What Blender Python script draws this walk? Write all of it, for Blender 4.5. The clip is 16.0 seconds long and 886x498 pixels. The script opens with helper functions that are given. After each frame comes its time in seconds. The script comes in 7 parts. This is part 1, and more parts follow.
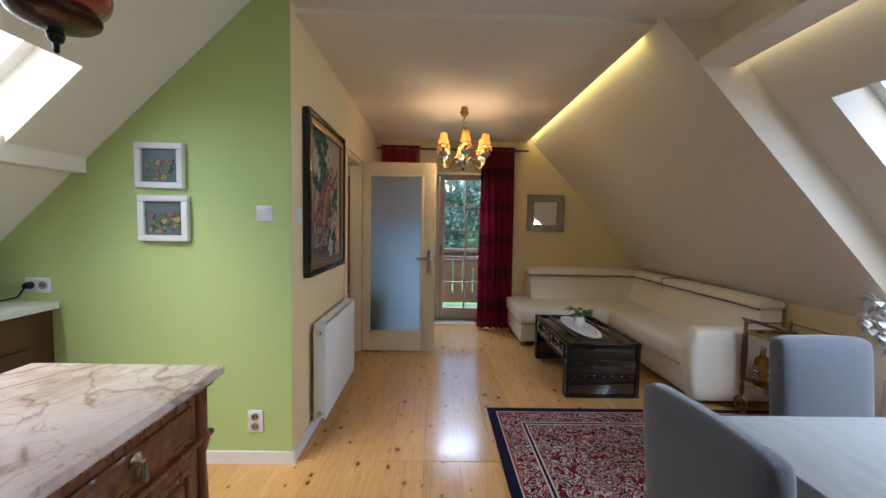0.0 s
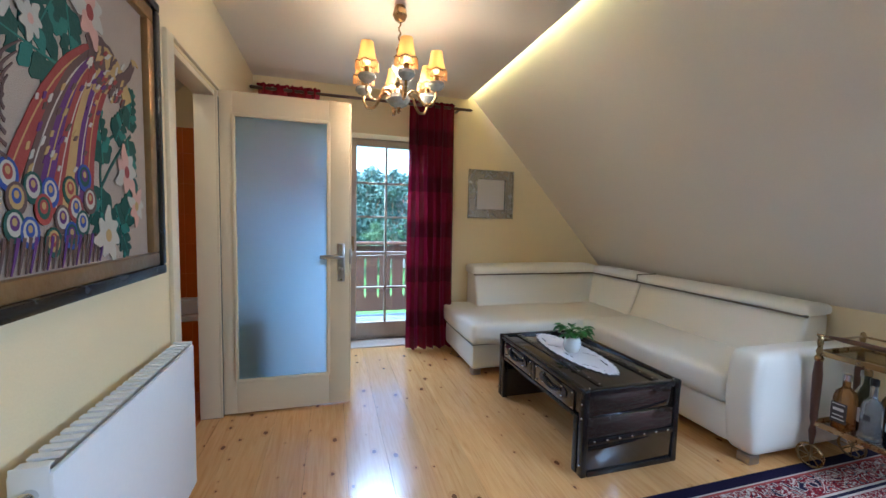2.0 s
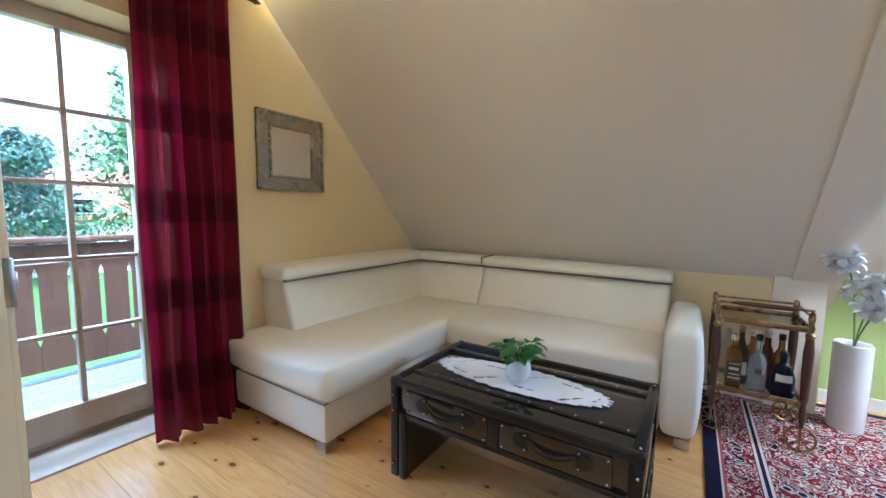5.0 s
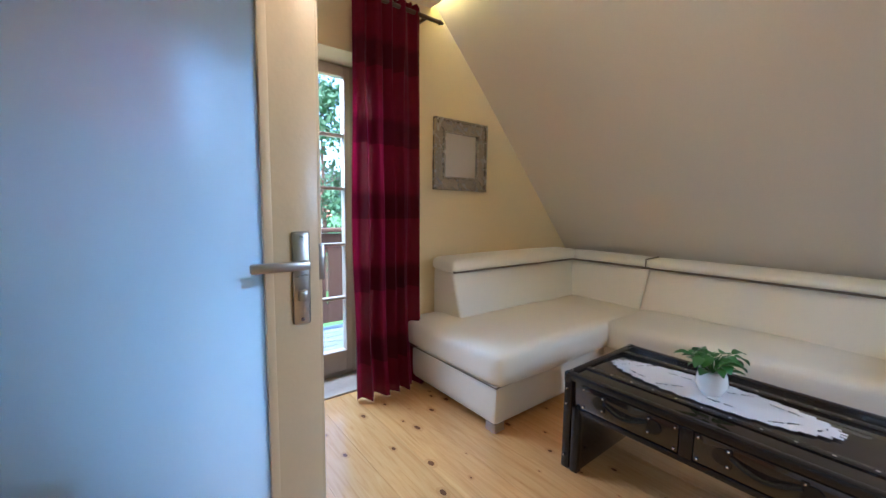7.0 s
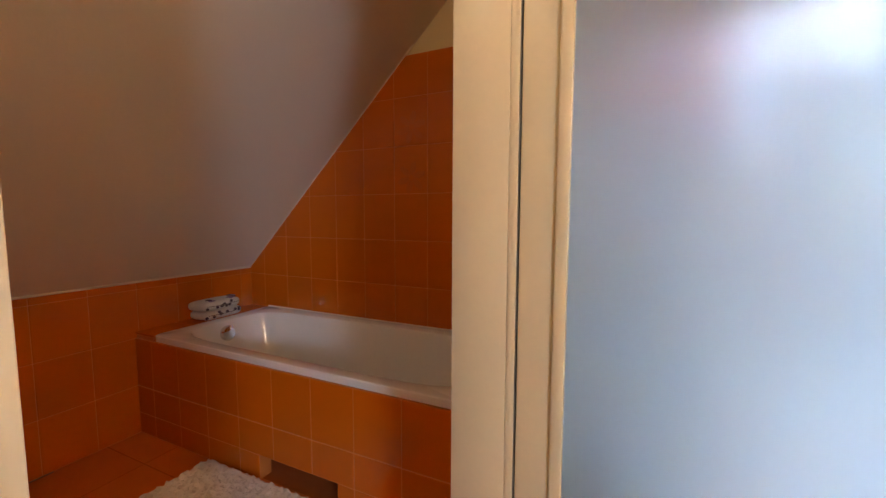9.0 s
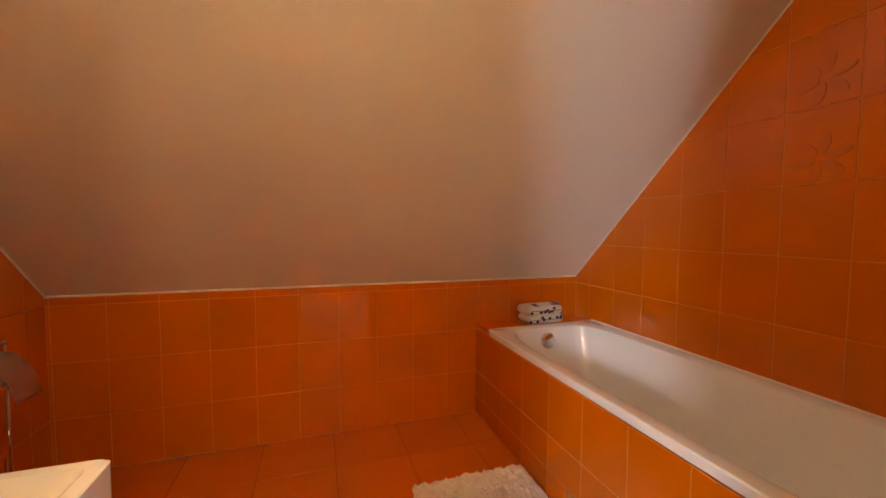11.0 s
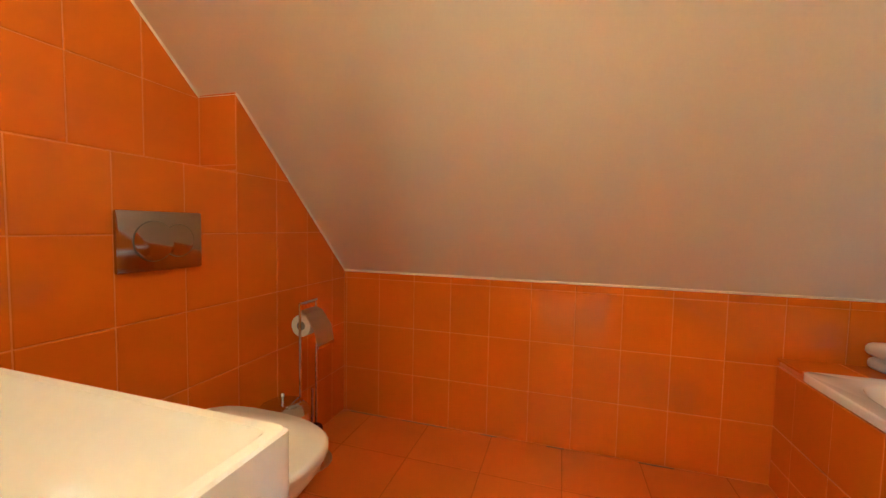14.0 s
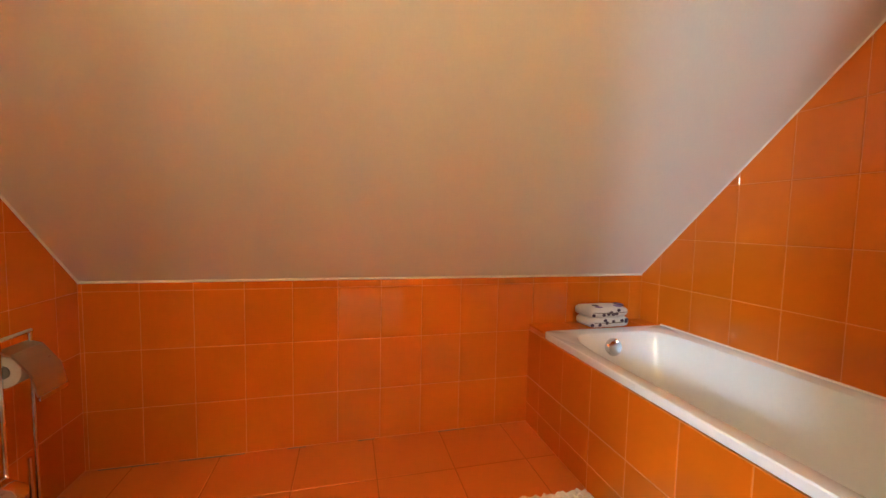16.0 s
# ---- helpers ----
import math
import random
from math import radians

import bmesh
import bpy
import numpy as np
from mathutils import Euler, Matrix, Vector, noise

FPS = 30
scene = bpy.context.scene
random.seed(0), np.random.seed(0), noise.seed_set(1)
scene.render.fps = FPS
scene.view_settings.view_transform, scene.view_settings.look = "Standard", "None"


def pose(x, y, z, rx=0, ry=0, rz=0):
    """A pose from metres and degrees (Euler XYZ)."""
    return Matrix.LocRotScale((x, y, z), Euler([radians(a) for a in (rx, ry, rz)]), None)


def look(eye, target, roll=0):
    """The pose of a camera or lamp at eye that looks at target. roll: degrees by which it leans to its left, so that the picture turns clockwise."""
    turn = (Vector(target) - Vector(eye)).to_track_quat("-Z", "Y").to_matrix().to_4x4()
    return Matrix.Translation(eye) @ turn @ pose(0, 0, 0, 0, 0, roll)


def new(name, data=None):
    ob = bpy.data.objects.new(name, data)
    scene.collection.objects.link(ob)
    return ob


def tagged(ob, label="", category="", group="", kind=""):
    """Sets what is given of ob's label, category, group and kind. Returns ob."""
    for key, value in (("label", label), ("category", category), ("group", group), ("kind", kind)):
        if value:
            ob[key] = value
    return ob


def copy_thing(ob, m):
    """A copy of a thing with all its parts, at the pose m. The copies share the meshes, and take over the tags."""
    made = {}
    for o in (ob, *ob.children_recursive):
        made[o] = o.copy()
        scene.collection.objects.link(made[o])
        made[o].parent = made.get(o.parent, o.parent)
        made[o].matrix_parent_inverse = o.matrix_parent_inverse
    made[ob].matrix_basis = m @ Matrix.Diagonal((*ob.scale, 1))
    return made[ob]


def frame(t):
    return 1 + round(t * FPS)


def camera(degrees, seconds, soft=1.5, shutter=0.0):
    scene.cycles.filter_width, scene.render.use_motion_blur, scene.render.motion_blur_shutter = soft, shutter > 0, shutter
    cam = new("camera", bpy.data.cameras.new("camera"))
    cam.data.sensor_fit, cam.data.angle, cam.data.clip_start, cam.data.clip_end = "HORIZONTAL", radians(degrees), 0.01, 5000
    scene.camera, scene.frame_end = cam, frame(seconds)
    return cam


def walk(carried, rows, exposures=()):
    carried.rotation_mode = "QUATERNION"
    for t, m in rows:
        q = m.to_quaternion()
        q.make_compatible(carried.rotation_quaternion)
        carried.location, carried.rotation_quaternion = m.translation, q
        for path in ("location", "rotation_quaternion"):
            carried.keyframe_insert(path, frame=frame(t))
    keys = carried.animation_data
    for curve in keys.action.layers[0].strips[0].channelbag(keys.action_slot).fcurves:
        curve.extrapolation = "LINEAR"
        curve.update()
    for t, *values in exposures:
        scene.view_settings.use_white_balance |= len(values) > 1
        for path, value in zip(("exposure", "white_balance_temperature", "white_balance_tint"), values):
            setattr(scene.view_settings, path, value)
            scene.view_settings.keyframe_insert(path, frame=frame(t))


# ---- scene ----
cam = camera(98.3, 16.0)

PATH = [
    (0, (-0.008, 0.101, 1.349), (0.03, 2.096, 1.225), 1.1),
    (0.5, (-0.058, 0.451, 1.315), (-0.012, 2.447, 1.193), 1.1),
    (1, (-0.074, 0.811, 1.306), (0.072, 2.801, 1.176), 1.1),
    (1.5, (-0.113, 1.175, 1.278), (0.222, 3.143, 1.143), 1.1),
    (2, (-0.131, 1.516, 1.244), (0.426, 3.432, 1.1), 1.3),
    (2.5, (-0.123, 1.851, 1.225), (0.656, 3.686, 1.061), 1.2),
    (3, (-0.157, 2.153, 1.199), (0.856, 3.866, 1.01), 1.3),
    (3.5, (-0.145, 2.42, 1.156), (1.087, 3.982, 0.954), 1.4),
    (4, (-0.111, 2.645, 1.163), (1.302, 4.045, 0.951), 1.4),
    (4.2, (-0.129, 2.737, 1.137), (1.357, 4.061, 0.936), 1.2),
    (6.3, (-0.281, 3.038, 1.178), (1.465, 3.990, 0.967), 0.9),
    (6.5, (-0.326, 3.042, 1.158), (1.324, 4.150, 0.955), 0.9),
    (6.7, (-0.366, 3.056, 1.147), (1.146, 4.355, 0.947), 0.8),
    (7, (-0.399, 3.069, 1.149), (0.83, 4.634, 0.942), 0.8),
    (7.5, (-0.515, 3.17, 1.151), (0.306, 4.981, 0.934), 1.1),
    (8, (-0.557, 3.248, 1.139), (-0.222, 5.21, 0.949), 0.8),
    (8.5, (-0.576, 3.336, 1.138), (-0.857, 5.307, 0.952), 0.6),
    (9, (-0.61, 3.409, 1.135), (-1.435, 5.223, 0.968), 0.2),
    (9.2, (-0.629, 3.443, 1.13), (-1.65, 5.155, 0.974), 0.4),
    (9.6, (-0.647, 3.486, 1.133), (-1.971, 4.977, 0.979), 0.5),
    (10, (-0.673, 3.535, 1.133), (-2.243, 4.766, 0.989), 0.5),
    (12.3, (-0.91, 3.64, 1.059), (-2.906, 3.581, 0.955), 0.8),
    (12.5, (-0.92, 3.634, 1.059), (-2.909, 3.462, 0.95), 1.0),
    (13, (-0.941, 3.661, 1.05), (-2.893, 3.243, 0.942), 1.0),
    (13.5, (-0.956, 3.683, 1.051), (-2.873, 3.123, 0.941), 1.1),
    (14, (-0.987, 3.651, 1.045), (-2.896, 3.065, 0.93), 1.1),
    (14.5, (-1.014, 3.631, 1.037), (-2.955, 3.163, 0.935), 1.0),
    (15, (-1.01, 3.612, 1.032), (-3.003, 3.462, 0.939), 0.9),
    (15.5, (-1.011, 3.574, 1.033), (-2.999, 3.771, 0.933), 1.0),
    (16, (-1.009, 3.567, 1.067), (-2.944, 4.051, 0.931), 1.2),
]
walk(cam, [(t, look(eye, target, roll)) for t, eye, target, roll in PATH],
     [(0.0, 2.3, 5700, 12), (0.6, 2.45, 5100, 9), (1.0, 2.5, 5000, 10), (1.5, 2.82, 4600, 8), (3.5, 3.15, 5500, 11), (4.2, 3.2, 5000, 8), (6.6, 3.33, 4700, 6), (7.0, 3.1, 4900, 12), (7.5, 3.25, 6500, 15), (8.5, 3.52, 6700, 21),
      (9.2, 3.6, 6500, 25), (10.0, 3.85, 8200, 36), (12.3, 5.25, 5700, 2), (16.0, 5.26, 5700, 2)])

# ---- light ----
world = bpy.data.worlds.new("sky_world")
scene.world = world
world.use_nodes = True
wn = world.node_tree.nodes
sky = wn.new("ShaderNodeTexSky")
sky.sky_type = "NISHITA"
sky.sun_disc = False
sky.sun_elevation, sky.sun_rotation = radians(60), radians(225)
sky.air_density, sky.dust_density, sky.ozone_density = 1.0, 3.0, 1.0
world.node_tree.links.new(sky.outputs[0], wn["Background"].inputs[0])
wn["Background"].inputs[1].default_value = 0.15

sun_data = bpy.data.lights.new("sun", "SUN")
sun_data.energy, sun_data.angle, sun_data.color = 1.5, radians(60), (1.0, 0.96, 0.9)
sun = new("sun", sun_data)
sun.matrix_world = look((0, 0, 0), (0.35, 0.35, -0.87))


def area_lamp(name, m, w, h, watts, colour):
    d = bpy.data.lights.new(name, "AREA")
    d.shape, d.size, d.size_y, d.energy, d.color = "RECTANGLE", w, h, watts, colour
    ob = new(name, d)
    ob.matrix_world = m
    return ob


def point_lamp(name, x, y, z, watts, colour, radius):
    d = bpy.data.lights.new(name, "POINT")
    d.energy, d.color, d.shadow_soft_size = watts, colour, radius
    ob = new(name, d)
    ob.location = (x, y, z)
    return ob


# daylight in the two roof windows, the chandelier and an added unseen bathroom lamp
area_lamp("roof_window_light_west", look((-2.03, 1.05, 1.86), (-1.0, 1.05, 0.78)), 1.3, 0.85, 2.0, (0.86, 0.94, 1.0))
area_lamp("roof_window_light_east", look((2.60, 0.85, 1.62), (1.6, 0.95, 0.98)), 0.8, 0.85, 8.0, (0.80, 0.91, 1.0)).data.spread = radians(150)
# second lamp: added above the balcony lintel, out of view, in place of sky light
area_lamp("balcony_sky_light", look((-0.05, 5.98, 2.54), (0.25, 3.9, 1.3)), 1.5, 0.75, 34, (0.72, 0.87, 1.0))
point_lamp("chandelier_light", 0.24, 3.78, 2.05, 2.9, (1.0, 0.72, 0.42), 0.08)
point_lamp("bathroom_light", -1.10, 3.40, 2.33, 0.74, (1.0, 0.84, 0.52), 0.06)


# ---- materials ----
def nodes_of(name):
    m = bpy.data.materials.new(name)
    m.use_nodes = True
    return m, m.node_tree.nodes, m.node_tree.links, m.node_tree.nodes["Principled BSDF"]


def coords(n, l, scale=(1, 1, 1), kind="Object"):
    tc = n.new("ShaderNodeTexCoord")
    mp = n.new("ShaderNodeMapping")
    mp.inputs["Scale"].default_value = scale
    l.new(tc.outputs[kind], mp.inputs["Vector"])
    return mp.outputs["Vector"]


def noise_tex(n, l, vec, scale, detail=4.0, rough=0.55, distort=0.0):
    t = n.new("ShaderNodeTexNoise")
    t.inputs["Scale"].default_value, t.inputs["Detail"].default_value = scale, detail
    t.inputs["Roughness"].default_value, t.inputs["Distortion"].default_value = rough, distort
    if vec is not None:
        l.new(vec, t.inputs["Vector"])
    return t.outputs["Fac"]


def ramp(n, l, fac, stops, mode="LINEAR"):
    r = n.new("ShaderNodeValToRGB")
    r.color_ramp.interpolation = mode
    e = r.color_ramp.elements
    while len(e) < len(stops):
        e.new(0.5)
    for k, (p, c) in enumerate(stops):
        e[k].position, e[k].color = p, (*c, 1)
    l.new(fac, r.inputs["Fac"])
    return r.outputs["Color"]


def mix(n, l, fac, a, b, blend="MIX"):
    m = n.new("ShaderNodeMix")
    m.data_type, m.blend_type = "RGBA", blend
    for sock, v in ((m.inputs[0], fac), (m.inputs[6], a), (m.inputs[7], b)):
        if isinstance(v, (int, float)):
            sock.default_value = v
        elif isinstance(v, tuple):
            sock.default_value = (*v, 1)
        else:
            l.new(v, sock)
    return m.outputs[2]


def maths(n, l, op, a, b=0.0):
    m = n.new("ShaderNodeMath")
    m.operation = op
    for sock, v in ((m.inputs[0], a), (m.inputs[1], b)):
        if isinstance(v, (int, float)):
            sock.default_value = v
        else:
            l.new(v, sock)
    return m.outputs[0]


def bump(n, l, p, height, strength, distance=0.01):
    b = n.new("ShaderNodeBump")
    b.inputs["Strength"].default_value, b.inputs["Distance"].default_value = strength, distance
    l.new(height, b.inputs["Height"])
    l.new(b.outputs[0], p.inputs["Normal"])


def surface(name, c1, c2, scale=3.0, rough=0.5, metal=0.0, relief=0.1, fine=60.0, coat=0.0, spread=0.0,
            stretch=(1, 1, 1), spec=0.5, rough_var=0.1, sheen=0.0):
    """A two-tone surface: large soft stains, fine grain as relief and uneven gloss; spread varies single pieces."""
    m, n, l, p = nodes_of(name)
    vec = coords(n, l, stretch)
    big = noise_tex(n, l, vec, scale, 5.0)
    small = noise_tex(n, l, vec, fine, 3.0)
    col = mix(n, l, big, c1, c2)
    col = mix(n, l, maths(n, l, "MULTIPLY", small, 0.25), col, tuple(0.75 * v for v in c1))
    if spread:
        info = n.new("ShaderNodeObjectInfo")
        v = maths(n, l, "MULTIPLY_ADD", info.outputs["Random"], spread)
        v.node.inputs[2].default_value = 1 - spread / 2
        hsv = n.new("ShaderNodeHueSaturation")
        l.new(v, hsv.inputs["Value"])
        l.new(col, hsv.inputs["Color"])
        col = hsv.outputs[0]
    l.new(col, p.inputs["Base Color"])
    r = maths(n, l, "MULTIPLY_ADD", big, 2 * rough_var)
    r.node.inputs[2].default_value = rough - rough_var
    l.new(r, p.inputs["Roughness"])
    p.inputs["Metallic"].default_value = metal
    p.inputs["Coat Weight"].default_value = coat
    p.inputs["Coat Roughness"].default_value = 0.08
    p.inputs["Specular IOR Level"].default_value = spec
    p.inputs["Sheen Weight"].default_value = sheen
    if relief:
        bump(n, l, p, small, relief)
    return m


def glow(name, colour, strength):
    m, n, l, p = nodes_of(name)
    p.inputs["Base Color"].default_value = (*colour, 1)
    p.inputs["Emission Color"].default_value = (*colour, 1)
    p.inputs["Emission Strength"].default_value = strength
    return m


def shader_mix(n, l, fac, a, b):
    s = n.new("ShaderNodeMixShader")
    if isinstance(fac, (int, float)):
        s.inputs[0].default_value = fac
    else:
        l.new(fac, s.inputs[0])
    l.new(a, s.inputs[1])
    l.new(b, s.inputs[2])
    return s.outputs[0]


def clear_glass(name, tint=(0.97, 0.99, 0.98), gloss=0.07):
    m, n, l, p = nodes_of(name)
    t = n.new("ShaderNodeBsdfTransparent")
    t.inputs[0].default_value = (*tint, 1)
    g = n.new("ShaderNodeBsdfGlossy")
    g.inputs["Roughness"].default_value = 0.02
    l.new(shader_mix(n, l, gloss, t.outputs[0], g.outputs[0]), n["Material Output"].inputs[0])
    return m


def frosted(name):
    m, n, l, p = nodes_of(name)
    vec = coords(n, l)
    small = noise_tex(n, l, vec, 400, 2.0)
    t = n.new("ShaderNodeBsdfTranslucent")
    t.inputs[0].default_value = (0.76, 0.91, 1.0, 1)
    p.inputs["Base Color"].default_value = (0.88, 0.94, 0.98, 1)
    p.inputs["Transmission Weight"].default_value = 1.0
    p.inputs["Roughness"].default_value = 0.5
    p.inputs["IOR"].default_value = 1.2
    bump(n, l, p, small, 0.05, 0.001)
    l.new(shader_mix(n, l, 0.62, p.outputs[0], t.outputs[0]), n["Material Output"].inputs[0])
    return m


def bottle_glass(name, tint):
    m, n, l, p = nodes_of(name)
    p.inputs["Base Color"].default_value = (*tint, 1)
    p.inputs["Transmission Weight"].default_value = 0.85
    p.inputs["Roughness"].default_value = 0.06
    p.inputs["IOR"].default_value = 1.3
    return m


def fabric_curtain(name, base, sheer):
    """Woven red fabric: alternating opaque and sheer checks along its drop."""
    m, n, l, p = nodes_of(name)
    tc = n.new("ShaderNodeTexCoord")
    sep = n.new("ShaderNodeSeparateXYZ")
    l.new(tc.outputs["Object"], sep.inputs[0])
    band = maths(n, l, "FRACT", maths(n, l, "MULTIPLY_ADD", sep.outputs["Z"], 2.3))
    soft_edge = n.new("ShaderNodeMapRange")
    soft_edge.inputs[1].default_value, soft_edge.inputs[2].default_value = 0.30, 0.40
    soft_edge.inputs[3].default_value, soft_edge.inputs[4].default_value = 1.0, 0.0
    l.new(band, soft_edge.inputs[0])
    band = soft_edge.outputs[0]
    col = maths(n, l, "LESS_THAN", maths(n, l, "FRACT", maths(n, l, "MULTIPLY", sep.outputs["X"], 7.5)), 0.5)
    dark = maths(n, l, "MULTIPLY", band, maths(n, l, "MULTIPLY_ADD", col, 0.5))
    dark.node.inputs[1].default_value = 0.6
    vec = coords(n, l, (90, 90, 40))
    weave = noise_tex(n, l, vec, 6.0, 2.0)
    c = mix(n, l, band, base, tuple(0.45 * v for v in base))
    c = mix(n, l, maths(n, l, "MULTIPLY", weave, 0.5), c, tuple(0.5 * v for v in base))
    l.new(c, p.inputs["Base Color"])
    p.inputs["Roughness"].default_value = 0.75
    p.inputs["Specular IOR Level"].default_value = 0.2
    p.inputs["Sheen Weight"].default_value = 0.08
    bump(n, l, p, weave, 0.2, 0.003)
    t = n.new("ShaderNodeBsdfTranslucent")
    l.new(c, t.inputs[0])
    cloth = shader_mix(n, l, 0.42, p.outputs[0], t.outputs[0])
    clear = n.new("ShaderNodeBsdfTransparent")
    clear.inputs[0].default_value = (1.0, 0.45, 0.5, 1)
    open_part = maths(n, l, "MULTIPLY", maths(n, l, "SUBTRACT", 1.0, band), sheer)
    l.new(shader_mix(n, l, open_part, cloth, clear.outputs[0]), n["Material Output"].inputs[0])
    return m


def pine_floor(name):
    m, n, l, p = nodes_of(name)
    tc = n.new("ShaderNodeTexCoord")
    info = n.new("ShaderNodeObjectInfo")
    off = n.new("ShaderNodeCombineXYZ")
    l.new(maths(n, l, "MULTIPLY", info.outputs["Random"], 7.0), off.inputs[0])
    l.new(maths(n, l, "MULTIPLY", info.outputs["Random"], 31.0), off.inputs[1])
    add = n.new("ShaderNodeVectorMath")
    l.new(tc.outputs["Object"], add.inputs[0])
    l.new(off.outputs[0], add.inputs[1])
    mp = n.new("ShaderNodeMapping")
    mp.inputs["Scale"].default_value = (14, 0.9, 1)
    l.new(add.outputs[0], mp.inputs["Vector"])
    grain = noise_tex(n, l, mp.outputs[0], 3.0, 6.0, 0.6, 1.4)
    col = ramp(n, l, grain, [(0.25, (0.47, 0.225, 0.07)), (0.5, (0.60, 0.335, 0.12)), (0.75, (0.67, 0.41, 0.165))])
    big = noise_tex(n, l, add.outputs[0], 1.3, 3.0)
    col = mix(n, l, maths(n, l, "MULTIPLY", big, 0.5), col, (0.54, 0.275, 0.085))
    # knots: dark elongated eyes with a reddish halo
    warp = n.new("ShaderNodeMapping")
    warp.inputs["Scale"].default_value = (1.25, 0.8, 1)
    l.new(add.outputs[0], warp.inputs["Vector"])
    vor = n.new("ShaderNodeTexVoronoi")
    vor.voronoi_dimensions = "2D"
    vor.inputs["Scale"].default_value = 7.5
    l.new(warp.outputs[0], vor.inputs["Vector"])
    sepc = n.new("ShaderNodeSeparateColor")
    l.new(vor.outputs["Color"], sepc.inputs[0])
    size = maths(n, l, "MULTIPLY", maths(n, l, "MAXIMUM", maths(n, l, "SUBTRACT", sepc.outputs[0], 0.30), 0.0), 0.26)
    wob = maths(n, l, "MULTIPLY", noise_tex(n, l, add.outputs[0], 38, 3.0), 0.12)
    dist = maths(n, l, "ADD", vor.outputs["Distance"], wob)
    knot = maths(n, l, "LESS_THAN", dist, size)
    halo = maths(n, l, "LESS_THAN", dist, maths(n, l, "MULTIPLY", size, 1.7))
    col = mix(n, l, maths(n, l, "MULTIPLY", halo, 0.26), col, (0.34, 0.12, 0.035))
    col = mix(n, l, maths(n, l, "MULTIPLY", knot, 0.85), col, (0.10, 0.032, 0.014))
    hsv = n.new("ShaderNodeHueSaturation")
    v = maths(n, l, "MULTIPLY_ADD", info.outputs["Random"], 0.22)
    v.node.inputs[2].default_value = 0.9
    l.new(v, hsv.inputs["Value"])
    l.new(col, hsv.inputs["Color"])
    l.new(hsv.outputs[0], p.inputs["Base Color"])
    r = maths(n, l, "MULTIPLY_ADD", big, 0.16)
    r.node.inputs[2].default_value = 0.16
    l.new(r, p.inputs["Roughness"])
    p.inputs["Coat Weight"].default_value = 0.35
    p.inputs["Coat Roughness"].default_value = 0.12
    bump(n, l, p, grain, 0.06, 0.004)
    return m


def marble(name):
    m, n, l, p = nodes_of(name)
    vec = coords(n, l)
    soft = noise_tex(n, l, vec, 2.5, 5.0, 0.6)
    veins = []
    for scale, warp, width in ((2.2, 1.6, 0.035), (5.5, 1.1, 0.022), (13.0, 0.8, 0.03)):
        nz = noise_tex(n, l, coords(n, l, (1.0, 0.75, 1.0)), scale, 4.0, 0.5, warp)
        dist = maths(n, l, "ABSOLUTE", maths(n, l, "SUBTRACT", nz, 0.5))
        veins.append(ramp(n, l, dist, [(0.0, (1, 1, 1)), (width * 0.35, (0.45, 0.45, 0.45)), (width, (0, 0, 0))]))
    cloud = noise_tex(n, l, vec, 5.0, 4.0, 0.6, 0.8)
    col = ramp(n, l, cloud, [(0.28, (0.50, 0.36, 0.29)), (0.45, (0.66, 0.53, 0.45)), (0.62, (0.72, 0.62, 0.55)), (0.8, (0.60, 0.48, 0.42))])
    for vein, depth in zip(veins, (0.8, 0.5, 0.12)):
        col = mix(n, l, maths(n, l, "MULTIPLY", vein, maths(n, l, "MULTIPLY", soft, 1.6 * depth)), col, (0.27, 0.13, 0.095))
    l.new(col, p.inputs["Base Color"])
    p.inputs["Roughness"].default_value = 0.16
    return m


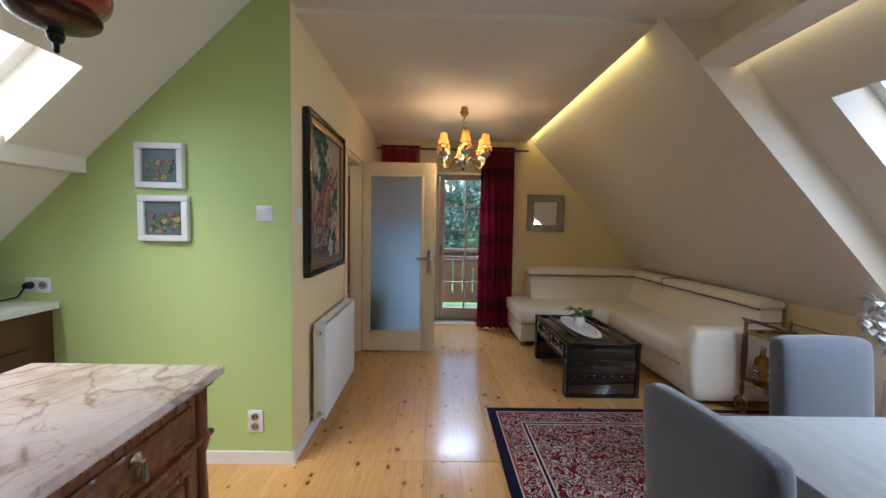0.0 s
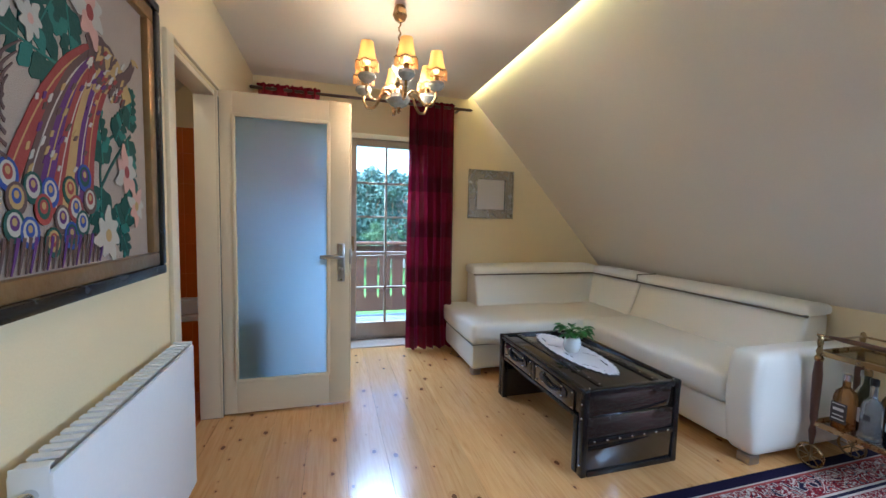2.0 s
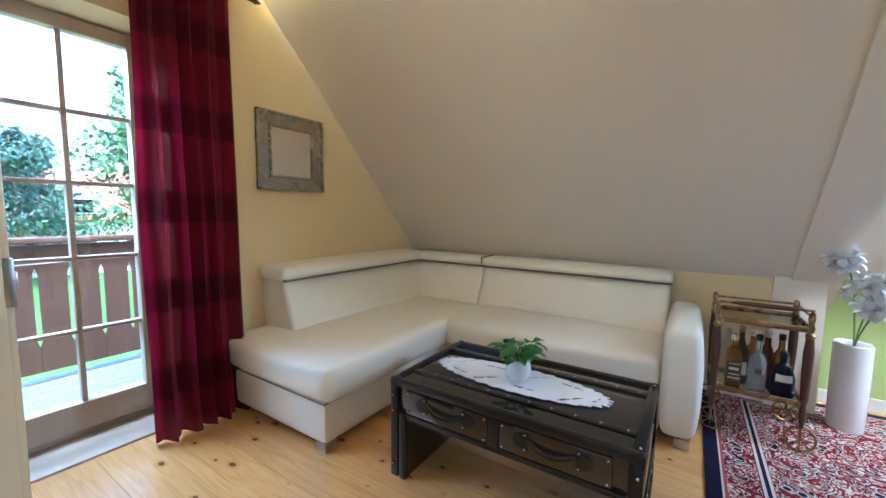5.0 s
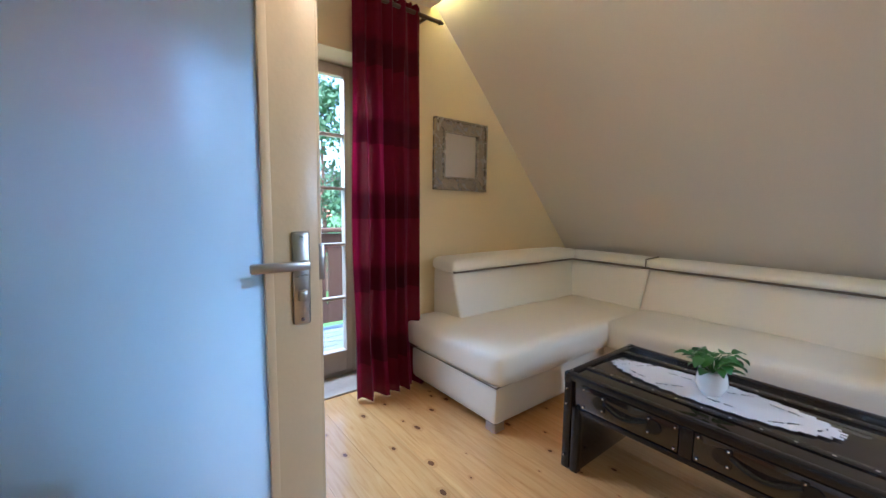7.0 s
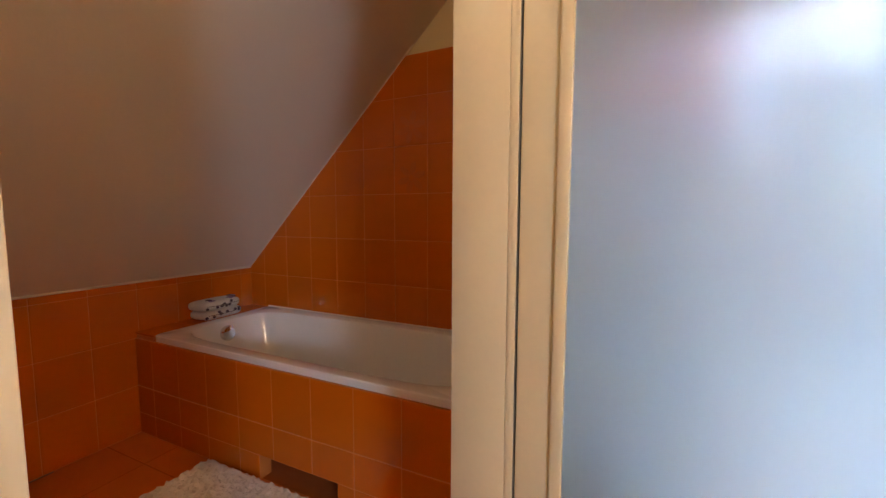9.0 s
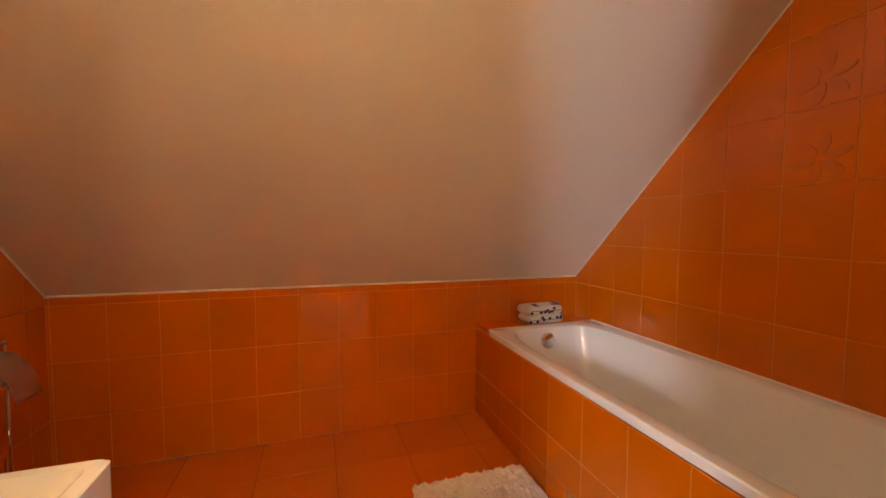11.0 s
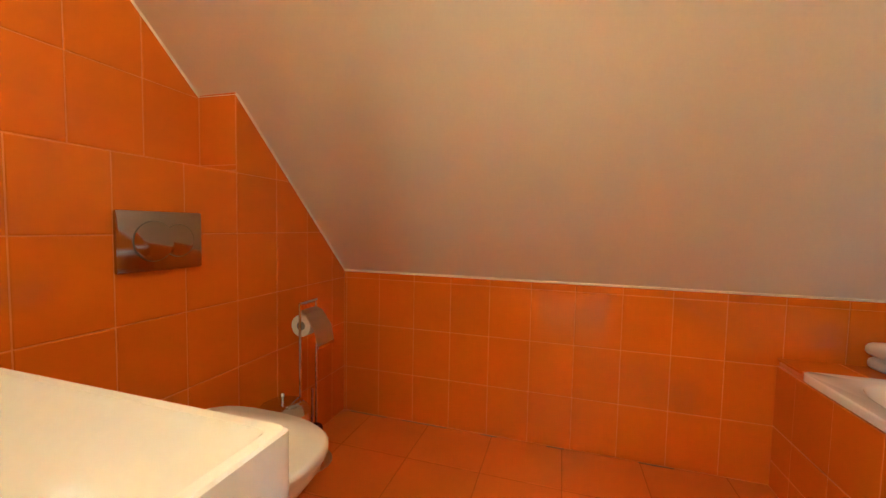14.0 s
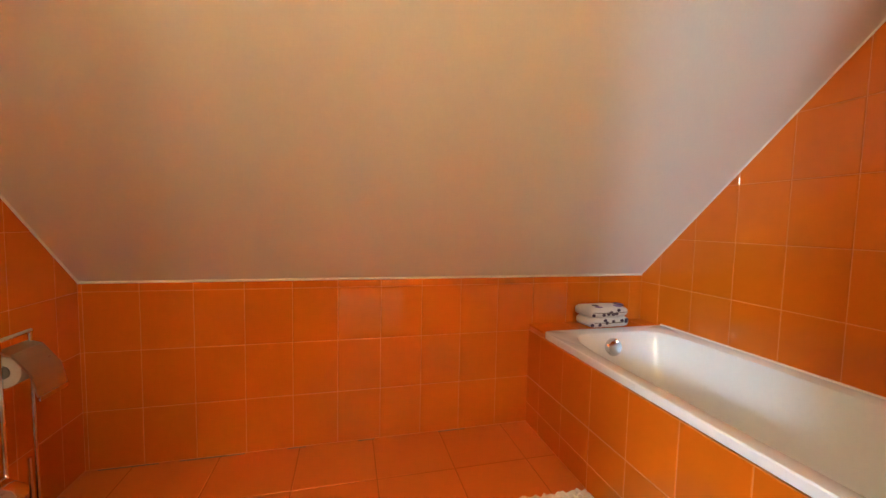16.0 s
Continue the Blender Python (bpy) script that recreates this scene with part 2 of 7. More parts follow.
def rug_pattern(name, hx, hy):
    """A knotted rug: dark outer edge, guard stripes, a flowered border and a red field full of small motifs."""
    m, n, l, p = nodes_of(name)
    tc = n.new("ShaderNodeTexCoord")
    sep = n.new("ShaderNodeSeparateXYZ")
    l.new(tc.outputs["Object"], sep.inputs[0])
    ax, ay = maths(n, l, "ABSOLUTE", sep.outputs[0]), maths(n, l, "ABSOLUTE", sep.outputs[1])
    d = maths(n, l, "MINIMUM", maths(n, l, "SUBTRACT", hx, ax), maths(n, l, "SUBTRACT", hy, ay))
    mirrored = n.new("ShaderNodeCombineXYZ")
    l.new(ax, mirrored.inputs[0])
    l.new(ay, mirrored.inputs[1])
    v1 = n.new("ShaderNodeTexVoronoi")
    v1.inputs["Scale"].default_value = 11.0
    l.new(mirrored.outputs[0], v1.inputs["Vector"])
    v2 = n.new("ShaderNodeTexVoronoi")
    v2.inputs["Scale"].default_value = 24.0
    l.new(mirrored.outputs[0], v2.inputs["Vector"])
    scroll = noise_tex(n, l, mirrored.outputs[0], 10.0, 2.0, 0.5, 2.8)
    red, navy, cream, rose, teal = (0.19, 0.008, 0.014), (0.008, 0.008, 0.028), (0.56, 0.50, 0.43), (0.34, 0.07, 0.06), (0.12, 0.16, 0.15)
    field = ramp(n, l, scroll, [(0.0, navy), (0.35, navy), (0.385, cream), (0.44, red), (0.52, navy), (0.545, rose), (0.575, cream), (0.635, red), (0.68, teal)], "CONSTANT")
    petals = ramp(n, l, v1.outputs["Distance"], [(0.0, cream), (0.10, rose), (0.2, navy), (0.27, cream), (0.31, red)], "CONSTANT")
    pick = maths(n, l, "LESS_THAN", v1.outputs["Distance"], 0.33)
    field = mix(n, l, pick, field, petals)
    dots = maths(n, l, "LESS_THAN", v2.outputs["Distance"], 0.11)
    field = mix(n, l, maths(n, l, "MULTIPLY", dots, 0.8), field, cream)
    zone = ramp(n, l, d, [(0.0, (0, 0, 0)), (0.05, (1, 1, 1))], "CONSTANT")
    stripe = ramp(n, l, d, [(0.0, navy), (0.055, cream), (0.063, rose), (0.075, red), (0.20, cream), (0.212, navy), (0.23, cream), (0.24, red)], "CONSTANT")
    band = maths(n, l, "GREATER_THAN", maths(n, l, "MULTIPLY", maths(n, l, "GREATER_THAN", d, 0.078), maths(n, l, "ADD", maths(n, l, "LESS_THAN", d, 0.198), maths(n, l, "GREATER_THAN", d, 0.245))), 0.5)
    col = mix(n, l, band, stripe, field)
    medal = n.new("ShaderNodeVectorMath")
    medal.operation = "LENGTH"
    l.new(mirrored.outputs[0], medal.inputs[0])
    light = maths(n, l, "MULTIPLY", maths(n, l, "LESS_THAN", medal.outputs["Value"], 0.95), maths(n, l, "GREATER_THAN", scroll, 0.5))
    col = mix(n, l, maths(n, l, "MULTIPLY", light, 0.75), col, cream)
    fuzz = noise_tex(n, l, coords(n, l), 260, 2.0)
    col = mix(n, l, maths(n, l, "MULTIPLY", fuzz, 0.25), col, (0.03, 0.01, 0.015))
    l.new(col, p.inputs["Base Color"])
    p.inputs["Roughness"].default_value = 0.95
    p.inputs["Specular IOR Level"].default_value = 0.1
    p.inputs["Sheen Weight"].default_value = 0.0
    bump(n, l, p, fuzz, 0.5, 0.004)
    return m


def carved(name):
    m, n, l, p = nodes_of(name)
    vec = coords(n, l)
    v = n.new("ShaderNodeTexVoronoi")
    v.feature = "SMOOTH_F1"
    v.inputs["Scale"].default_value = 26.0
    l.new(vec, v.inputs["Vector"])
    grain = noise_tex(n, l, coords(n, l, (3, 3, 30)), 5.0, 5.0)
    col = mix(n, l, grain, (0.085, 0.026, 0.011), (0.21, 0.072, 0.027))
    l.new(col, p.inputs["Base Color"])
    p.inputs["Roughness"].default_value = 0.35
    bump(n, l, p, v.outputs["Distance"], 0.9, 0.02)
    return m


PLASTER_CREAM = surface("cream_wall_paint", (0.80, 0.65, 0.38), (0.75, 0.59, 0.32), 1.2, 0.7, relief=0.12, fine=140)
PLASTER_GREEN = surface("green_wall_paint", (0.50, 0.605, 0.225), (0.455, 0.555, 0.195), 1.2, 0.7, relief=0.12, fine=140)
PLASTER_WHITE = surface("white_ceiling_paint", (0.82, 0.735, 0.61), (0.775, 0.69, 0.565), 1.0, 0.75, relief=0.1, fine=120)
BATH_PAINT = surface("bathroom_ceiling_paint", (0.78, 0.71, 0.62), (0.73, 0.66, 0.56), 1.0, 0.38, relief=0.06, fine=120)
TRIM_WHITE = surface("white_trim_paint", (0.78, 0.76, 0.72), (0.70, 0.68, 0.64), 6, 0.4, relief=0.05)
DOOR_PAINT = surface("cream_door_paint", (0.74, 0.61, 0.39), (0.69, 0.55, 0.34), 4, 0.34, relief=0.05, fine=90)
SEAL = surface("grey_door_seal", (0.10, 0.09, 0.07), (0.14, 0.12, 0.09), 8, 0.6)
TILE_ORANGE = surface("orange_glazed_tile", (0.61, 0.134, 0.003), (0.57, 0.121, 0.0026), 5, 0.07, relief=0.012, fine=20, spread=0.06, coat=0.15, rough_var=0.015)
TILE_FLOOR = surface("orange_floor_tile", (0.60, 0.13, 0.005), (0.55, 0.115, 0.004), 6, 0.42, relief=0.008, fine=90, spread=0.06)
GROUT = surface("orange_grout", (0.66, 0.20, 0.03), (0.58, 0.16, 0.025), 20, 0.9, relief=0.2, fine=200)
GROUT_DARK = surface("floor_grout", (0.44, 0.105, 0.010), (0.36, 0.085, 0.01), 20, 0.9, relief=0.2, fine=200)
CAULK = surface("white_sealant", (0.78, 0.70, 0.58), (0.70, 0.62, 0.50), 10, 0.5)
PINE = pine_floor("knotty_pine_boards")
MARBLE = marble("veined_cream_marble")
ENAMEL = surface("white_bath_enamel", (0.82, 0.81, 0.80), (0.79, 0.77, 0.74), 2, 0.1, relief=0.0, coat=0.5, rough_var=0.03)
CERAMIC = surface("white_ceramic", (0.82, 0.80, 0.76), (0.79, 0.77, 0.73), 2, 0.12, relief=0.0, coat=0.5, rough_var=0.03)
CHROME = surface("chrome", (0.72, 0.72, 0.72), (0.62, 0.62, 0.62), 8, 0.14, metal=1.0, relief=0.02)
PLATE_CHROME = surface("satin_chrome_plate", (0.46, 0.43, 0.40), (0.40, 0.37, 0.34), 6, 0.12, metal=1.0, relief=0.0, rough_var=0.03)
STEEL = surface("brushed_steel", (0.52, 0.49, 0.45), (0.42, 0.39, 0.36), 8, 0.32, metal=1.0, relief=0.05, stretch=(1, 1, 12))
BRASS = surface("worn_brass", (0.40, 0.27, 0.12), (0.24, 0.15, 0.07), 20, 0.28, metal=1.0, relief=0.15, fine=120)
LEATHER = surface("cream_sofa_leather", (0.85, 0.795, 0.68), (0.81, 0.75, 0.62), 2.2, 0.42, relief=0.16, fine=190)
# dark tone that draws the shade in sofa seams and gaps and towel folds
SEAM_SHADOW = surface("grey_seam_shadow", (0.20, 0.16, 0.11), (0.14, 0.11, 0.08), 8, 0.7)
BLACK_LEATHER = surface("black_trunk_leather", (0.006, 0.005, 0.005), (0.014, 0.011, 0.010), 12, 0.22, relief=0.15, fine=120, spec=0.4)
BROWN_GLOSS = surface("dark_brown_glossy_leather", (0.016, 0.010, 0.007), (0.030, 0.020, 0.013), 9, 0.06, rough_var=0.03, relief=0.0, fine=90, coat=0.5)
BLACK_WOOD = surface("black_brown_veneer", (0.010, 0.009, 0.009), (0.018, 0.015, 0.014), 3, 0.36, relief=0.08, stretch=(1, 1, 14))
DARK_WOOD = surface("dark_stained_wood", (0.055, 0.020, 0.010), (0.11, 0.042, 0.018), 4, 0.32, relief=0.15, stretch=(6, 6, 1))
CHEST_WOOD = surface("polished_red_brown_wood", (0.12, 0.036, 0.014), (0.20, 0.068, 0.026), 5, 0.28, relief=0.15, stretch=(6, 6, 1), coat=0.2)
CARVED = carved("carved_dark_wood")
PLASTIC_BLACK = surface("glossy_black_plastic", (0.008, 0.008, 0.010), (0.012, 0.012, 0.014), 5, 0.12, relief=0.0, rough_var=0.03)
SCREEN = surface("switched_off_screen", (0.006, 0.006, 0.012), (0.008, 0.007, 0.014), 2, 0.06, relief=0.0, rough_var=0.02, coat=0.6)
PLASTIC_WHITE = surface("white_plastic", (0.78, 0.76, 0.72), (0.74, 0.72, 0.68), 5, 0.3, relief=0.02)
RADIATOR = surface("white_radiator_enamel", (0.80, 0.79, 0.77), (0.77, 0.76, 0.74), 3, 0.36, relief=0.01, rough_var=0.02)
GREY_FABRIC = surface("grey_velvet", (0.10, 0.105, 0.125), (0.15, 0.155, 0.18), 4, 0.85, relief=0.3, fine=260, sheen=0.6)
WINDOW_WOOD = surface("pale_varnished_window_wood", (0.50, 0.40, 0.31), (0.42, 0.33, 0.25), 5, 0.35, relief=0.1, stretch=(8, 8, 1))
BALCONY_WOOD = surface("weathered_brown_boards", (0.10, 0.044, 0.026), (0.15, 0.072, 0.044), 6, 0.7, relief=0.3, stretch=(8, 8, 1), spread=0.3)
DECK = surface("grey_deck_boards", (0.22, 0.24, 0.25), (0.30, 0.33, 0.34), 6, 0.6, relief=0.3, stretch=(8, 1, 1), spread=0.2)
MIRROR = surface("mirror_silver", (0.9, 0.9, 0.9), (0.88, 0.88, 0.88), 1, 0.02, metal=1.0, relief=0.0, rough_var=0.01)
SILVER_FRAME = surface("hammered_silver", (0.58, 0.54, 0.46), (0.32, 0.29, 0.24), 30, 0.26, metal=1.0, relief=0.5, fine=55)
BLACK_FRAME = surface("black_lacquer", (0.010, 0.009, 0.008), (0.02, 0.017, 0.014), 8, 0.25, relief=0.05)
GOLD_FRAME = surface("antique_gold", (0.45, 0.30, 0.13), (0.25, 0.15, 0.07), 14, 0.38, metal=0.8, relief=0.2)
LINEN = surface("beige_linen", (0.40, 0.30, 0.22), (0.33, 0.245, 0.175), 5, 0.9, relief=0.4, fine=380)
GLASS = clear_glass("window_glass")
TABLE_GLASS = clear_glass("smoked_glass", (0.72, 0.70, 0.64), 0.16)
FROSTED = frosted("frosted_glass")
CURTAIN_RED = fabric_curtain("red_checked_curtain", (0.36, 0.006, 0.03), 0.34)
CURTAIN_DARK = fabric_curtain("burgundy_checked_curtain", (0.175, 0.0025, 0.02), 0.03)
LED = glow("warm_led_strip", (1.0, 0.80, 0.16), 1.9)
LED_PALE = glow("pale_led_strip", (1.0, 0.86, 0.50), 1.2)
BULB = glow("warm_bulb", (1.0, 0.58, 0.16), 1.3)
RUG = rug_pattern("red_oriental_rug", 1.30, 1.72)
SHAG = surface("white_shaggy_pile", (0.72, 0.64, 0.56), (0.62, 0.53, 0.45), 14, 0.95, relief=0.9, fine=70)
TOWEL = surface("white_terry", (0.78, 0.74, 0.68), (0.70, 0.66, 0.60), 12, 0.95, relief=0.6, fine=220)
INK = surface("dark_print", (0.06, 0.04, 0.06), (0.10, 0.06, 0.09), 12, 0.9)
LILAC = surface("lilac_print", (0.24, 0.16, 0.30), (0.30, 0.20, 0.36), 12, 0.9)
LACE = surface("white_cut_lace", (0.80, 0.78, 0.78), (0.72, 0.70, 0.70), 12, 0.9, relief=0.5, fine=200)
LEAF = surface("potted_plant_leaf", (0.035, 0.13, 0.025), (0.06, 0.20, 0.04), 14, 0.4, relief=0.3, fine=50, spread=0.4)
PETAL = surface("white_silk_petal", (0.78, 0.78, 0.78), (0.70, 0.71, 0.72), 8, 0.6, relief=0.1, spread=0.1)
STEM = surface("green_stem", (0.12, 0.20, 0.05), (0.16, 0.26, 0.08), 10, 0.5)
CLOTH = surface("silver_damask_cloth", (0.56, 0.57, 0.58), (0.34, 0.35, 0.36), 7, 0.42, relief=0.15, fine=90, stretch=(4, 1.2, 1), sheen=0.3)
GRASS = surface("lawn_grass", (0.055, 0.14, 0.025), (0.09, 0.19, 0.035), 0.6, 0.9, relief=0.5, fine=9)
PINE_LEAF = surface("pine_needles", (0.062, 0.12, 0.10), (0.092, 0.165, 0.13), 0.9, 0.8, relief=0.0, spread=0.3)
BIRCH_LEAF = surface("birch_leaves", (0.065, 0.13, 0.06), (0.10, 0.18, 0.08), 0.9, 0.8, relief=0.0, spread=0.3)
BARK = surface("pine_bark", (0.22, 0.12, 0.075), (0.13, 0.075, 0.05), 3, 0.9, relief=0.6, fine=14)
ROOF_TILE = surface("red_clay_roof_tiles", (0.42, 0.15, 0.09), (0.34, 0.11, 0.07), 2, 0.7, relief=0.5, fine=9)
HOUSE_WALL = surface("white_render", (0.74, 0.72, 0.66), (0.66, 0.64, 0.58), 1, 0.85, relief=0.2, fine=20)
LAMP_GLASS = surface("red_brown_lamp_glass", (0.28, 0.035, 0.012), (0.18, 0.02, 0.008), 8, 0.12, relief=0.05, coat=0.5)
BRONZE = surface("dark_bronze", (0.10, 0.055, 0.03), (0.06, 0.032, 0.018), 14, 0.3, metal=0.9, relief=0.2)
WHITE_TOP = surface("white_worktop", (0.78, 0.77, 0.74), (0.72, 0.71, 0.68), 5, 0.3, relief=0.02)


def plain(name, c, rough=0.6):
    return surface(name, c, tuple(0.8 * v for v in c), 20, rough, relief=0.15, fine=150)


def shade_cloth(name):
    m, n, l, p = nodes_of(name)
    p.inputs["Base Color"].default_value = (0.85, 0.58, 0.26, 1)
    p.inputs["Roughness"].default_value = 0.8
    t = n.new("ShaderNodeBsdfTranslucent")
    t.inputs[0].default_value = (0.95, 0.68, 0.30, 1)
    l.new(shader_mix(n, l, 0.6, p.outputs[0], t.outputs[0]), n["Material Output"].inputs[0])
    return m


SHADE = shade_cloth("amber_shade_silk")
PORCELAIN = surface("flowered_porcelain", (0.62, 0.62, 0.56), (0.22, 0.25, 0.20), 40, 0.15, relief=0.02, coat=0.4)


# ---- building helpers ----
def chain(ob):
    m = Matrix.Identity(4)
    while ob:
        m = ob.matrix_basis @ m
        ob = ob.parent
    return m


def to_mesh(name, bm, material, smooth=35):
    bmesh.ops.recalc_face_normals(bm, faces=bm.faces)
    me = bpy.data.meshes.new(name)
    bm.to_mesh(me)
    bm.free()
    me.materials.append(material)
    if smooth:
        me.polygons.foreach_set("use_smooth", [True] * len(me.polygons))
        me.set_sharp_from_angle(angle=radians(smooth))
    return me


def thing(name, loc, label, category, group="", rz=0, kind=""):
    ob = new(name)
    ob.empty_display_size = 0.1
    ob.matrix_basis = pose(*loc, 0, 0, rz)
    return tagged(ob, label, category, group, kind)


def part(name, bm, material, parent, label="", local=False, smooth=35):
    """Links bm as one mesh under a thing or a part; its coordinates are the world's, or the parent's own if local."""
    if not local:
        bm.transform(chain(parent).inverted())
    ob = new(name, to_mesh(name, bm, material, smooth))
    ob.parent = parent
    return tagged(ob, label)


def solo(name, bm, material, label, category, group="", base=None, kind="", smooth=35):
    """A thing that is one mesh."""
    if base:
        bmesh.ops.translate(bm, verts=bm.verts, vec=-Vector(base))
    ob = new(name, to_mesh(name, bm, material, smooth))
    if base:
        ob.location = base
    return tagged(ob, label, category, group, kind)


def structure(name, bm, material, smooth=0):
    ob = new(name, to_mesh(name, bm, material, smooth))
    return tagged(ob, kind="structure")


def bx(x0, x1, y0, y1, z0, z1, bevel=0.0, bm=None, seg=2):
    bm = bm or bmesh.new()
    r = bmesh.ops.create_cube(bm, size=1)
    for v in r["verts"]:
        v.co = Vector(((x0 + x1) / 2 + v.co.x * (x1 - x0), (y0 + y1) / 2 + v.co.y * (y1 - y0), (z0 + z1) / 2 + v.co.z * (z1 - z0)))
    if bevel:
        edges = list({e for v in r["verts"] for e in v.link_edges})
        bmesh.ops.bevel(bm, geom=edges, offset=bevel, segments=seg, profile=0.5, affect="EDGES")
    return bm


def prism(pts, axis, a, b, bm=None):
    """A polygon of two coordinates, drawn out along an axis from a to b."""
    bm = bm or bmesh.new()

    def place(p, t):
        return {"x": (t, p[0], p[1]), "y": (p[0], t, p[1]), "z": (p[0], p[1], t)}[axis]
    lo = [bm.verts.new(place(p, a)) for p in pts]
    hi = [bm.verts.new(place(p, b)) for p in pts]
    bm.faces.new(lo)
    bm.faces.new(hi[::-1])
    for k in range(len(pts)):
        j = (k + 1) % len(pts)
        bm.faces.new((lo[k], lo[j], hi[j], hi[k]))
    return bm


def ring(cx, cy, z, hx, hy, power=2.0, seg=24):
    out = []
    for k in range(seg):
        a = 2 * math.pi * (k + 0.5) / seg
        c, s = math.cos(a), math.sin(a)
        out.append(Vector((cx + hx * math.copysign(abs(c) ** (2 / power), c), cy + hy * math.copysign(abs(s) ** (2 / power), s), z)))
    return out


def loft(rings, bm=None, cap0=True, cap1=True):
    bm = bm or bmesh.new()
    vs = [[bm.verts.new(p) for p in r] for r in rings]
    for a, b in zip(vs, vs[1:]):
        for k in range(len(a)):
            j = (k + 1) % len(a)
            bm.faces.new((a[k], a[j], b[j], b[k]))
    if cap0:
        bm.faces.new(vs[0][::-1])
    if cap1:
        bm.faces.new(vs[-1])
    return bm


def lathe(cx, cy, profile, bm=None, seg=20):
    return loft([ring(cx, cy, z, r, r, 2.0, seg) for r, z in profile], bm)


def rod(a, b, r0, r1=None, bm=None, seg=10):
    bm = bm or bmesh.new()
    a, b = Vector(a), Vector(b)
    r1 = r0 if r1 is None else r1
    q = (b - a).to_track_quat("Z", "Y")
    rings = [[p + q @ Vector((r * math.cos(2 * math.pi * k / seg), r * math.sin(2 * math.pi * k / seg), 0)) for k in range(seg)] for p, r in ((a, r0), (b, r1))]
    return loft(rings, bm)


def tube(points, r, bm=None, seg=8, taper=1.0):
    bm = bm or bmesh.new()
    pts = [Vector(p) for p in points]
    rings = []
    side = None
    for k, p in enumerate(pts):
        d = (pts[min(k + 1, len(pts) - 1)] - pts[max(k - 1, 0)]).normalized()
        if side is None:
            side = d.orthogonal().normalized()
        side = (side - d * side.dot(d)).normalized()
        up = d.cross(side)
        rr = r * (1 + (taper - 1) * k / max(1, len(pts) - 1))
        rings.append([p + rr * (math.cos(2 * math.pi * j / seg) * side + math.sin(2 * math.pi * j / seg) * up) for j in range(seg)])
    return loft(rings, bm)


def arc(fn, n=12):
    return [fn(k / n) for k in range(n + 1)]


def ball(c, r, bm=None, scale=(1, 1, 1), u=12, v=8):
    bm = bm or bmesh.new()
    bmesh.ops.create_uvsphere(bm, u_segments=u, v_segments=v, radius=1, matrix=Matrix.Translation(c) @ Matrix.Diagonal((r * scale[0], r * scale[1], r * scale[2], 1)))
    return bm


def cushion(x0, x1, y0, y1, z0, z1, r=0.04, puff=(0, 0, 0.02), cuts=9, crease=0.0):
    """A padded box with round edges and faces that bulge."""
    bm = bmesh.new()
    bmesh.ops.create_cube(bm, size=2)
    bmesh.ops.subdivide_edges(bm, edges=bm.edges, cuts=cuts, use_grid_fill=True)
    c = Vector(((x0 + x1) / 2, (y0 + y1) / 2, (z0 + z1) / 2))
    h = Vector(((x1 - x0) / 2, (y1 - y0) / 2, (z1 - z0) / 2))
    for v in bm.verts:
        u = v.co.copy()
        # crowd the grid towards the edges so that the rounding is smooth
        w = Vector([math.sin(t * math.pi / 2) for t in u])
        p = Vector((w.x * h.x, w.y * h.y, w.z * h.z))
        inner = Vector([max(-(hh - r), min(hh - r, t)) for t, hh in zip(p, h)])
        d = p - inner
        q = inner + (d.normalized() * r if d.length > 1e-6 else d)
        for k in range(3):
            a, b = w[(k + 1) % 3], w[(k + 2) % 3]
            q[k] += math.copysign(puff[k] * (1 - a * a) * (1 - b * b), w[k]) * abs(w[k])
        if crease:
            q += crease * noise.noise_vector(q * 5.0 + c)
        v.co = c + q
    return bm


def clip(poly, planes):
    for a, b, c in planes:
        out = []
        for k, p in enumerate(poly):
            q = poly[(k + 1) % len(poly)]
            dp, dq = a * p[0] + b * p[1] - c, a * q[0] + b * q[1] - c
            if dp <= 0:
                out.append(p)
            if (dp < 0 < dq) or (dq < 0 < dp):
                t = dp / (dp - dq)
                out.append((p[0] + t * (q[0] - p[0]), p[1] + t * (q[1] - p[1])))
        poly = out
        if len(poly) < 3:
            return []
    return poly


piece_meshes = {}


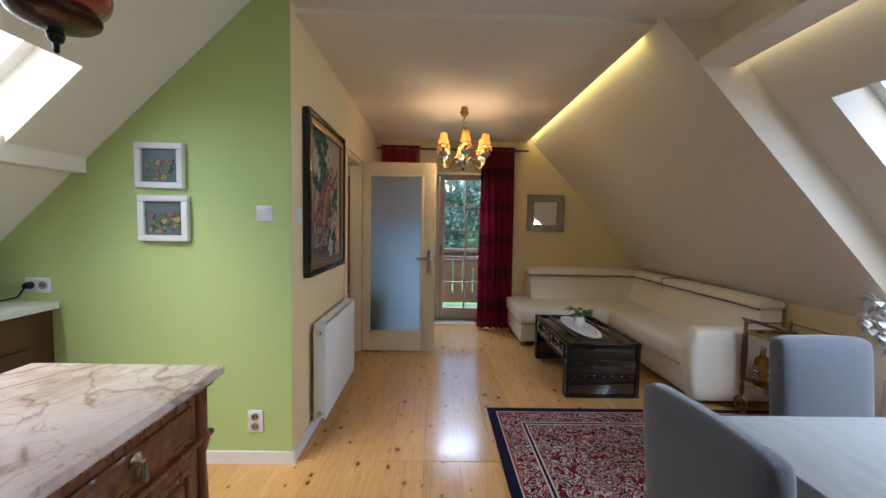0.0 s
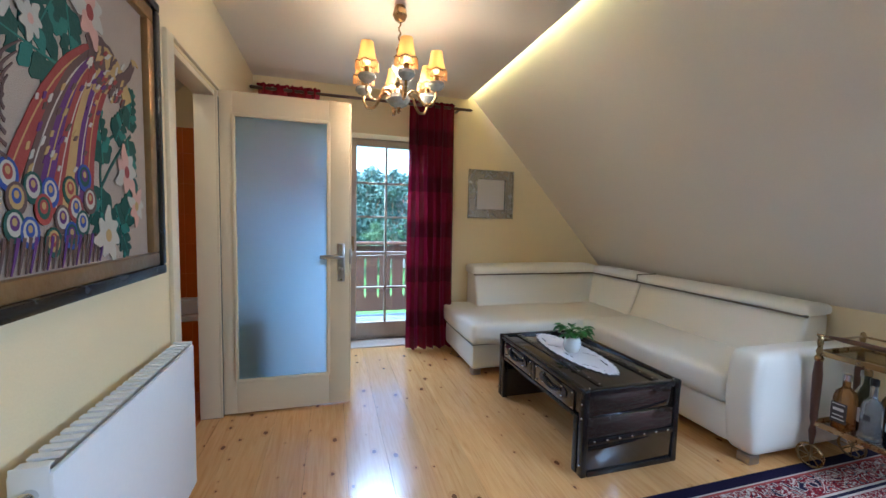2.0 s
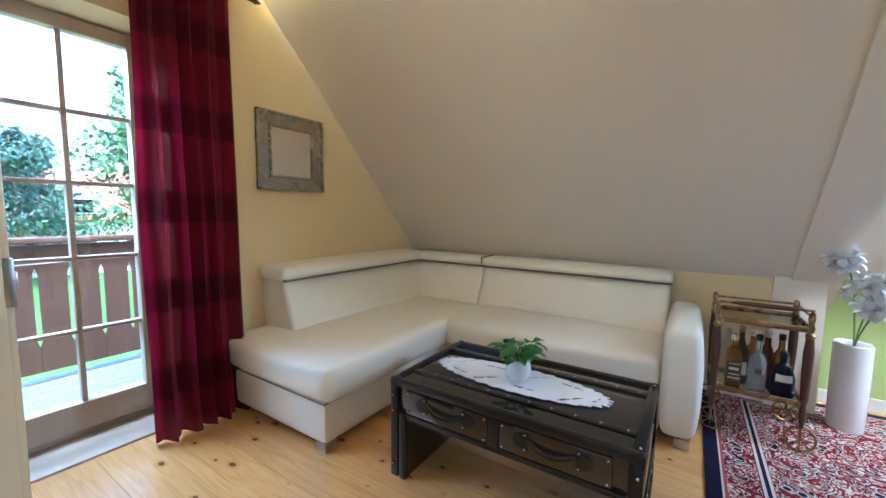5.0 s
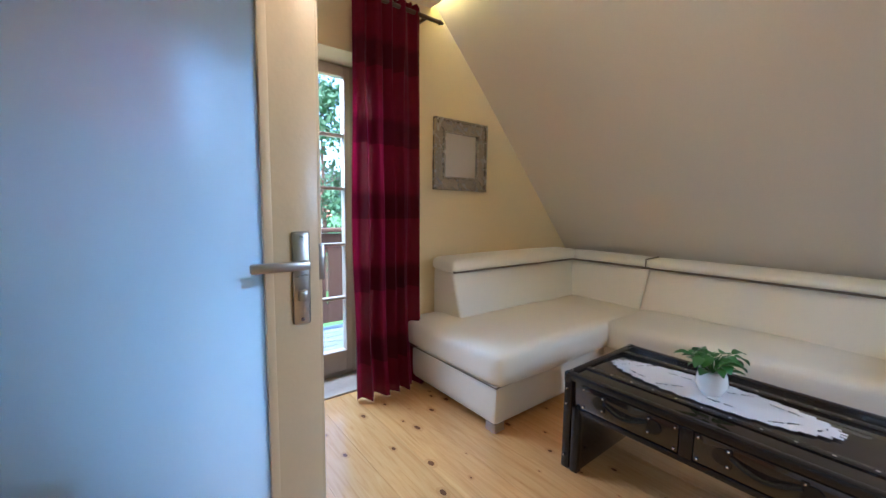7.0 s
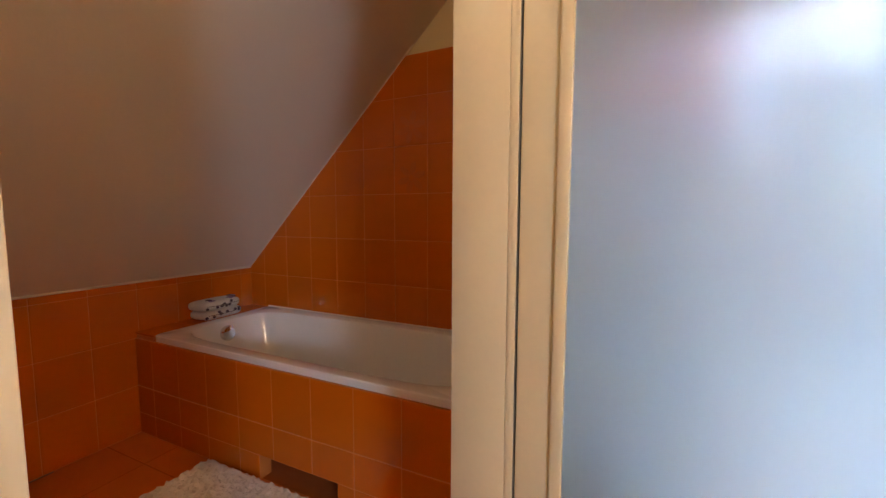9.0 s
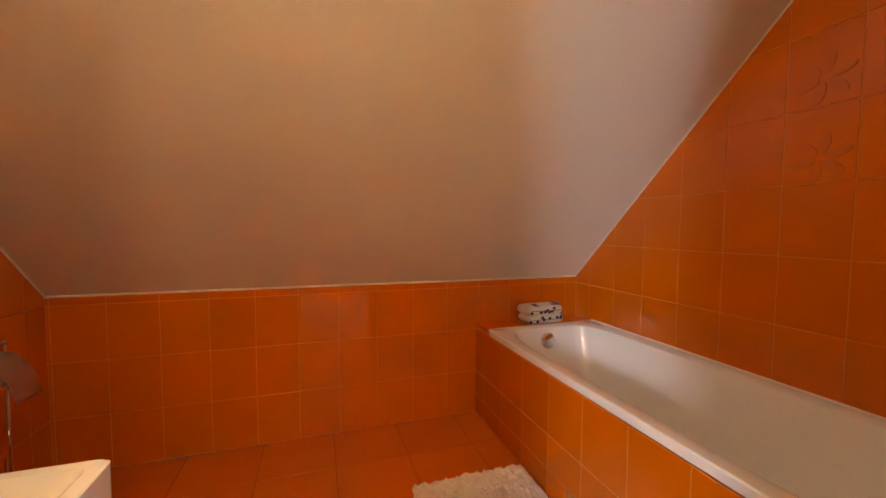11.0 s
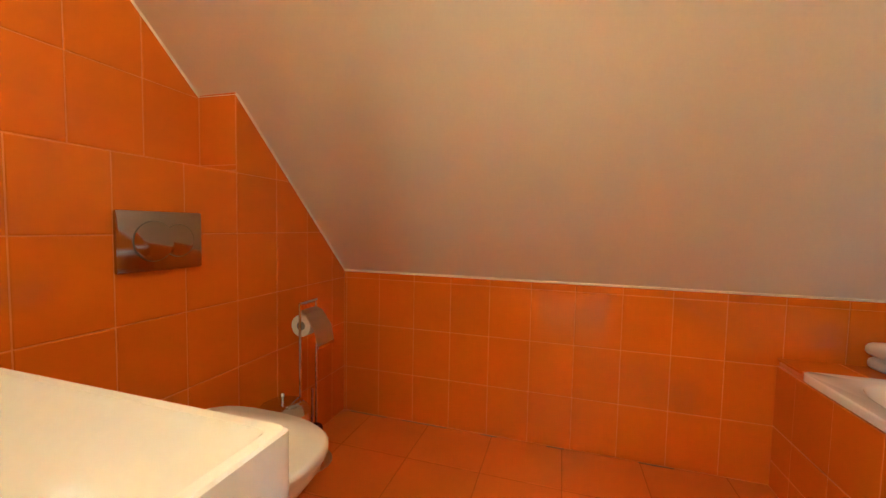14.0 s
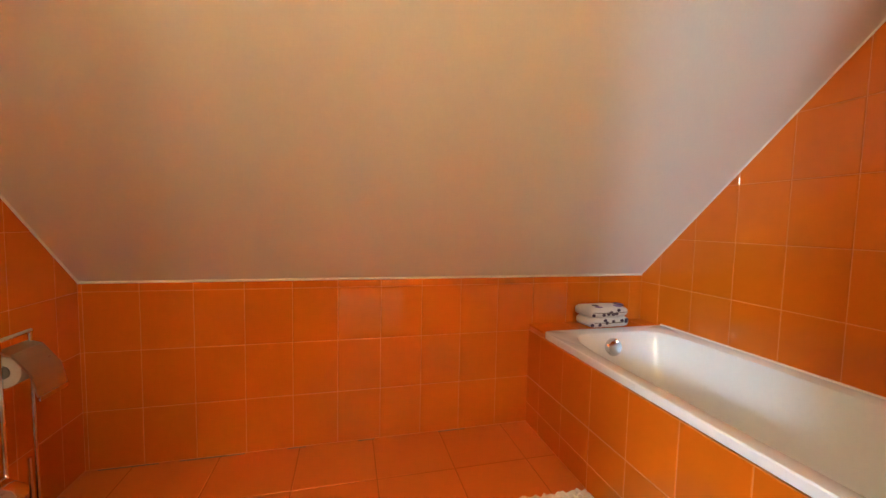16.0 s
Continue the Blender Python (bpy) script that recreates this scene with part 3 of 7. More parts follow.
def pieces(name, parent, origin, u, v, us, vs, thick, material, gap=0.002, planes=(), chamfer=0.0015, jitter=0.0):
    """Flat pieces (tiles, boards) side by side on a plane: cut by half planes in the plane's own coordinates."""
    origin, u, v = Vector(origin), Vector(u), Vector(v)
    w = u.cross(v)
    count = 0
    for a0, a1 in zip(us, us[1:]):
        for b0, b1 in zip(vs, vs[1:]):
            g = gap / 2
            poly = clip([(a0 + g, b0 + g), (a1 - g, b0 + g), (a1 - g, b1 - g), (a0 + g, b1 - g)], planes)
            if len(poly) < 3:
                continue
            rel = tuple((round(p[0] - a0, 4), round(p[1] - b0, 4)) for p in poly)
            key = (name, material.name, rel, tuple(u), tuple(v), thick)
            if key not in piece_meshes:
                bm = bmesh.new()
                cx, cy = sum(p[0] for p in rel) / len(rel), sum(p[1] for p in rel) / len(rel)
                lows = [bm.verts.new(u * p[0] + v * p[1]) for p in rel]
                mids = [bm.verts.new(u * p[0] + v * p[1] + w * (thick - chamfer)) for p in rel]
                tops = []
                for p in rel:
                    d = Vector((cx - p[0], cy - p[1]))
                    k = min(1.0, 1.4 * chamfer / max(d.length, 1e-6))
                    tops.append(bm.verts.new(u * (p[0] + d.x * k) + v * (p[1] + d.y * k) + w * thick))
                n = len(rel)
                for lo, hi in ((lows, mids), (mids, tops)):
                    for k in range(n):
                        j = (k + 1) % n
                        bm.faces.new((lo[k], lo[j], hi[j], hi[k]))
                bm.faces.new(tops)
                piece_meshes[key] = to_mesh(name, bm, material, 0)
            ob = new(name, piece_meshes[key])
            ob.parent = parent
            ob.location = origin + u * a0 + v * b0 + w * random.uniform(-jitter, jitter)
            count += 1
    return count


def steps(a, b, s, first=None):
    out = [a]
    t = a + (s if first is None else first)
    while t < b - 1e-4:
        out.append(t)
        t += s
    return out + [b]


# ---- the plan ----
XW = -0.79        # living room side of the partition
XP = -0.897        # bathroom side of it
YG = 2.185        # green wall
YB = 5.247        # balcony wall
ZC = 2.50         # flat ceiling
KE, KW, KB = 1.08, 0.955, 0.972   # rise of the east, kitchen west and bathroom slopes


def east(x):
    return ZC - KE * (x - 1.24)


def east_kitchen(x):
    return ZC - KE * (x - 1.48)


def west(x):
    return 2.428 + KW * (x + 1.062)


def west_bath(x):
    return 0.797 + KB * (x + 2.85)


# ---- floors ----
structure("floor_base", bx(-3.3, 3.3, -2.6, 5.6, -0.2, -0.02), BLACK_WOOD)
FLOOR = structure("floor", bx(XP, 3.1, -2.5, 5.5, -0.02, -0.0185, bm=bx(-3.0, XP, -2.5, 2.3, -0.02, -0.0185)), DARK_WOOD)
BATH_FLOOR = structure("floor_bathroom", bx(-2.9, XP - 0.001, 2.31, 5.3, -0.02, 0.0028), GROUT_DARK)

# ---- walls ----
DOOR_S, DOOR_N, DOOR_Z = 3.449, 4.105, 1.975
bm = bx(XP, XW, YG + 0.001, DOOR_S, 0, ZC)
bx(XP, XW, DOOR_N, 5.6, 0, ZC, bm=bm)
bx(XP, XW, DOOR_S, DOOR_N, DOOR_Z, ZC, bm=bm)
structure("wall_partition", bm, PLASTER_CREAM)
structure("wall_green", prism([(XW, 0), (XW, ZC), (-0.99, ZC), (-2.95, west(-2.95)), (-2.95, 0)], "y", YG, 2.325), PLASTER_GREEN)
structure("wall_partition_end", bx(XW, XW + 0.002, YG + 0.002, YG + 0.16, 0, ZC), PLASTER_CREAM)

OP0, OP1, OPZ = -0.68, 0.745, 2.05
bm = bx(XW, OP0, YB, 5.62, 0, ZC + 0.1)
bx(OP1, 1.1, YB, 5.62, 0, ZC + 0.1, bm=bm)
bx(OP0, OP1, YB, 5.62, OPZ, ZC + 0.1, bm=bm)
prism([(1.1, 0), (3.1, 0), (3.1, 0.6), (2.95, 0.72), (1.1, 2.62)], "y", YB, 5.62, bm=bm)
structure("wall_balcony", bm, PLASTER_CREAM)
structure("wall_bathroom_north", prism([(XP, 0), (XP, ZC + 0.05), (-1.05, ZC + 0.05), (-2.95, west_bath(-2.95) + 0.05), (-2.95, 0)], "y", 5.212, 5.62), PLASTER_CREAM)
structure("wall_knee_living", bx(2.83, 2.95, 2.3, YB, 0, 0.95), PLASTER_CREAM)
structure("wall_knee_post", bx(2.795, 2.828, 2.30, 2.535, 0, 0.80), PLASTER_WHITE)
structure("wall_knee_kitchen_east", bx(3.07, 3.2, -2.5, 2.3, 0, 0.95), PLASTER_GREEN)
structure("wall_knee_kitchen_west", bx(-3.05, -2.86, -2.5, YG, 0, 0.9), PLASTER_GREEN)
structure("wall_kitchen_back", prism([(-3.0, 0), (3.2, 0), (3.2, 0.8), (1.48, 2.55), (-0.95, 2.55), (-3.0, 0.7)], "y", -2.62, -2.5), PLASTER_GREEN)
KNEE = structure("wall_bathroom_knee", bx(-3.0, -2.8475, 2.3, 5.3, 0, 0.797), GROUT)
bm = bx(-2.86, -2.1125, 2.33, 2.5115, 0, 1.75)
bx(-2.1125, XP, 2.33, 2.5115, 0, 1.2285, bm=bm)
SOUTH = structure("wall_bathroom_south", bm, GROUT)
structure("wall_bathroom_niche", bx(-2.121, XP, 2.322, 2.3385, 1.2, ZC), GROUT)
NORTH_BACK = structure("wall_bathroom_north_tiling", prism([(XP, 0), (XP, 1.966), (-1.67, 1.966), (-2.856, 0.80), (-2.856, 0)], "y", 5.2025, 5.213), GROUT)


# ---- ceilings ----
structure("ceiling_flat", bx(XW + 0.001, 1.18, 2.25, YB, 2.47, 2.52), PLASTER_WHITE)
structure("ceiling_kitchen", bx(-0.985, 1.50, -2.5, 2.25, ZC, 2.56), PLASTER_WHITE)
structure("ceiling_bathroom", bx(-1.09, XP, 2.3, 5.3, ZC, 2.56), BATH_PAINT)
structure("ceiling_slope_living", prism([(1.10, east(1.10)), (2.95, east(2.95)), (2.95, east(2.95) + 0.12), (1.10, east(1.10) + 0.12)], "y", 2.3, 5.3), PLASTER_WHITE)
structure("ceiling_slope_bathroom", prism([(-0.9, west_bath(-0.9)), (-2.98, west_bath(-2.98)), (-2.98, west_bath(-2.98) + 0.12), (-0.9, west_bath(-0.9) + 0.12)], "y", 2.3, 5.3), BATH_PAINT)
structure("ceiling_beam", prism([(1.0, east(1.0) - 0.035), (2.95, east(2.95) - 0.035), (3.2, east_kitchen(3.2) + 0.1), (1.0, east_kitchen(1.0) + 0.1)], "y", 2.245, 2.455), PLASTER_WHITE)


def slope_with_hole(name, f, xa, xb, y0, y1, hx0, hx1, hy0, hy1, thick, material):
    """A sloping ceiling with the shaft of a roof window through it."""
    bm = bmesh.new()
    for a, b, c, d in ((xa, hx0, y0, y1), (hx1, xb, y0, y1), (hx0, hx1, y0, hy0), (hx0, hx1, hy1, y1)):
        prism([(a, f(a)), (b, f(b)), (b, f(b) + thick), (a, f(a) + thick)], "y", c, d, bm=bm)
    return structure(name, bm, material)


slope_with_hole("ceiling_slope_kitchen_east", east_kitchen, 1.40, 3.2, -2.5, 2.245, 1.93, 2.78, 0.45, 2.0, 0.32, PLASTER_WHITE)
slope_with_hole("ceiling_slope_kitchen_west", west, -3.0, -0.95, -2.5, YG, -2.25, -1.52, 0.45, 1.80, 0.32, PLASTER_WHITE)
structure("ceiling_cove_kitchen", bx(1.42, 1.62, -2.5, 2.243, 2.25, 2.29, 0.004), PLASTER_WHITE)
structure("ceiling_purlin", bx(-2.02, -1.86, -2.5, YG - 0.001, 1.585, 1.70, 0.006), PLASTER_WHITE)
structure("roof_outer_east", prism([(0.9, 3.25), (3.4, 0.72), (3.4, 0.78), (0.9, 3.31)], "y", 2.4, 5.7), ROOF_TILE)


def roof_window(name, f, hx0, hx1, y0, y1, off):
    n = 1 if hx0 > 0 else -1
    w = thing(name, ((hx0 + hx1) / 2, (y0 + y1) / 2, f((hx0 + hx1) / 2) + off), "white roof window set in the sloping ceiling", "window", kind="structure")
    for a, b, c, d in ((hx0, hx0 + 0.06, y0, y1), (hx1 - 0.06, hx1, y0, y1), (hx0 + 0.06, hx1 - 0.06, y0, y0 + 0.05), (hx0 + 0.06, hx1 - 0.06, y1 - 0.05, y1)):
        part("window_frame", prism([(a, f(a) + off), (b, f(b) + off), (b, f(b) + off + 0.06), (a, f(a) + off + 0.06)], "y", c, d), TRIM_WHITE, w)
    g = part("pane", prism([(hx0 + 0.06, f(hx0 + 0.06) + off + 0.03), (hx1 - 0.06, f(hx1 - 0.06) + off + 0.03), (hx1 - 0.06, f(hx1 - 0.06) + off + 0.036), (hx0 + 0.06, f(hx0 + 0.06) + off + 0.036)], "y", y0 + 0.05, y1 - 0.05), GLASS, w, smooth=0)
    g.visible_shadow = False


roof_window("window_roof_east", east_kitchen, 1.93, 2.78, 0.45, 2.0, 0.26)
roof_window("window_roof_west", west, -2.25, -1.52, 0.45, 1.80, 0.26)

# light strips in the coves
solo("led_strip", bx(1.181, 1.186, 2.46, YB - 0.01, 2.478, 2.498), LED, "warm yellow light strip along the ceiling edge", "light strip", "cove light strips")
solo("led_strip", bx(1.621, 1.626, -2.4, 2.243, 2.268, 2.286), LED_PALE, "pale warm light strip along the kitchen ceiling edge", "light strip", "cove light strips")

# skirting
SK = structure("baseboard", bx(-0.775, XW, YG - 0.016, YG, 0, 0.075, 0.003, bm=bx(-2.86, XW, YG - 0.014, YG - 0.0005, 0, 0.074, 0.003)), TRIM_WHITE)
bm = bx(XW, XW + 0.015, YG - 0.014, 3.365, 0, 0.075, 0.003)
structure("baseboard_partition", bm, TRIM_WHITE)
structure("baseboard_north_west", bx(XW, XW + 0.015, 4.275, YB, 0, 0.075, 0.003), TRIM_WHITE)
structure("baseboard_knee", bx(3.055, 3.07, -2.4, 2.24, 0, 0.08, 0.003), TRIM_WHITE)
structure("baseboard_knee_living", bx(2.815, 2.83, 2.3, YB, 0, 0.075, 0.003), TRIM_WHITE)
structure("baseboard_balcony", bx(OP1 + 0.01, 2.8, YB - 0.015, YB, 0, 0.075, 0.003), TRIM_WHITE)

# ---- interior door: frame, casing, open leaf ----
frame_bm = bx(XP - 0.004, XW - 0.001, DOOR_S - 0.02, DOOR_S + 0.015, 0, DOOR_Z, 0.002)
bx(XP - 0.004, XW - 0.001, DOOR_N - 0.015, DOOR_N + 0.02, 0, DOOR_Z, 0.002, bm=frame_bm)
bx(XP - 0.004, XW - 0.001, DOOR_S + 0.015, DOOR_N - 0.015, DOOR_Z - 0.03, DOOR_Z, 0.002, bm=frame_bm)
structure("door_frame", frame_bm, DOOR_PAINT, 35)
cas = bx(XW, XW + 0.018, 3.37, DOOR_S - 0.004, 0, 2.0, 0.004)
bx(XW, XW + 0.018, DOOR_N + 0.034, 4.27, 0, 2.0, 0.004, bm=cas)
bx(XW, XW + 0.018, DOOR_S - 0.004, DOOR_N + 0.034, 1.99, 2.0, 0.002, bm=cas)
bx(XP - 0.007, XP, 3.39, DOOR_S - 0.022, 0, 2.0, 0.002, bm=cas)
bx(XP - 0.007, XP, DOOR_N + 0.022, 4.21, 0, 2.0, 0.002, bm=cas)
bx(XP - 0.007, XP, DOOR_S - 0.022, DOOR_N + 0.022, 1.98, 2.0, 0.002, bm=cas)
structure("trim_door_casing", cas, DOOR_PAINT, 35)
structure("trim_door_rebate", bx(XW - 0.001, XW + 0.015, DOOR_N - 0.015, DOOR_N - 0.009, 0.0, DOOR_Z, 0.002), DOOR_PAINT, 35)
structure("trim_door_seal", bx(XW + 0.012, XW + 0.016, DOOR_N - 0.009, DOOR_N + 0.03, 0.01, DOOR_Z - 0.03, 0.001), SEAL, 35)

LX0, LX1, LY0, LY1, LZ = -0.772, -0.022, 4.098, 4.138, 1.985
GX0, GX1, GZ0, GZ1 = -0.700, -0.150, 0.216, 1.853
leaf = thing("door_1", (LX0, LY1, 0.01), "open cream interior door with a tall frosted glass pane", "door", kind="structure")
part("hinge_stile", bx(LX0, GX0, LY0, LY1, 0.012, LZ, 0.003), DOOR_PAINT, leaf)
part("lock_stile", bx(GX1, LX1, LY0, LY1, 0.012, LZ, 0.003), DOOR_PAINT, leaf)
part("top_rail", bx(GX0, GX1, LY0, LY1, GZ1, LZ, 0.003), DOOR_PAINT, leaf)
part("bottom_rail", bx(GX0, GX1, LY0, LY1, 0.012, GZ0, 0.003), DOOR_PAINT, leaf)
part("rebate", bx(LX1, LX1 + 0.013, LY0 + 0.014, LY1, 0.012, LZ, 0.002), DOOR_PAINT, leaf)
for y0, y1 in ((LY0 - 0.008, LY0 + 0.012), (LY1 - 0.012, LY1 + 0.008)):
    for a, b, c, d in ((GX0 - 0.008, GX0 + 0.014, GZ0, GZ1), (GX1 - 0.014, GX1 + 0.008, GZ0, GZ1), (GX0, GX1, GZ0 - 0.008, GZ0 + 0.014), (GX0, GX1, GZ1 - 0.014, GZ1 + 0.008)):
        part("glazing_bead", bx(a, b, y0, y1, c, d, 0.004), DOOR_PAINT, leaf)
part("pane", bx(GX0, GX1, 4.115, 4.121, GZ0, GZ1), FROSTED, leaf, "frosted glass", smooth=0)
for side, y in ((-1, LY0), (1, LY1)):
    hd = part("door_handle", bx(-0.096, -0.050, *sorted((y, y + side * 0.008)), 0.835, 1.085, 0.006), STEEL, leaf, "brushed steel lever handle on a long plate")
    part("lever", rod((-0.073, y, 1.0), (-0.073, y + side * 0.045, 1.0), 0.009, bm=bx(-0.205, -0.062, *sorted((y + side * 0.036, y + side * 0.052)), 0.988, 1.012, 0.005)), STEEL, hd)
    part("thumb_turn", bx(-0.085, -0.061, *sorted((y + side * 0.008, y + side * 0.026)), 0.902, 0.930, 0.005), STEEL, hd)
    for z in (0.85, 1.07):
        part("screw", rod((-0.073, y + side * 0.006, z), (-0.073, y + side * 0.011, z), 0.005), CHROME, hd)
part("latch", bx(LX1, LX1 + 0.016, LY0 + 0.004, LY0 + 0.012, 0.95, 1.05, 0.001, bm=bx(LX1 + 0.012, LX1 + 0.022, LY0 + 0.016, LY0 + 0.034, 0.99, 1.02, 0.002)), STEEL, leaf)
for z in (0.25, 1.75):
    part("hinge", rod((LX0 - 0.008, LY1 - 0.006, z), (LX0 - 0.008, LY1 - 0.006, z + 0.09), 0.007), CHROME, leaf)

# ---- balcony door ----
YD = 5.46
bal = thing("door_2", (0.03, YD, 0.0), "closed pale wooden double balcony door with glazing bars", "balcony door", kind="structure")
for a, b, c, d in ((OP0, OP0 + 0.05, 0.0, OPZ + 0.02), (OP1 - 0.05, OP1, 0.0, OPZ + 0.02), (OP0 + 0.05, OP1 - 0.05, 2.035, OPZ + 0.02), (OP0 + 0.05, OP1 - 0.05, 0.0, 0.045)):
    part("frame", bx(a, b, YD + 0.02, YD + 0.09, c, d, 0.004), WINDOW_WOOD, bal)
for lx0, lx1, gx0, gx1 in ((OP0 + 0.05, 0.033, -0.585, -0.035), (0.037, OP1 - 0.05, 0.105, 0.655)):
    lf = part("leaf", bx(lx0, gx0, YD, YD + 0.06, 0.045, 2.035, 0.004), WINDOW_WOOD, bal)
    part("stile", bx(gx1, lx1, YD, YD + 0.06, 0.045, 2.035, 0.004), WINDOW_WOOD, lf)
    part("top_rail", bx(gx0, gx1, YD, YD + 0.06, 1.975, 2.035, 0.004), WINDOW_WOOD, lf)
    part("bottom_rail", bx(gx0, gx1, YD, YD + 0.06, 0.045, 0.185, 0.004), WINDOW_WOOD, lf)
    mid = (gx0 + gx1) / 2 + (0.02 if gx0 > 0 else 0)
    part("glazing_bar", bx(mid - 0.011, mid + 0.011, YD + 0.008, YD + 0.052, 0.185, 1.975, 0.003), WINDOW_WOOD, lf)
    for z in (0.545, 0.907, 1.273, 1.611):
        part("glazing_bar", bx(gx0, gx1, YD + 0.010, YD + 0.050, z - 0.010, z + 0.010, 0.003), WINDOW_WOOD, lf)
    zz = [0.185, 0.545, 0.907, 1.273, 1.611, 1.975]
    for z0, z1 in zip(zz, zz[1:]):
        for a, b in ((gx0, mid), (mid, gx1)):
            g = part("pane", bx(a, b, YD + 0.028, YD + 0.032, z0, z1), GLASS, lf, smooth=0)
            g.visible_shadow = False
bh = part("handle", rod((0.070, YD, 1.04), (0.070, YD - 0.04, 1.04), 0.011, bm=bx(0.056, 0.084, YD - 0.008, YD, 0.985, 1.075, 0.004)), BRASS, bal, "brass lever handle")
part("lever", rod((0.070, YD - 0.038, 1.045), (0.072, YD - 0.036, 0.93), 0.010, 0.008), BRASS, bh)
structure("door_sill", bx(OP0, OP1, YB - 0.03, YD + 0.02, -0.004, 0.012, 0.004), WINDOW_WOOD, 35)

# ---- living room ----
def curtain(x0, x1, material, label, folds, flare):
    """A gathered curtain that hangs in folds from the rod to the floor."""
    t = thing("curtain", ((x0 + x1) / 2, 5.11, 0.0), label, "curtain", "balcony door curtains")
    bm = bmesh.new()
    nx, nz = folds * 10, 30
    grid = []
    for k in range(nz + 1):
        w = k / nz
        z = 0.012 + 2.34 * w
        row = []
        for j in range(nx + 1):
            u = j / nx
            spread = 1 + flare * (1 - w) ** 2
            x = (x0 + x1) / 2 + (u - 0.5) * (x1 - x0) * spread
            ph = 2 * math.pi * folds * u + 2.2 * noise.noise(Vector((u * 3.1, w * 1.2, x0))) + 0.8 * noise.noise(Vector((u * 9, w * 2.5, x0 + 5)))
            y = 5.115 + (0.043 * math.sin(ph) + 0.014 * math.sin(2.3 * ph + 1.3)) * (0.65 + 0.35 * (1 - w))
            y += 0.02 * noise.noise(Vector((u * 6, w * 3, 2.0))) - 0.05 * (1 - w) ** 6
            row.append(bm.verts.new((x, min(y, 5.215), z)))
        grid.append(row)
    for a, b in zip(grid, grid[1:]):
        for j in range(nx):
            bm.faces.new((a[j], a[j + 1], b[j + 1], b[j]))
    part("cloth", bm, material, t, smooth=80)
    # ruffled heading above the rod
    part("heading", tube([(x0 + (x1 - x0) * k / 40, 5.11 + 0.018 * math.sin(k * 1.3), 2.352 + 0.008 * math.sin(k * 2.1)) for k in range(41)], 0.012), material, t)
    return t


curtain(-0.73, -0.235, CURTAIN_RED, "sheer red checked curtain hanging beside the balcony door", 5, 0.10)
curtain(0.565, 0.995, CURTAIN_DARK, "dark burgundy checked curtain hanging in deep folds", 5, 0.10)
t = thing("curtain_rod", (0.18, 5.11, 2.325), "dark wooden curtain rod above the balcony door", "curtain rod")
part("rod", rod((-0.77, 5.11, 2.325), (1.15, 5.11, 2.325), 0.013), DARK_WOOD, t)
for x, s in ((-0.77, -1), (1.15, 1)):
    part("finial", rod((x, 5.11, 2.325), (x + s * 0.03, 5.11, 2.325), 0.017, 0.006), DARK_WOOD, t)
for x in (-0.62, 1.05):
    part("bracket", bx(x - 0.01, x + 0.01, 5.11, YB, 2.318, 2.332, 0.002), DARK_WOOD, t)

# sofa
SB = (1.9, 4.1, 0.0)
sofa = thing("corner_sofa", SB, "cream leather corner sofa with a chaise and folding headrests", "sofa")
part("chaise_base", cushion(0.965, 2.02, 4.355, 5.20, 0.045, 0.255, 0.02, (0.004, 0.004, 0)), LEATHER, sofa)
part("long_base", cushion(2.0, 2.78, 3.05, 5.20, 0.045, 0.255, 0.02, (0.004, 0, 0)), LEATHER, sofa)
part("chaise_seat", cushion(0.945, 2.25, 4.315, 5.21, 0.25, 0.43, 0.045, (0.006, 0.008, 0.012), crease=0.006), LEATHER, sofa)
part("long_seat", cushion(1.955, 2.62, 3.055, 4.36, 0.25, 0.435, 0.05, (0.012, 0.004, 0.016), crease=0.008), LEATHER, sofa)
part("corner_seat", cushion(2.05, 2.70, 4.30, 5.12, 0.25, 0.428, 0.03, (0, 0, 0.01), crease=0.004), LEATHER, sofa)


def back_block(name, pts, axis, a, b):
    bm = prism(pts, axis, a, b)
    bmesh.ops.bevel(bm, geom=list(bm.edges), offset=0.025, segments=3, profile=0.5, affect="EDGES")
    return part(name, bm, LEATHER, sofa)


back_block("back_north", [(4.90, 0.36), (5.02, 0.735), (5.235, 0.735), (5.235, 0.36)], "x", 1.215, 2.60)
back_block("back_corner", [(2.44, 0.36), (2.595, 0.735), (2.765, 0.735), (2.765, 0.36)], "y", 4.365, 5.12)
back_block("back_long", [(2.44, 0.36), (2.595, 0.735), (2.77, 0.735), (2.77, 0.36)], "y", 3.06, 4.36)
for nm, q in (("headrest_north", cushion(1.185, 2.60, 4.968, 5.225, 0.728, 0.82, 0.038, (0.0, 0.01, 0.012), crease=0.003)),
              ("headrest_corner", cushion(2.55, 2.775, 4.375, 5.10, 0.728, 0.80, 0.034, (0.008, 0, 0.008), crease=0.003)),
              ("headrest_long", cushion(2.545, 2.78, 3.040, 4.365, 0.728, 0.80, 0.034, (0.008, 0, 0.01), crease=0.003))):
    part(nm, q, LEATHER, sofa)
# dark tubes put the shade of the gaps under headrests and seats into shape
part("seam", tube([(1.20, 4.985, 0.733), (2.59, 4.985, 0.733)], 0.009), SEAM_SHADOW, sofa)
part("seam", tube([(2.562, 5.11, 0.731), (2.562, 3.05, 0.731)], 0.009), SEAM_SHADOW, sofa)
part("seam", tube([(2.56, 4.370, 0.735), (2.56, 4.370, 0.795), (2.77, 4.370, 0.80)], 0.005), SEAM_SHADOW, sofa)
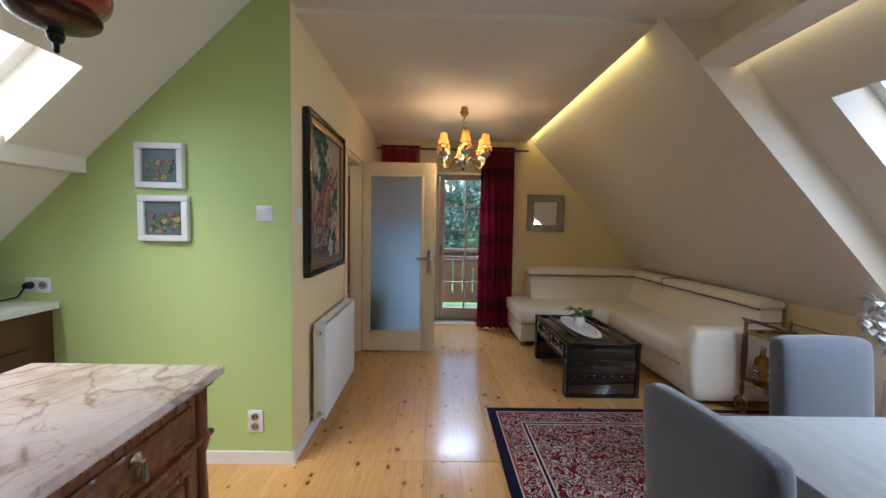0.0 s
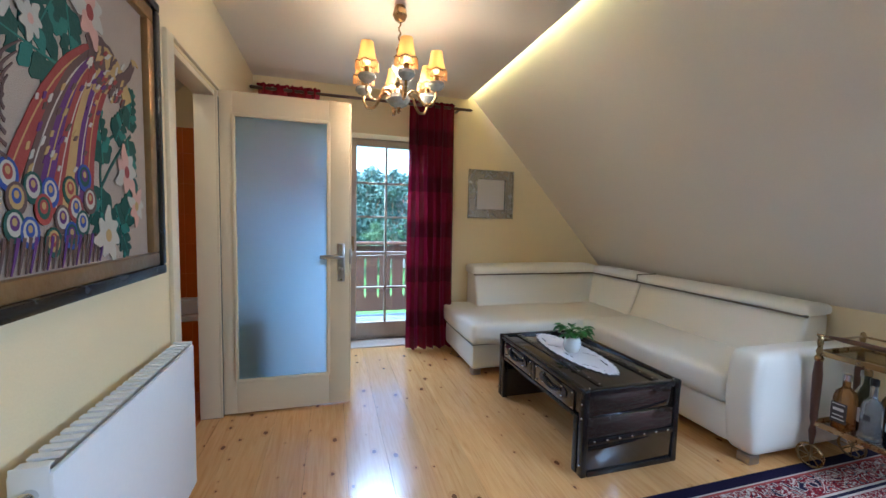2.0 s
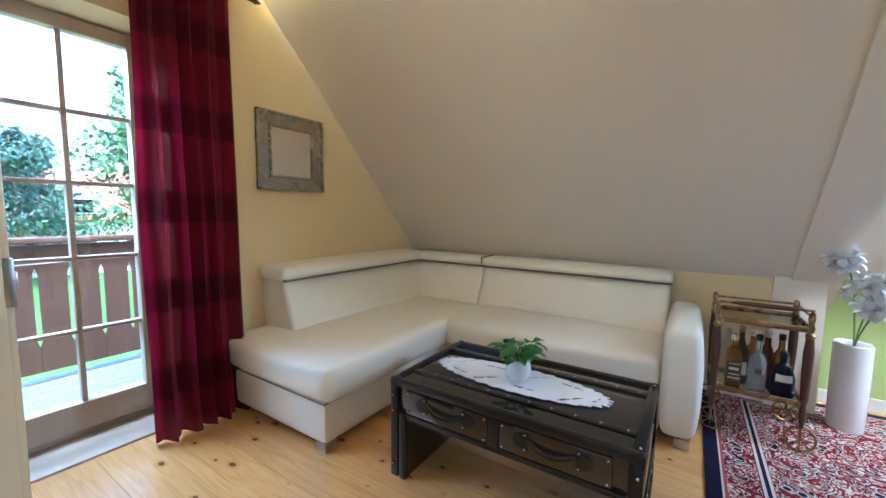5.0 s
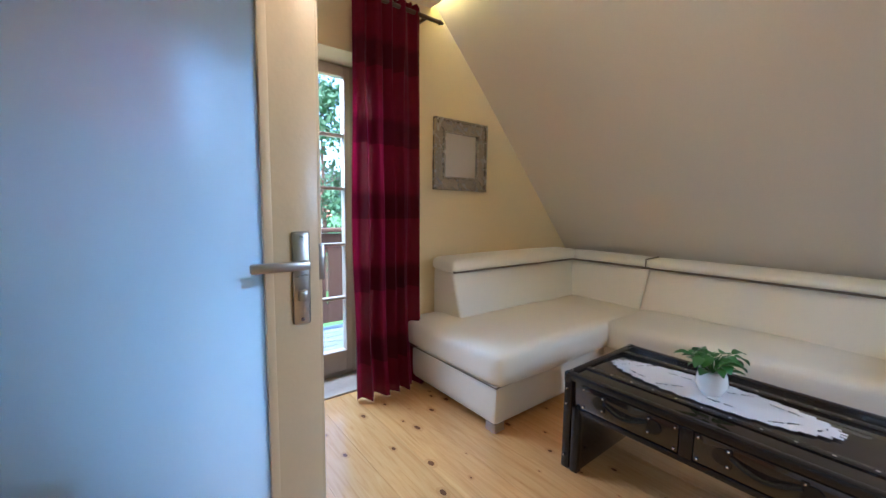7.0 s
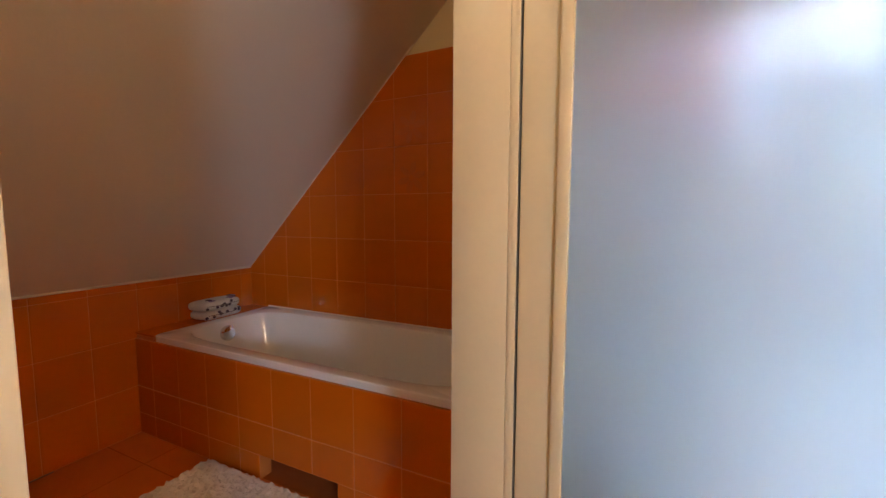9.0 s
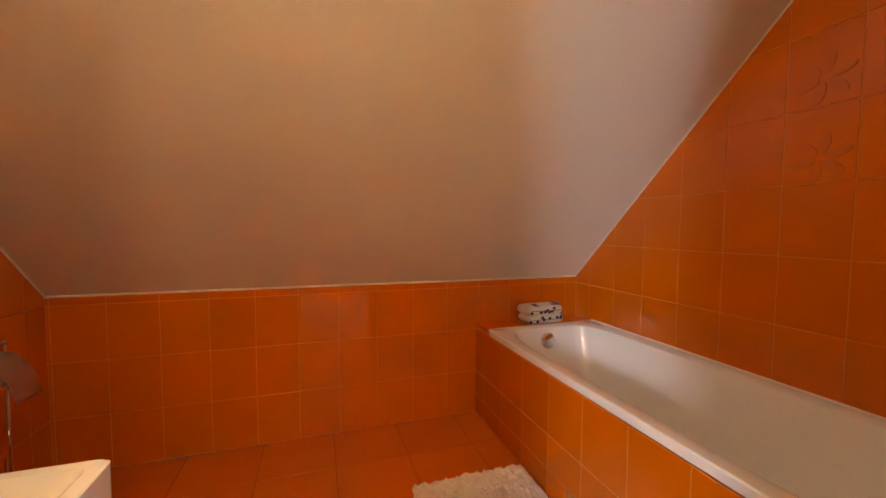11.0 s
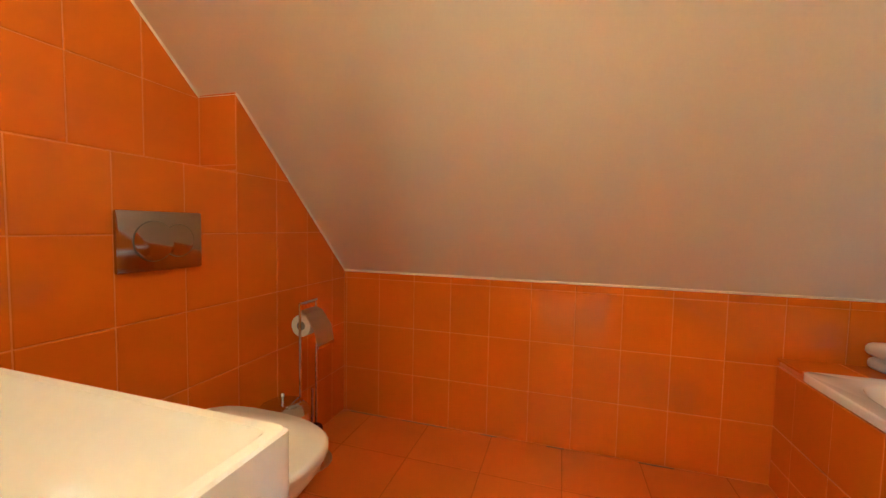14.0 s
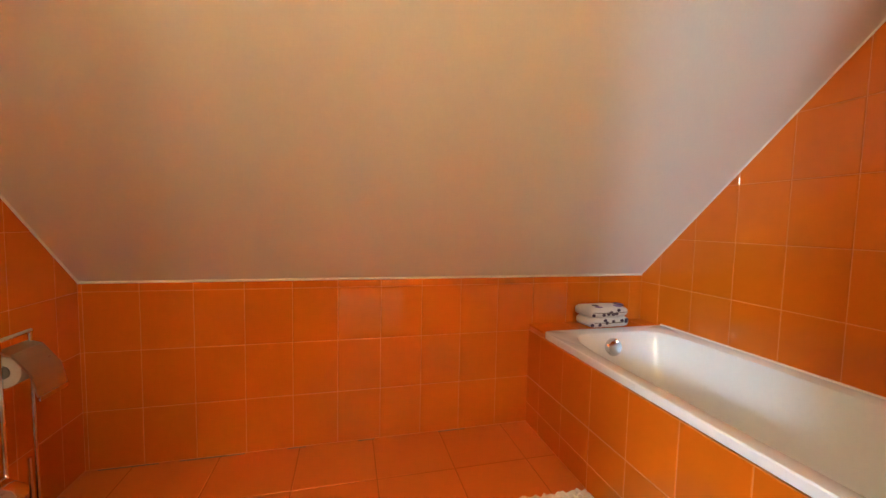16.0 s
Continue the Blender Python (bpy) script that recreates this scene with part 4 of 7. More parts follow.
part("seam", tube([(0.962, 4.35, 0.252), (2.0, 4.35, 0.252)], 0.003), SEAM_SHADOW, sofa)
part("seam", tube([(0.958, 4.34, 0.252), (0.958, 5.2, 0.252)], 0.003), SEAM_SHADOW, sofa)
arm_bm = cushion(1.975, 2.76, 2.895, 3.045, 0.045, 0.60, 0.04, (0.005, 0.012, 0.006), cuts=11, crease=0.003)
for v in arm_bm.verts:
    bulge = 1 - ((v.co.z - 0.34) / 0.30) ** 2
    v.co.x -= 0.045 * bulge * max(0.0, (2.3 - v.co.x) / 0.325)
    v.co.y -= 0.018 * bulge * (1 if v.co.y < 2.97 else -0.2)
part("armrest", arm_bm, LEATHER, sofa, smooth=60)
for x, y in ((0.995, 4.385), (0.995, 5.15), (2.0, 2.935), (2.70, 2.935), (2.0, 4.3), (2.72, 5.15)):
    part("foot", bx(x - 0.025, x + 0.045, y - 0.025, y + 0.045, 0.0, 0.048, 0.003), STEEL, sofa)

# coffee table like a steamer trunk
CX0, CX1, CY0, CY1, CZ = 1.04, 1.63, 3.04, 4.015, 0.44
ct = thing("coffee_table", ((CX0 + CX1) / 2, (CY0 + CY1) / 2, 0), "dark brown trunk-style coffee table with studs and drawer straps", "coffee table")
part("tabletop", bx(CX0 + 0.012, CX1 - 0.012, CY0 + 0.012, CY1 - 0.012, 0.30, 0.436, 0.008), BROWN_GLOSS, ct)
for y0, y1 in ((CY0 + 0.006, CY0 + 0.075), (CY1 - 0.075, CY1 - 0.006)):
    part("end_panel", bx(CX0 + 0.006, CX1 - 0.006, y0, y1, 0.0, 0.302, 0.006), BROWN_GLOSS, ct, "glossy dark brown leather end panel")
# black edge bindings on all long edges
E = 0.035
for x0, x1 in ((CX0, CX0 + E), (CX1 - E, CX1)):
    part("edge_binding", bx(x0, x1, CY0, CY1, CZ - 0.03, CZ + 0.003, 0.006), BLACK_LEATHER, ct)
    for y0, y1 in ((CY0, CY0 + 0.04), (CY1 - 0.04, CY1)):
        part("corner_binding", bx(x0, x1, y0, y1, 0.0, CZ - 0.03, 0.006), BLACK_LEATHER, ct)
    for y0, y1 in ((CY0 + 0.045, CY0 + 0.082), (CY1 - 0.082, CY1 - 0.045)):
        part("corner_binding", bx(x0 - 0.001, x1 + 0.001, y0, y1, 0.0, 0.30, 0.006), BLACK_LEATHER, ct)
for y0, y1 in ((CY0 - 0.001, CY0 + E), (CY1 - E, CY1 + 0.001)):
    part("edge_binding", bx(CX0 + E, CX1 - E, y0, y1, CZ - 0.03, CZ + 0.003, 0.006), BLACK_LEATHER, ct)
    part("edge_binding", bx(CX0 + E, CX1 - E, y0, y1, 0.0, 0.03, 0.005), BLACK_LEATHER, ct)
    part("strap", bx(CX0 + E, CX1 - E, y0, y1, 0.165, 0.195, 0.004), BLACK_LEATHER, ct)
for x in (CX0 + 0.13, CX1 - 0.13):
    part("strap", bx(x - 0.018, x + 0.018, CY0 + E, CY1 - E, CZ - 0.006, CZ + 0.002, 0.001), BLACK_LEATHER, ct)
    for k in range(11):
        part("stud", ball((x, CY0 + 0.06 + k * (CY1 - CY0 - 0.12) / 10, CZ + 0.002), 0.006, scale=(1, 1, 0.6), u=8, v=5), CHROME, ct)
for k in range(7):
    part("stud", ball((CX0 + 0.07 + k * (CX1 - CX0 - 0.14) / 6, CY0 - 0.001, 0.18), 0.006, scale=(1, 0.6, 1), u=8, v=5), CHROME, ct)
for x in (CX0 + 0.015, CX1 - 0.015):
    for y in (CY0 + 0.015, CY1 - 0.015):
        part("corner_cap", bx(x - 0.018, x + 0.018, y - 0.018, y + 0.018, CZ - 0.045, CZ + 0.005, 0.009, seg=3), BLACK_LEATHER, ct)
        part("stud", ball((x + (0.022 if x < 1.3 else -0.022), y, CZ + 0.004), 0.006, u=8, v=5), CHROME, ct)
        for z in (0.06, 0.30, 0.37):
            part("stud", ball((x + (-0.016 if x < 1.3 else 0.016), y, z), 0.006, u=8, v=5), CHROME, ct)
for side in (-1, 1):
    xs = CX0 if side < 0 else CX1
    part("apron_binding", bx(*sorted((xs, xs - side * 0.03)), CY0 + 0.08, CY1 - 0.08, 0.278, 0.302, 0.005), BLACK_LEATHER, ct)
    ymid = (CY0 + CY1) / 2
    part("apron_binding", bx(*sorted((xs + side * 0.002, xs - side * 0.03)), ymid - 0.022, ymid + 0.022, 0.30, 0.412, 0.005), BLACK_LEATHER, ct)
    for y0, y1 in ((CY0 + 0.085, ymid - 0.024), (ymid + 0.024, CY1 - 0.085)):
        dr = part("drawer", bx(*sorted((xs + side * 0.001, xs - side * 0.02)), y0, y1, 0.306, 0.408, 0.004), BROWN_GLOSS, ct)
        yc = (y0 + y1) / 2
        part("handle", tube([(xs + side * (0.004 + 0.016 * math.sin(math.pi * k / 10)), yc - 0.085 + 0.017 * k, 0.372 - 0.022 * math.sin(math.pi * k / 10)) for k in range(11)], 0.010), BLACK_LEATHER, dr, "curved black leather handle")
        for y in (yc - 0.09, yc + 0.09):
            part("handle_plate", bx(*sorted((xs, xs + side * 0.006)), y - 0.009, y + 0.009, 0.332, 0.398, 0.003, bm=rod((xs, y + (0.018 if y > yc else -0.018), 0.365), (xs + side * 0.007, y + (0.018 if y > yc else -0.018), 0.365), 0.026, seg=18)), BLACK_LEATHER, dr)
            for z in (0.339, 0.391):
                part("stud", ball((xs + side * 0.007, y, z), 0.0045, u=8, v=5), CHROME, dr)
        for y in (y0 + 0.012, y1 - 0.012):
            for z in (0.318, 0.396):
                part("stud", ball((xs + side * 0.002, y, z), 0.005, u=8, v=5), CHROME, dr)

# lace runner with cut-outs, and the plant
dl = thing("lace_runner", (1.33, 3.56, CZ + 0.003), "oval white cut-lace runner on the coffee table", "table runner")
holes = [(0.055, 0.27, 0.008, 0.075, 35), (-0.055, 0.25, 0.008, 0.07, -30), (0.065, 0.13, 0.008, 0.08, -12), (-0.065, 0.12, 0.008, 0.075, 20), (0.07, -0.08, 0.008, 0.08, 15),
         (-0.068, -0.06, 0.008, 0.08, -15), (0.06, -0.22, 0.008, 0.075, -28), (-0.055, -0.24, 0.008, 0.075, 25), (0.01, 0.33, 0.007, 0.035, 50), (-0.01, -0.33, 0.007, 0.035, 50)]
bm = bmesh.new()
step = 0.0055
cells = {}


def lace_in(x, y):
    a = math.atan2(y / 0.385, x / 0.125)
    if (x / 0.125) ** 2 + (y / 0.385) ** 2 > (1 + 0.03 * math.sin(34 * a)) ** 2 * 0.97:
        return False
    for hx, hy, ha, hb, rot in holes:
        c, s = math.cos(radians(rot)), math.sin(radians(rot))
        u, v = c * (x - hx) + s * (y - hy), -s * (x - hx) + c * (y - hy)
        u += 0.012 * math.sin(26 * v)
        if (u / ha) ** 2 + (v / hb) ** 2 < 0.6 and int((v + 1) / 0.011) % 5:
            return False
    return True


def lace_vert(i, j):
    if (i, j) not in cells:
        cells[i, j] = bm.verts.new((1.33 + i * step, 3.56 + j * step, CZ + 0.006))
    return cells[i, j]


for i in range(-25, 25):
    for j in range(-74, 74):
        if lace_in((i + 0.5) * step, (j + 0.5) * step):
            bm.faces.new((lace_vert(i, j), lace_vert(i + 1, j), lace_vert(i + 1, j + 1), lace_vert(i, j + 1)))
r = bmesh.ops.extrude_face_region(bm, geom=list(bm.faces))
bmesh.ops.translate(bm, verts=[g for g in r["geom"] if isinstance(g, bmesh.types.BMVert)], vec=(0, 0, -0.0025))
part("lace", bm, LACE, dl, smooth=0)


def blade(bm, base, direction, length, width, curl=0.3, nseg=5):
    """One leaf: a cupped, pointed blade from its base."""
    d = Vector(direction).normalized()
    side = d.cross(Vector((0, 0, 1)))
    side = side.normalized() if side.length > 1e-4 else Vector((1, 0, 0))
    up = side.cross(d)
    rows = []
    for k in range(nseg + 1):
        u = k / nseg
        c = Vector(base) + d * length * u + up * (curl * length * (u - u * u * 1.6))
        w = width * math.sin(math.pi * min(0.97, 0.08 + 0.92 * u)) ** 0.8
        rows.append([bm.verts.new(c - side * w + up * w * 0.35), bm.verts.new(c), bm.verts.new(c + side * w + up * w * 0.35)])
    for a, b in zip(rows, rows[1:]):
        bm.faces.new((a[0], a[1], b[1], b[0]))
        bm.faces.new((a[1], a[2], b[2], b[1]))


PX, PY = 1.315, 3.545
pl = thing("potted_plant", (PX, PY, CZ + 0.007), "small green leafy plant in a round white pot", "potted plant")
part("pot", lathe(PX, PY, [(0.032, CZ + 0.007), (0.045, CZ + 0.02), (0.056, CZ + 0.05), (0.05, CZ + 0.085), (0.043, CZ + 0.098), (0.047, CZ + 0.104), (0.040, CZ + 0.104), (0.038, CZ + 0.09)]), CERAMIC, pl, "white glazed pot")
rng = random.Random(4)
for k in range(34):
    a, el = rng.uniform(0, 6.28), rng.uniform(0.1, 1.2)
    bm = bmesh.new()
    rr = rng.uniform(0.03, 0.085)
    c = (PX + rr * math.cos(a), PY + rr * math.sin(a), CZ + 0.10 + rng.uniform(0.0, 0.075))
    blade(bm, c, (math.cos(a), math.sin(a), el - 0.6), rng.uniform(0.04, 0.065), rng.uniform(0.018, 0.027))
    tube([(PX, PY, CZ + 0.09), (PX + rr * 0.5 * math.cos(a), PY + rr * 0.5 * math.sin(a), c[2] - 0.01), c], 0.0015, bm=bm, seg=5)
    part("leaf", bm, LEAF, pl, smooth=60)

# mirror
MX0, MX1, MZ0, MZ1 = 1.205, 1.705, 1.285, 1.78
mr = thing("wall_mirror", ((MX0 + MX1) / 2, YB, (MZ0 + MZ1) / 2), "square mirror in a wide hammered silver frame", "mirror")
W = 0.095
for pts in ([(MX0, MZ0), (MX1, MZ0), (MX1 - W, MZ0 + W), (MX0 + W, MZ0 + W)], [(MX0, MZ1), (MX1, MZ1), (MX1 - W, MZ1 - W), (MX0 + W, MZ1 - W)],
            [(MX0, MZ0), (MX0, MZ1), (MX0 + W, MZ1 - W), (MX0 + W, MZ0 + W)], [(MX1, MZ0), (MX1, MZ1), (MX1 - W, MZ1 - W), (MX1 - W, MZ0 + W)]):
    bm = prism(pts, "y", YB - 0.022, YB)
    bmesh.ops.bevel(bm, geom=list(bm.edges), offset=0.004, segments=2, affect="EDGES")
    part("frame_side", bm, SILVER_FRAME, mr)
for a, b, c, d in ((MX0, MX1, MZ0, MZ0 + 0.016), (MX0, MX1, MZ1 - 0.016, MZ1), (MX0, MX0 + 0.016, MZ0, MZ1), (MX1 - 0.016, MX1, MZ0, MZ1),
                   (MX0 + W - 0.014, MX1 - W + 0.014, MZ0 + W - 0.014, MZ0 + W), (MX0 + W - 0.014, MX1 - W + 0.014, MZ1 - W, MZ1 - W + 0.014),
                   (MX0 + W - 0.014, MX0 + W, MZ0 + W, MZ1 - W), (MX1 - W, MX1 - W + 0.014, MZ0 + W, MZ1 - W)):
    part("frame_edge", bx(a, b, YB - 0.032, YB - 0.004, c, d, 0.004), SILVER_FRAME, mr, "raised silver edge")
part("glass", bx(MX0 + W - 0.002, MX1 - W + 0.002, YB - 0.014, YB - 0.006, MZ0 + W - 0.002, MZ1 - W + 0.002), MIRROR, mr, smooth=0)

# drawer chest with the television
cab = thing("drawer_chest", (-0.425, 4.335, 0), "black-brown three-drawer chest under the television", "chest of drawers", rz=-11.5)
D, L, H = 0.40, 0.80, 0.775
part("body", bx(-D + 0.02, -0.018, 0.0, L, 0.0, H - 0.02, 0.002), BLACK_WOOD, cab, local=True)
part("top", bx(-D + 0.015, 0.0, -0.004, L + 0.004, H - 0.02, H + 0.005, 0.003), BLACK_WOOD, cab, local=True)
for z0, z1 in ((0.045, 0.275), (0.285, 0.515), (0.525, 0.73)):
    part("drawer_front", bx(-0.018, 0.004, 0.006, L - 0.006, z0, z1, 0.003), BLACK_WOOD, cab, local=True)
for y, z in ((-0.001, 0.06), (-0.001, 0.25)):
    part("screw_cap", rod((-0.03, y, z), (-0.03, y - 0.002, z), 0.004), CHROME, cab, local=True)

tv = thing("television", (-0.45, 4.74, H + 0.005), "switched-off flat black television on a short stand", "television", rz=54)
part("panel", bx(-0.43, 0.43, -0.02, 0.035, 0.06, 0.595, 0.006), PLASTIC_BLACK, tv, local=True)
part("screen", bx(-0.41, 0.41, -0.0225, -0.019, 0.085, 0.575, 0.0), SCREEN, tv, "dark glossy screen", local=True, smooth=0)
part("trim_strip", bx(-0.41, 0.41, -0.0235, -0.0195, 0.071, 0.076, 0.0), CHROME, tv, local=True)
part("neck", bx(-0.06, -0.03, -0.005, 0.02, 0.012, 0.07, 0.004), CHROME, tv, local=True)
part("neck", bx(0.0, 0.03, -0.005, 0.02, 0.012, 0.07, 0.004), CHROME, tv, local=True)
part("base", bx(-0.22, 0.22, -0.10, 0.12, 0.0, 0.012, 0.005), PLASTIC_BLACK, tv, local=True)
part("logo_plate", bx(-0.03, 0.03, -0.024, -0.02, 0.062, 0.069), STEEL, tv, local=True)
solo("television_cable", tube([(-0.76, 4.60, 0.9), (-0.77, 4.42, 0.75), (-0.765, 4.33, 0.55), (-0.765, 4.33, 0.3), (-0.76, 4.38, 0.05), (-0.75, 4.42, 0.004)], 0.004), PLASTIC_WHITE, "thin white cable hanging beside the black chest", "cable")

# clock
ck = thing("wall_clock", (XW, 4.60, 1.82), "round dark wooden wall clock with a bronze face", "clock")
part("case", loft([[Vector((XW + d, 4.60 + r * math.cos(2 * math.pi * k / 28), 1.82 + r * math.sin(2 * math.pi * k / 28))) for k in range(28)] for r, d in ((0.155, 0.0), (0.16, 0.02), (0.15, 0.04), (0.128, 0.036), (0.125, 0.022))]), DARK_WOOD, ck)
part("dial", loft([[Vector((XW + d, 4.60 + 0.126 * math.cos(2 * math.pi * k / 28), 1.82 + 0.126 * math.sin(2 * math.pi * k / 28))) for k in range(28)] for d in (0.02, 0.026)]), BRONZE, ck)
for k in range(12):
    a = k * math.pi / 6
    part("hour_mark", rod((XW + 0.026, 4.60 + 0.1 * math.cos(a), 1.82 + 0.1 * math.sin(a)), (XW + 0.029, 4.60 + 0.1 * math.cos(a), 1.82 + 0.1 * math.sin(a)), 0.008), GOLD_FRAME, ck)
for a, ln in ((1.2, 0.06), (-0.4, 0.085)):
    part("clock_needle", rod((XW + 0.031, 4.60, 1.82), (XW + 0.031, 4.60 + ln * math.cos(a), 1.82 + ln * math.sin(a)), 0.004, 0.002), GOLD_FRAME, ck)

# radiator
RY0, RY1, RZ0, RZ1 = 2.46, 3.30, 0.11, 0.725
rd = thing("radiator", (XW + 0.06, (RY0 + RY1) / 2, RZ0), "white panel radiator mounted below the embroidery", "radiator")
part("front_panel", bx(XW + 0.095, XW + 0.108, RY0, RY1, RZ0, RZ1 - 0.015, 0.005), RADIATOR, rd)
part("back_panel", bx(XW + 0.03, XW + 0.042, RY0, RY1, RZ0, RZ1 - 0.015, 0.004), RADIATOR, rd)
for y in (RY0, RY1 - 0.004):
    part("side_cover", bx(XW + 0.034, XW + 0.102, y - 0.001, y + 0.005, RZ0 + 0.01, RZ1, 0.002), RADIATOR, rd)
for k in range(24):
    y = RY0 + 0.015 + k * (RY1 - RY0 - 0.03) / 23
    part("grille_bar", bx(XW + 0.04, XW + 0.098, y - 0.010, y + 0.010, RZ1 - 0.006, RZ1 - 0.001), RADIATOR, rd)
for z in (RZ0 + 0.04, RZ1 - 0.06):
    part("plug", rod((XW + 0.068, RY0 - 0.012, z), (XW + 0.068, RY0, z), 0.016, bm=rod((XW + 0.068, RY0 - 0.018, z), (XW + 0.068, RY0 - 0.01, z), 0.009)), CHROME, rd)
for y in (RY0 + 0.1, RY1 - 0.1):
    part("bracket", bx(XW, XW + 0.03, y - 0.012, y + 0.012, RZ0 + 0.05, RZ1 - 0.08, 0.002), RADIATOR, rd)

# embroidered picture
EY0, EY1, EZ0, EZ1 = 2.36, 3.235, 1.02, 2.02
pic = thing("embroidered_picture", (XW, (EY0 + EY1) / 2, EZ0), "embroidered peacock among leaves in a black and gold frame", "picture")
for a, b, c, d in ((EY0, EY1, EZ0, EZ0 + 0.036), (EY0, EY1, EZ1 - 0.036, EZ1), (EY0, EY0 + 0.036, EZ0 + 0.036, EZ1 - 0.036), (EY1 - 0.036, EY1, EZ0 + 0.036, EZ1 - 0.036)):
    part("outer_frame", bx(XW + 0.002, XW + 0.045, a, b, c, d, 0.008), BLACK_FRAME, pic, "black lacquer frame")
f = 0.036
for a, b, c, d in ((EY0 + f, EY1 - f, EZ0 + f, EZ0 + f + 0.048), (EY0 + f, EY1 - f, EZ1 - f - 0.048, EZ1 - f), (EY0 + f, EY0 + f + 0.048, EZ0 + f + 0.048, EZ1 - f - 0.048), (EY1 - f - 0.048, EY1 - f, EZ0 + f + 0.048, EZ1 - f - 0.048)):
    part("inner_frame", bx(XW + 0.002, XW + 0.036, a, b, c, d, 0.007), GOLD_FRAME, pic, "antique gold inner frame")
part("canvas", bx(XW + 0.004, XW + 0.014, EY0 + 0.07, EY1 - 0.07, EZ0 + 0.07, EZ1 - 0.07), LINEN, pic, "beige linen ground", smooth=0)
GREEN_T, RED_T, PURPLE_T, GOLD_T, BLUE_T, PINK_T, PALE_T, BROWN_T = [plain("thread_" + q, c, 0.8) for q, c in (
    ("green", (0.010, 0.060, 0.038)), ("red", (0.26, 0.035, 0.025)), ("purple", (0.10, 0.02, 0.12)), ("gold", (0.42, 0.26, 0.08)),
    ("blue", (0.03, 0.06, 0.24)), ("pink", (0.55, 0.30, 0.22)), ("pale", (0.46, 0.40, 0.31)), ("brown", (0.11, 0.055, 0.040)))]
layer = [0]


def stitch(name, pts, material):
    """A flat stitched patch on the canvas, given in picture shares from its lower near corner."""
    layer[0] += 1
    x = XW + 0.0143 + 0.000012 * layer[0]
    w, h = EY1 - EY0 - 0.17, EZ1 - EZ0 - 0.17
    bm = prism([(EY0 + 0.085 + p[0] * w, EZ0 + 0.085 + p[1] * h) for p in pts], "x", x, x + 0.0015)
    part(name, bm, material, pic, smooth=0)


def strip(p0, p1, p2, w0, w1, n=10, wave=0.0):
    a, b = [], []
    for k in range(n + 1):
        u = k / n
        q = [(1 - u) ** 2 * p0[i] + 2 * u * (1 - u) * p1[i] + u * u * p2[i] for i in (0, 1)]
        d = [2 * (1 - u) * (p1[i] - p0[i]) + 2 * u * (p2[i] - p1[i]) for i in (0, 1)]
        ln = math.hypot(*d) or 1
        w = (w0 + (w1 - w0) * u) * (1 + wave * math.sin(u * 22))
        a.append((q[0] - d[1] / ln * w, q[1] + d[0] / ln * w))
        b.append((q[0] + d[1] / ln * w, q[1] - d[0] / ln * w))
    return a + b[::-1]


def leaf_shape(x, y, ang, ln, wd):
    pts = []
    for k in range(20):
        u = 2 * math.pi * k / 20
        p, q = ln * 0.5 * (1 + math.cos(u)), wd * math.sin(u) * (1 + 0.25 * math.cos(4 * u + 1))
        pts.append((x + p * math.cos(ang) - q * math.sin(ang), y + p * math.sin(ang) + q * math.cos(ang)))
    return pts


def disc(x, y, r, k=14, q=1.25):
    return [(x + r * math.cos(2 * math.pi * j / k), y + r * 0.85 * q * math.sin(2 * math.pi * j / k)) for j in range(k)]


SEA_T = plain("thread_sea_green", (0.03, 0.14, 0.10), 0.8)


def leaf_spray(x, y, ang, ln, wd):
    """A lobed acanthus leaf: paired leaflets along a pale midrib."""
    n = 5
    for k in range(n):
        u = (k + 0.6) / n
        px, py = x + ln * u * math.cos(ang), y + ln * u * math.sin(ang)
        r = wd * (1.25 - 0.75 * u)
        for side in (-1, 1):
            stitch("leaf", leaf_shape(px - 0.2 * r * math.cos(ang), py - 0.2 * r * math.sin(ang), ang + side * 0.95, r * 1.35, r * 0.36), GREEN_T if (k + side) % 3 else SEA_T)
    stitch("leaf", leaf_shape(x + 0.72 * ln * math.cos(ang), y + 0.72 * ln * math.sin(ang), ang, ln * 0.38, wd * 0.35), GREEN_T)
    stitch("leaf_vein", strip((x, y), (x + 0.5 * ln * math.cos(ang), y + 0.5 * ln * math.sin(ang)), (x + ln * math.cos(ang), y + ln * math.sin(ang)), 0.005, 0.002), SEA_T)


def bloom(x, y, r, petal, heart, turn):
    for j in range(7):
        stitch("petal", leaf_shape(x, y, j * 0.9 + turn, r * (0.85 + 0.25 * (j % 2)), r * 0.24), petal if j % 3 else PALE_T)
    stitch("flower_heart", disc(x, y, r * 0.22), heart)


# branch with lobed leaves, upper near corner
stitch("stem", strip((0.20, 0.99), (0.40, 0.92), (0.42, 0.60), 0.008, 0.016), GREEN_T)
stitch("stem", strip((0.12, 0.99), (0.22, 0.95), (0.30, 0.93), 0.012, 0.006), RED_T)
for q in ((0.34, 0.90, 2.75, 0.30, 0.085), (0.36, 0.93, 1.0, 0.16, 0.075), (0.40, 0.84, -2.2, 0.20, 0.075), (0.43, 0.80, -1.45, 0.20, 0.06), (0.38, 0.60, 3.05, 0.28, 0.075), (0.40, 0.90, 0.1, 0.16, 0.06)):
    leaf_spray(*q)
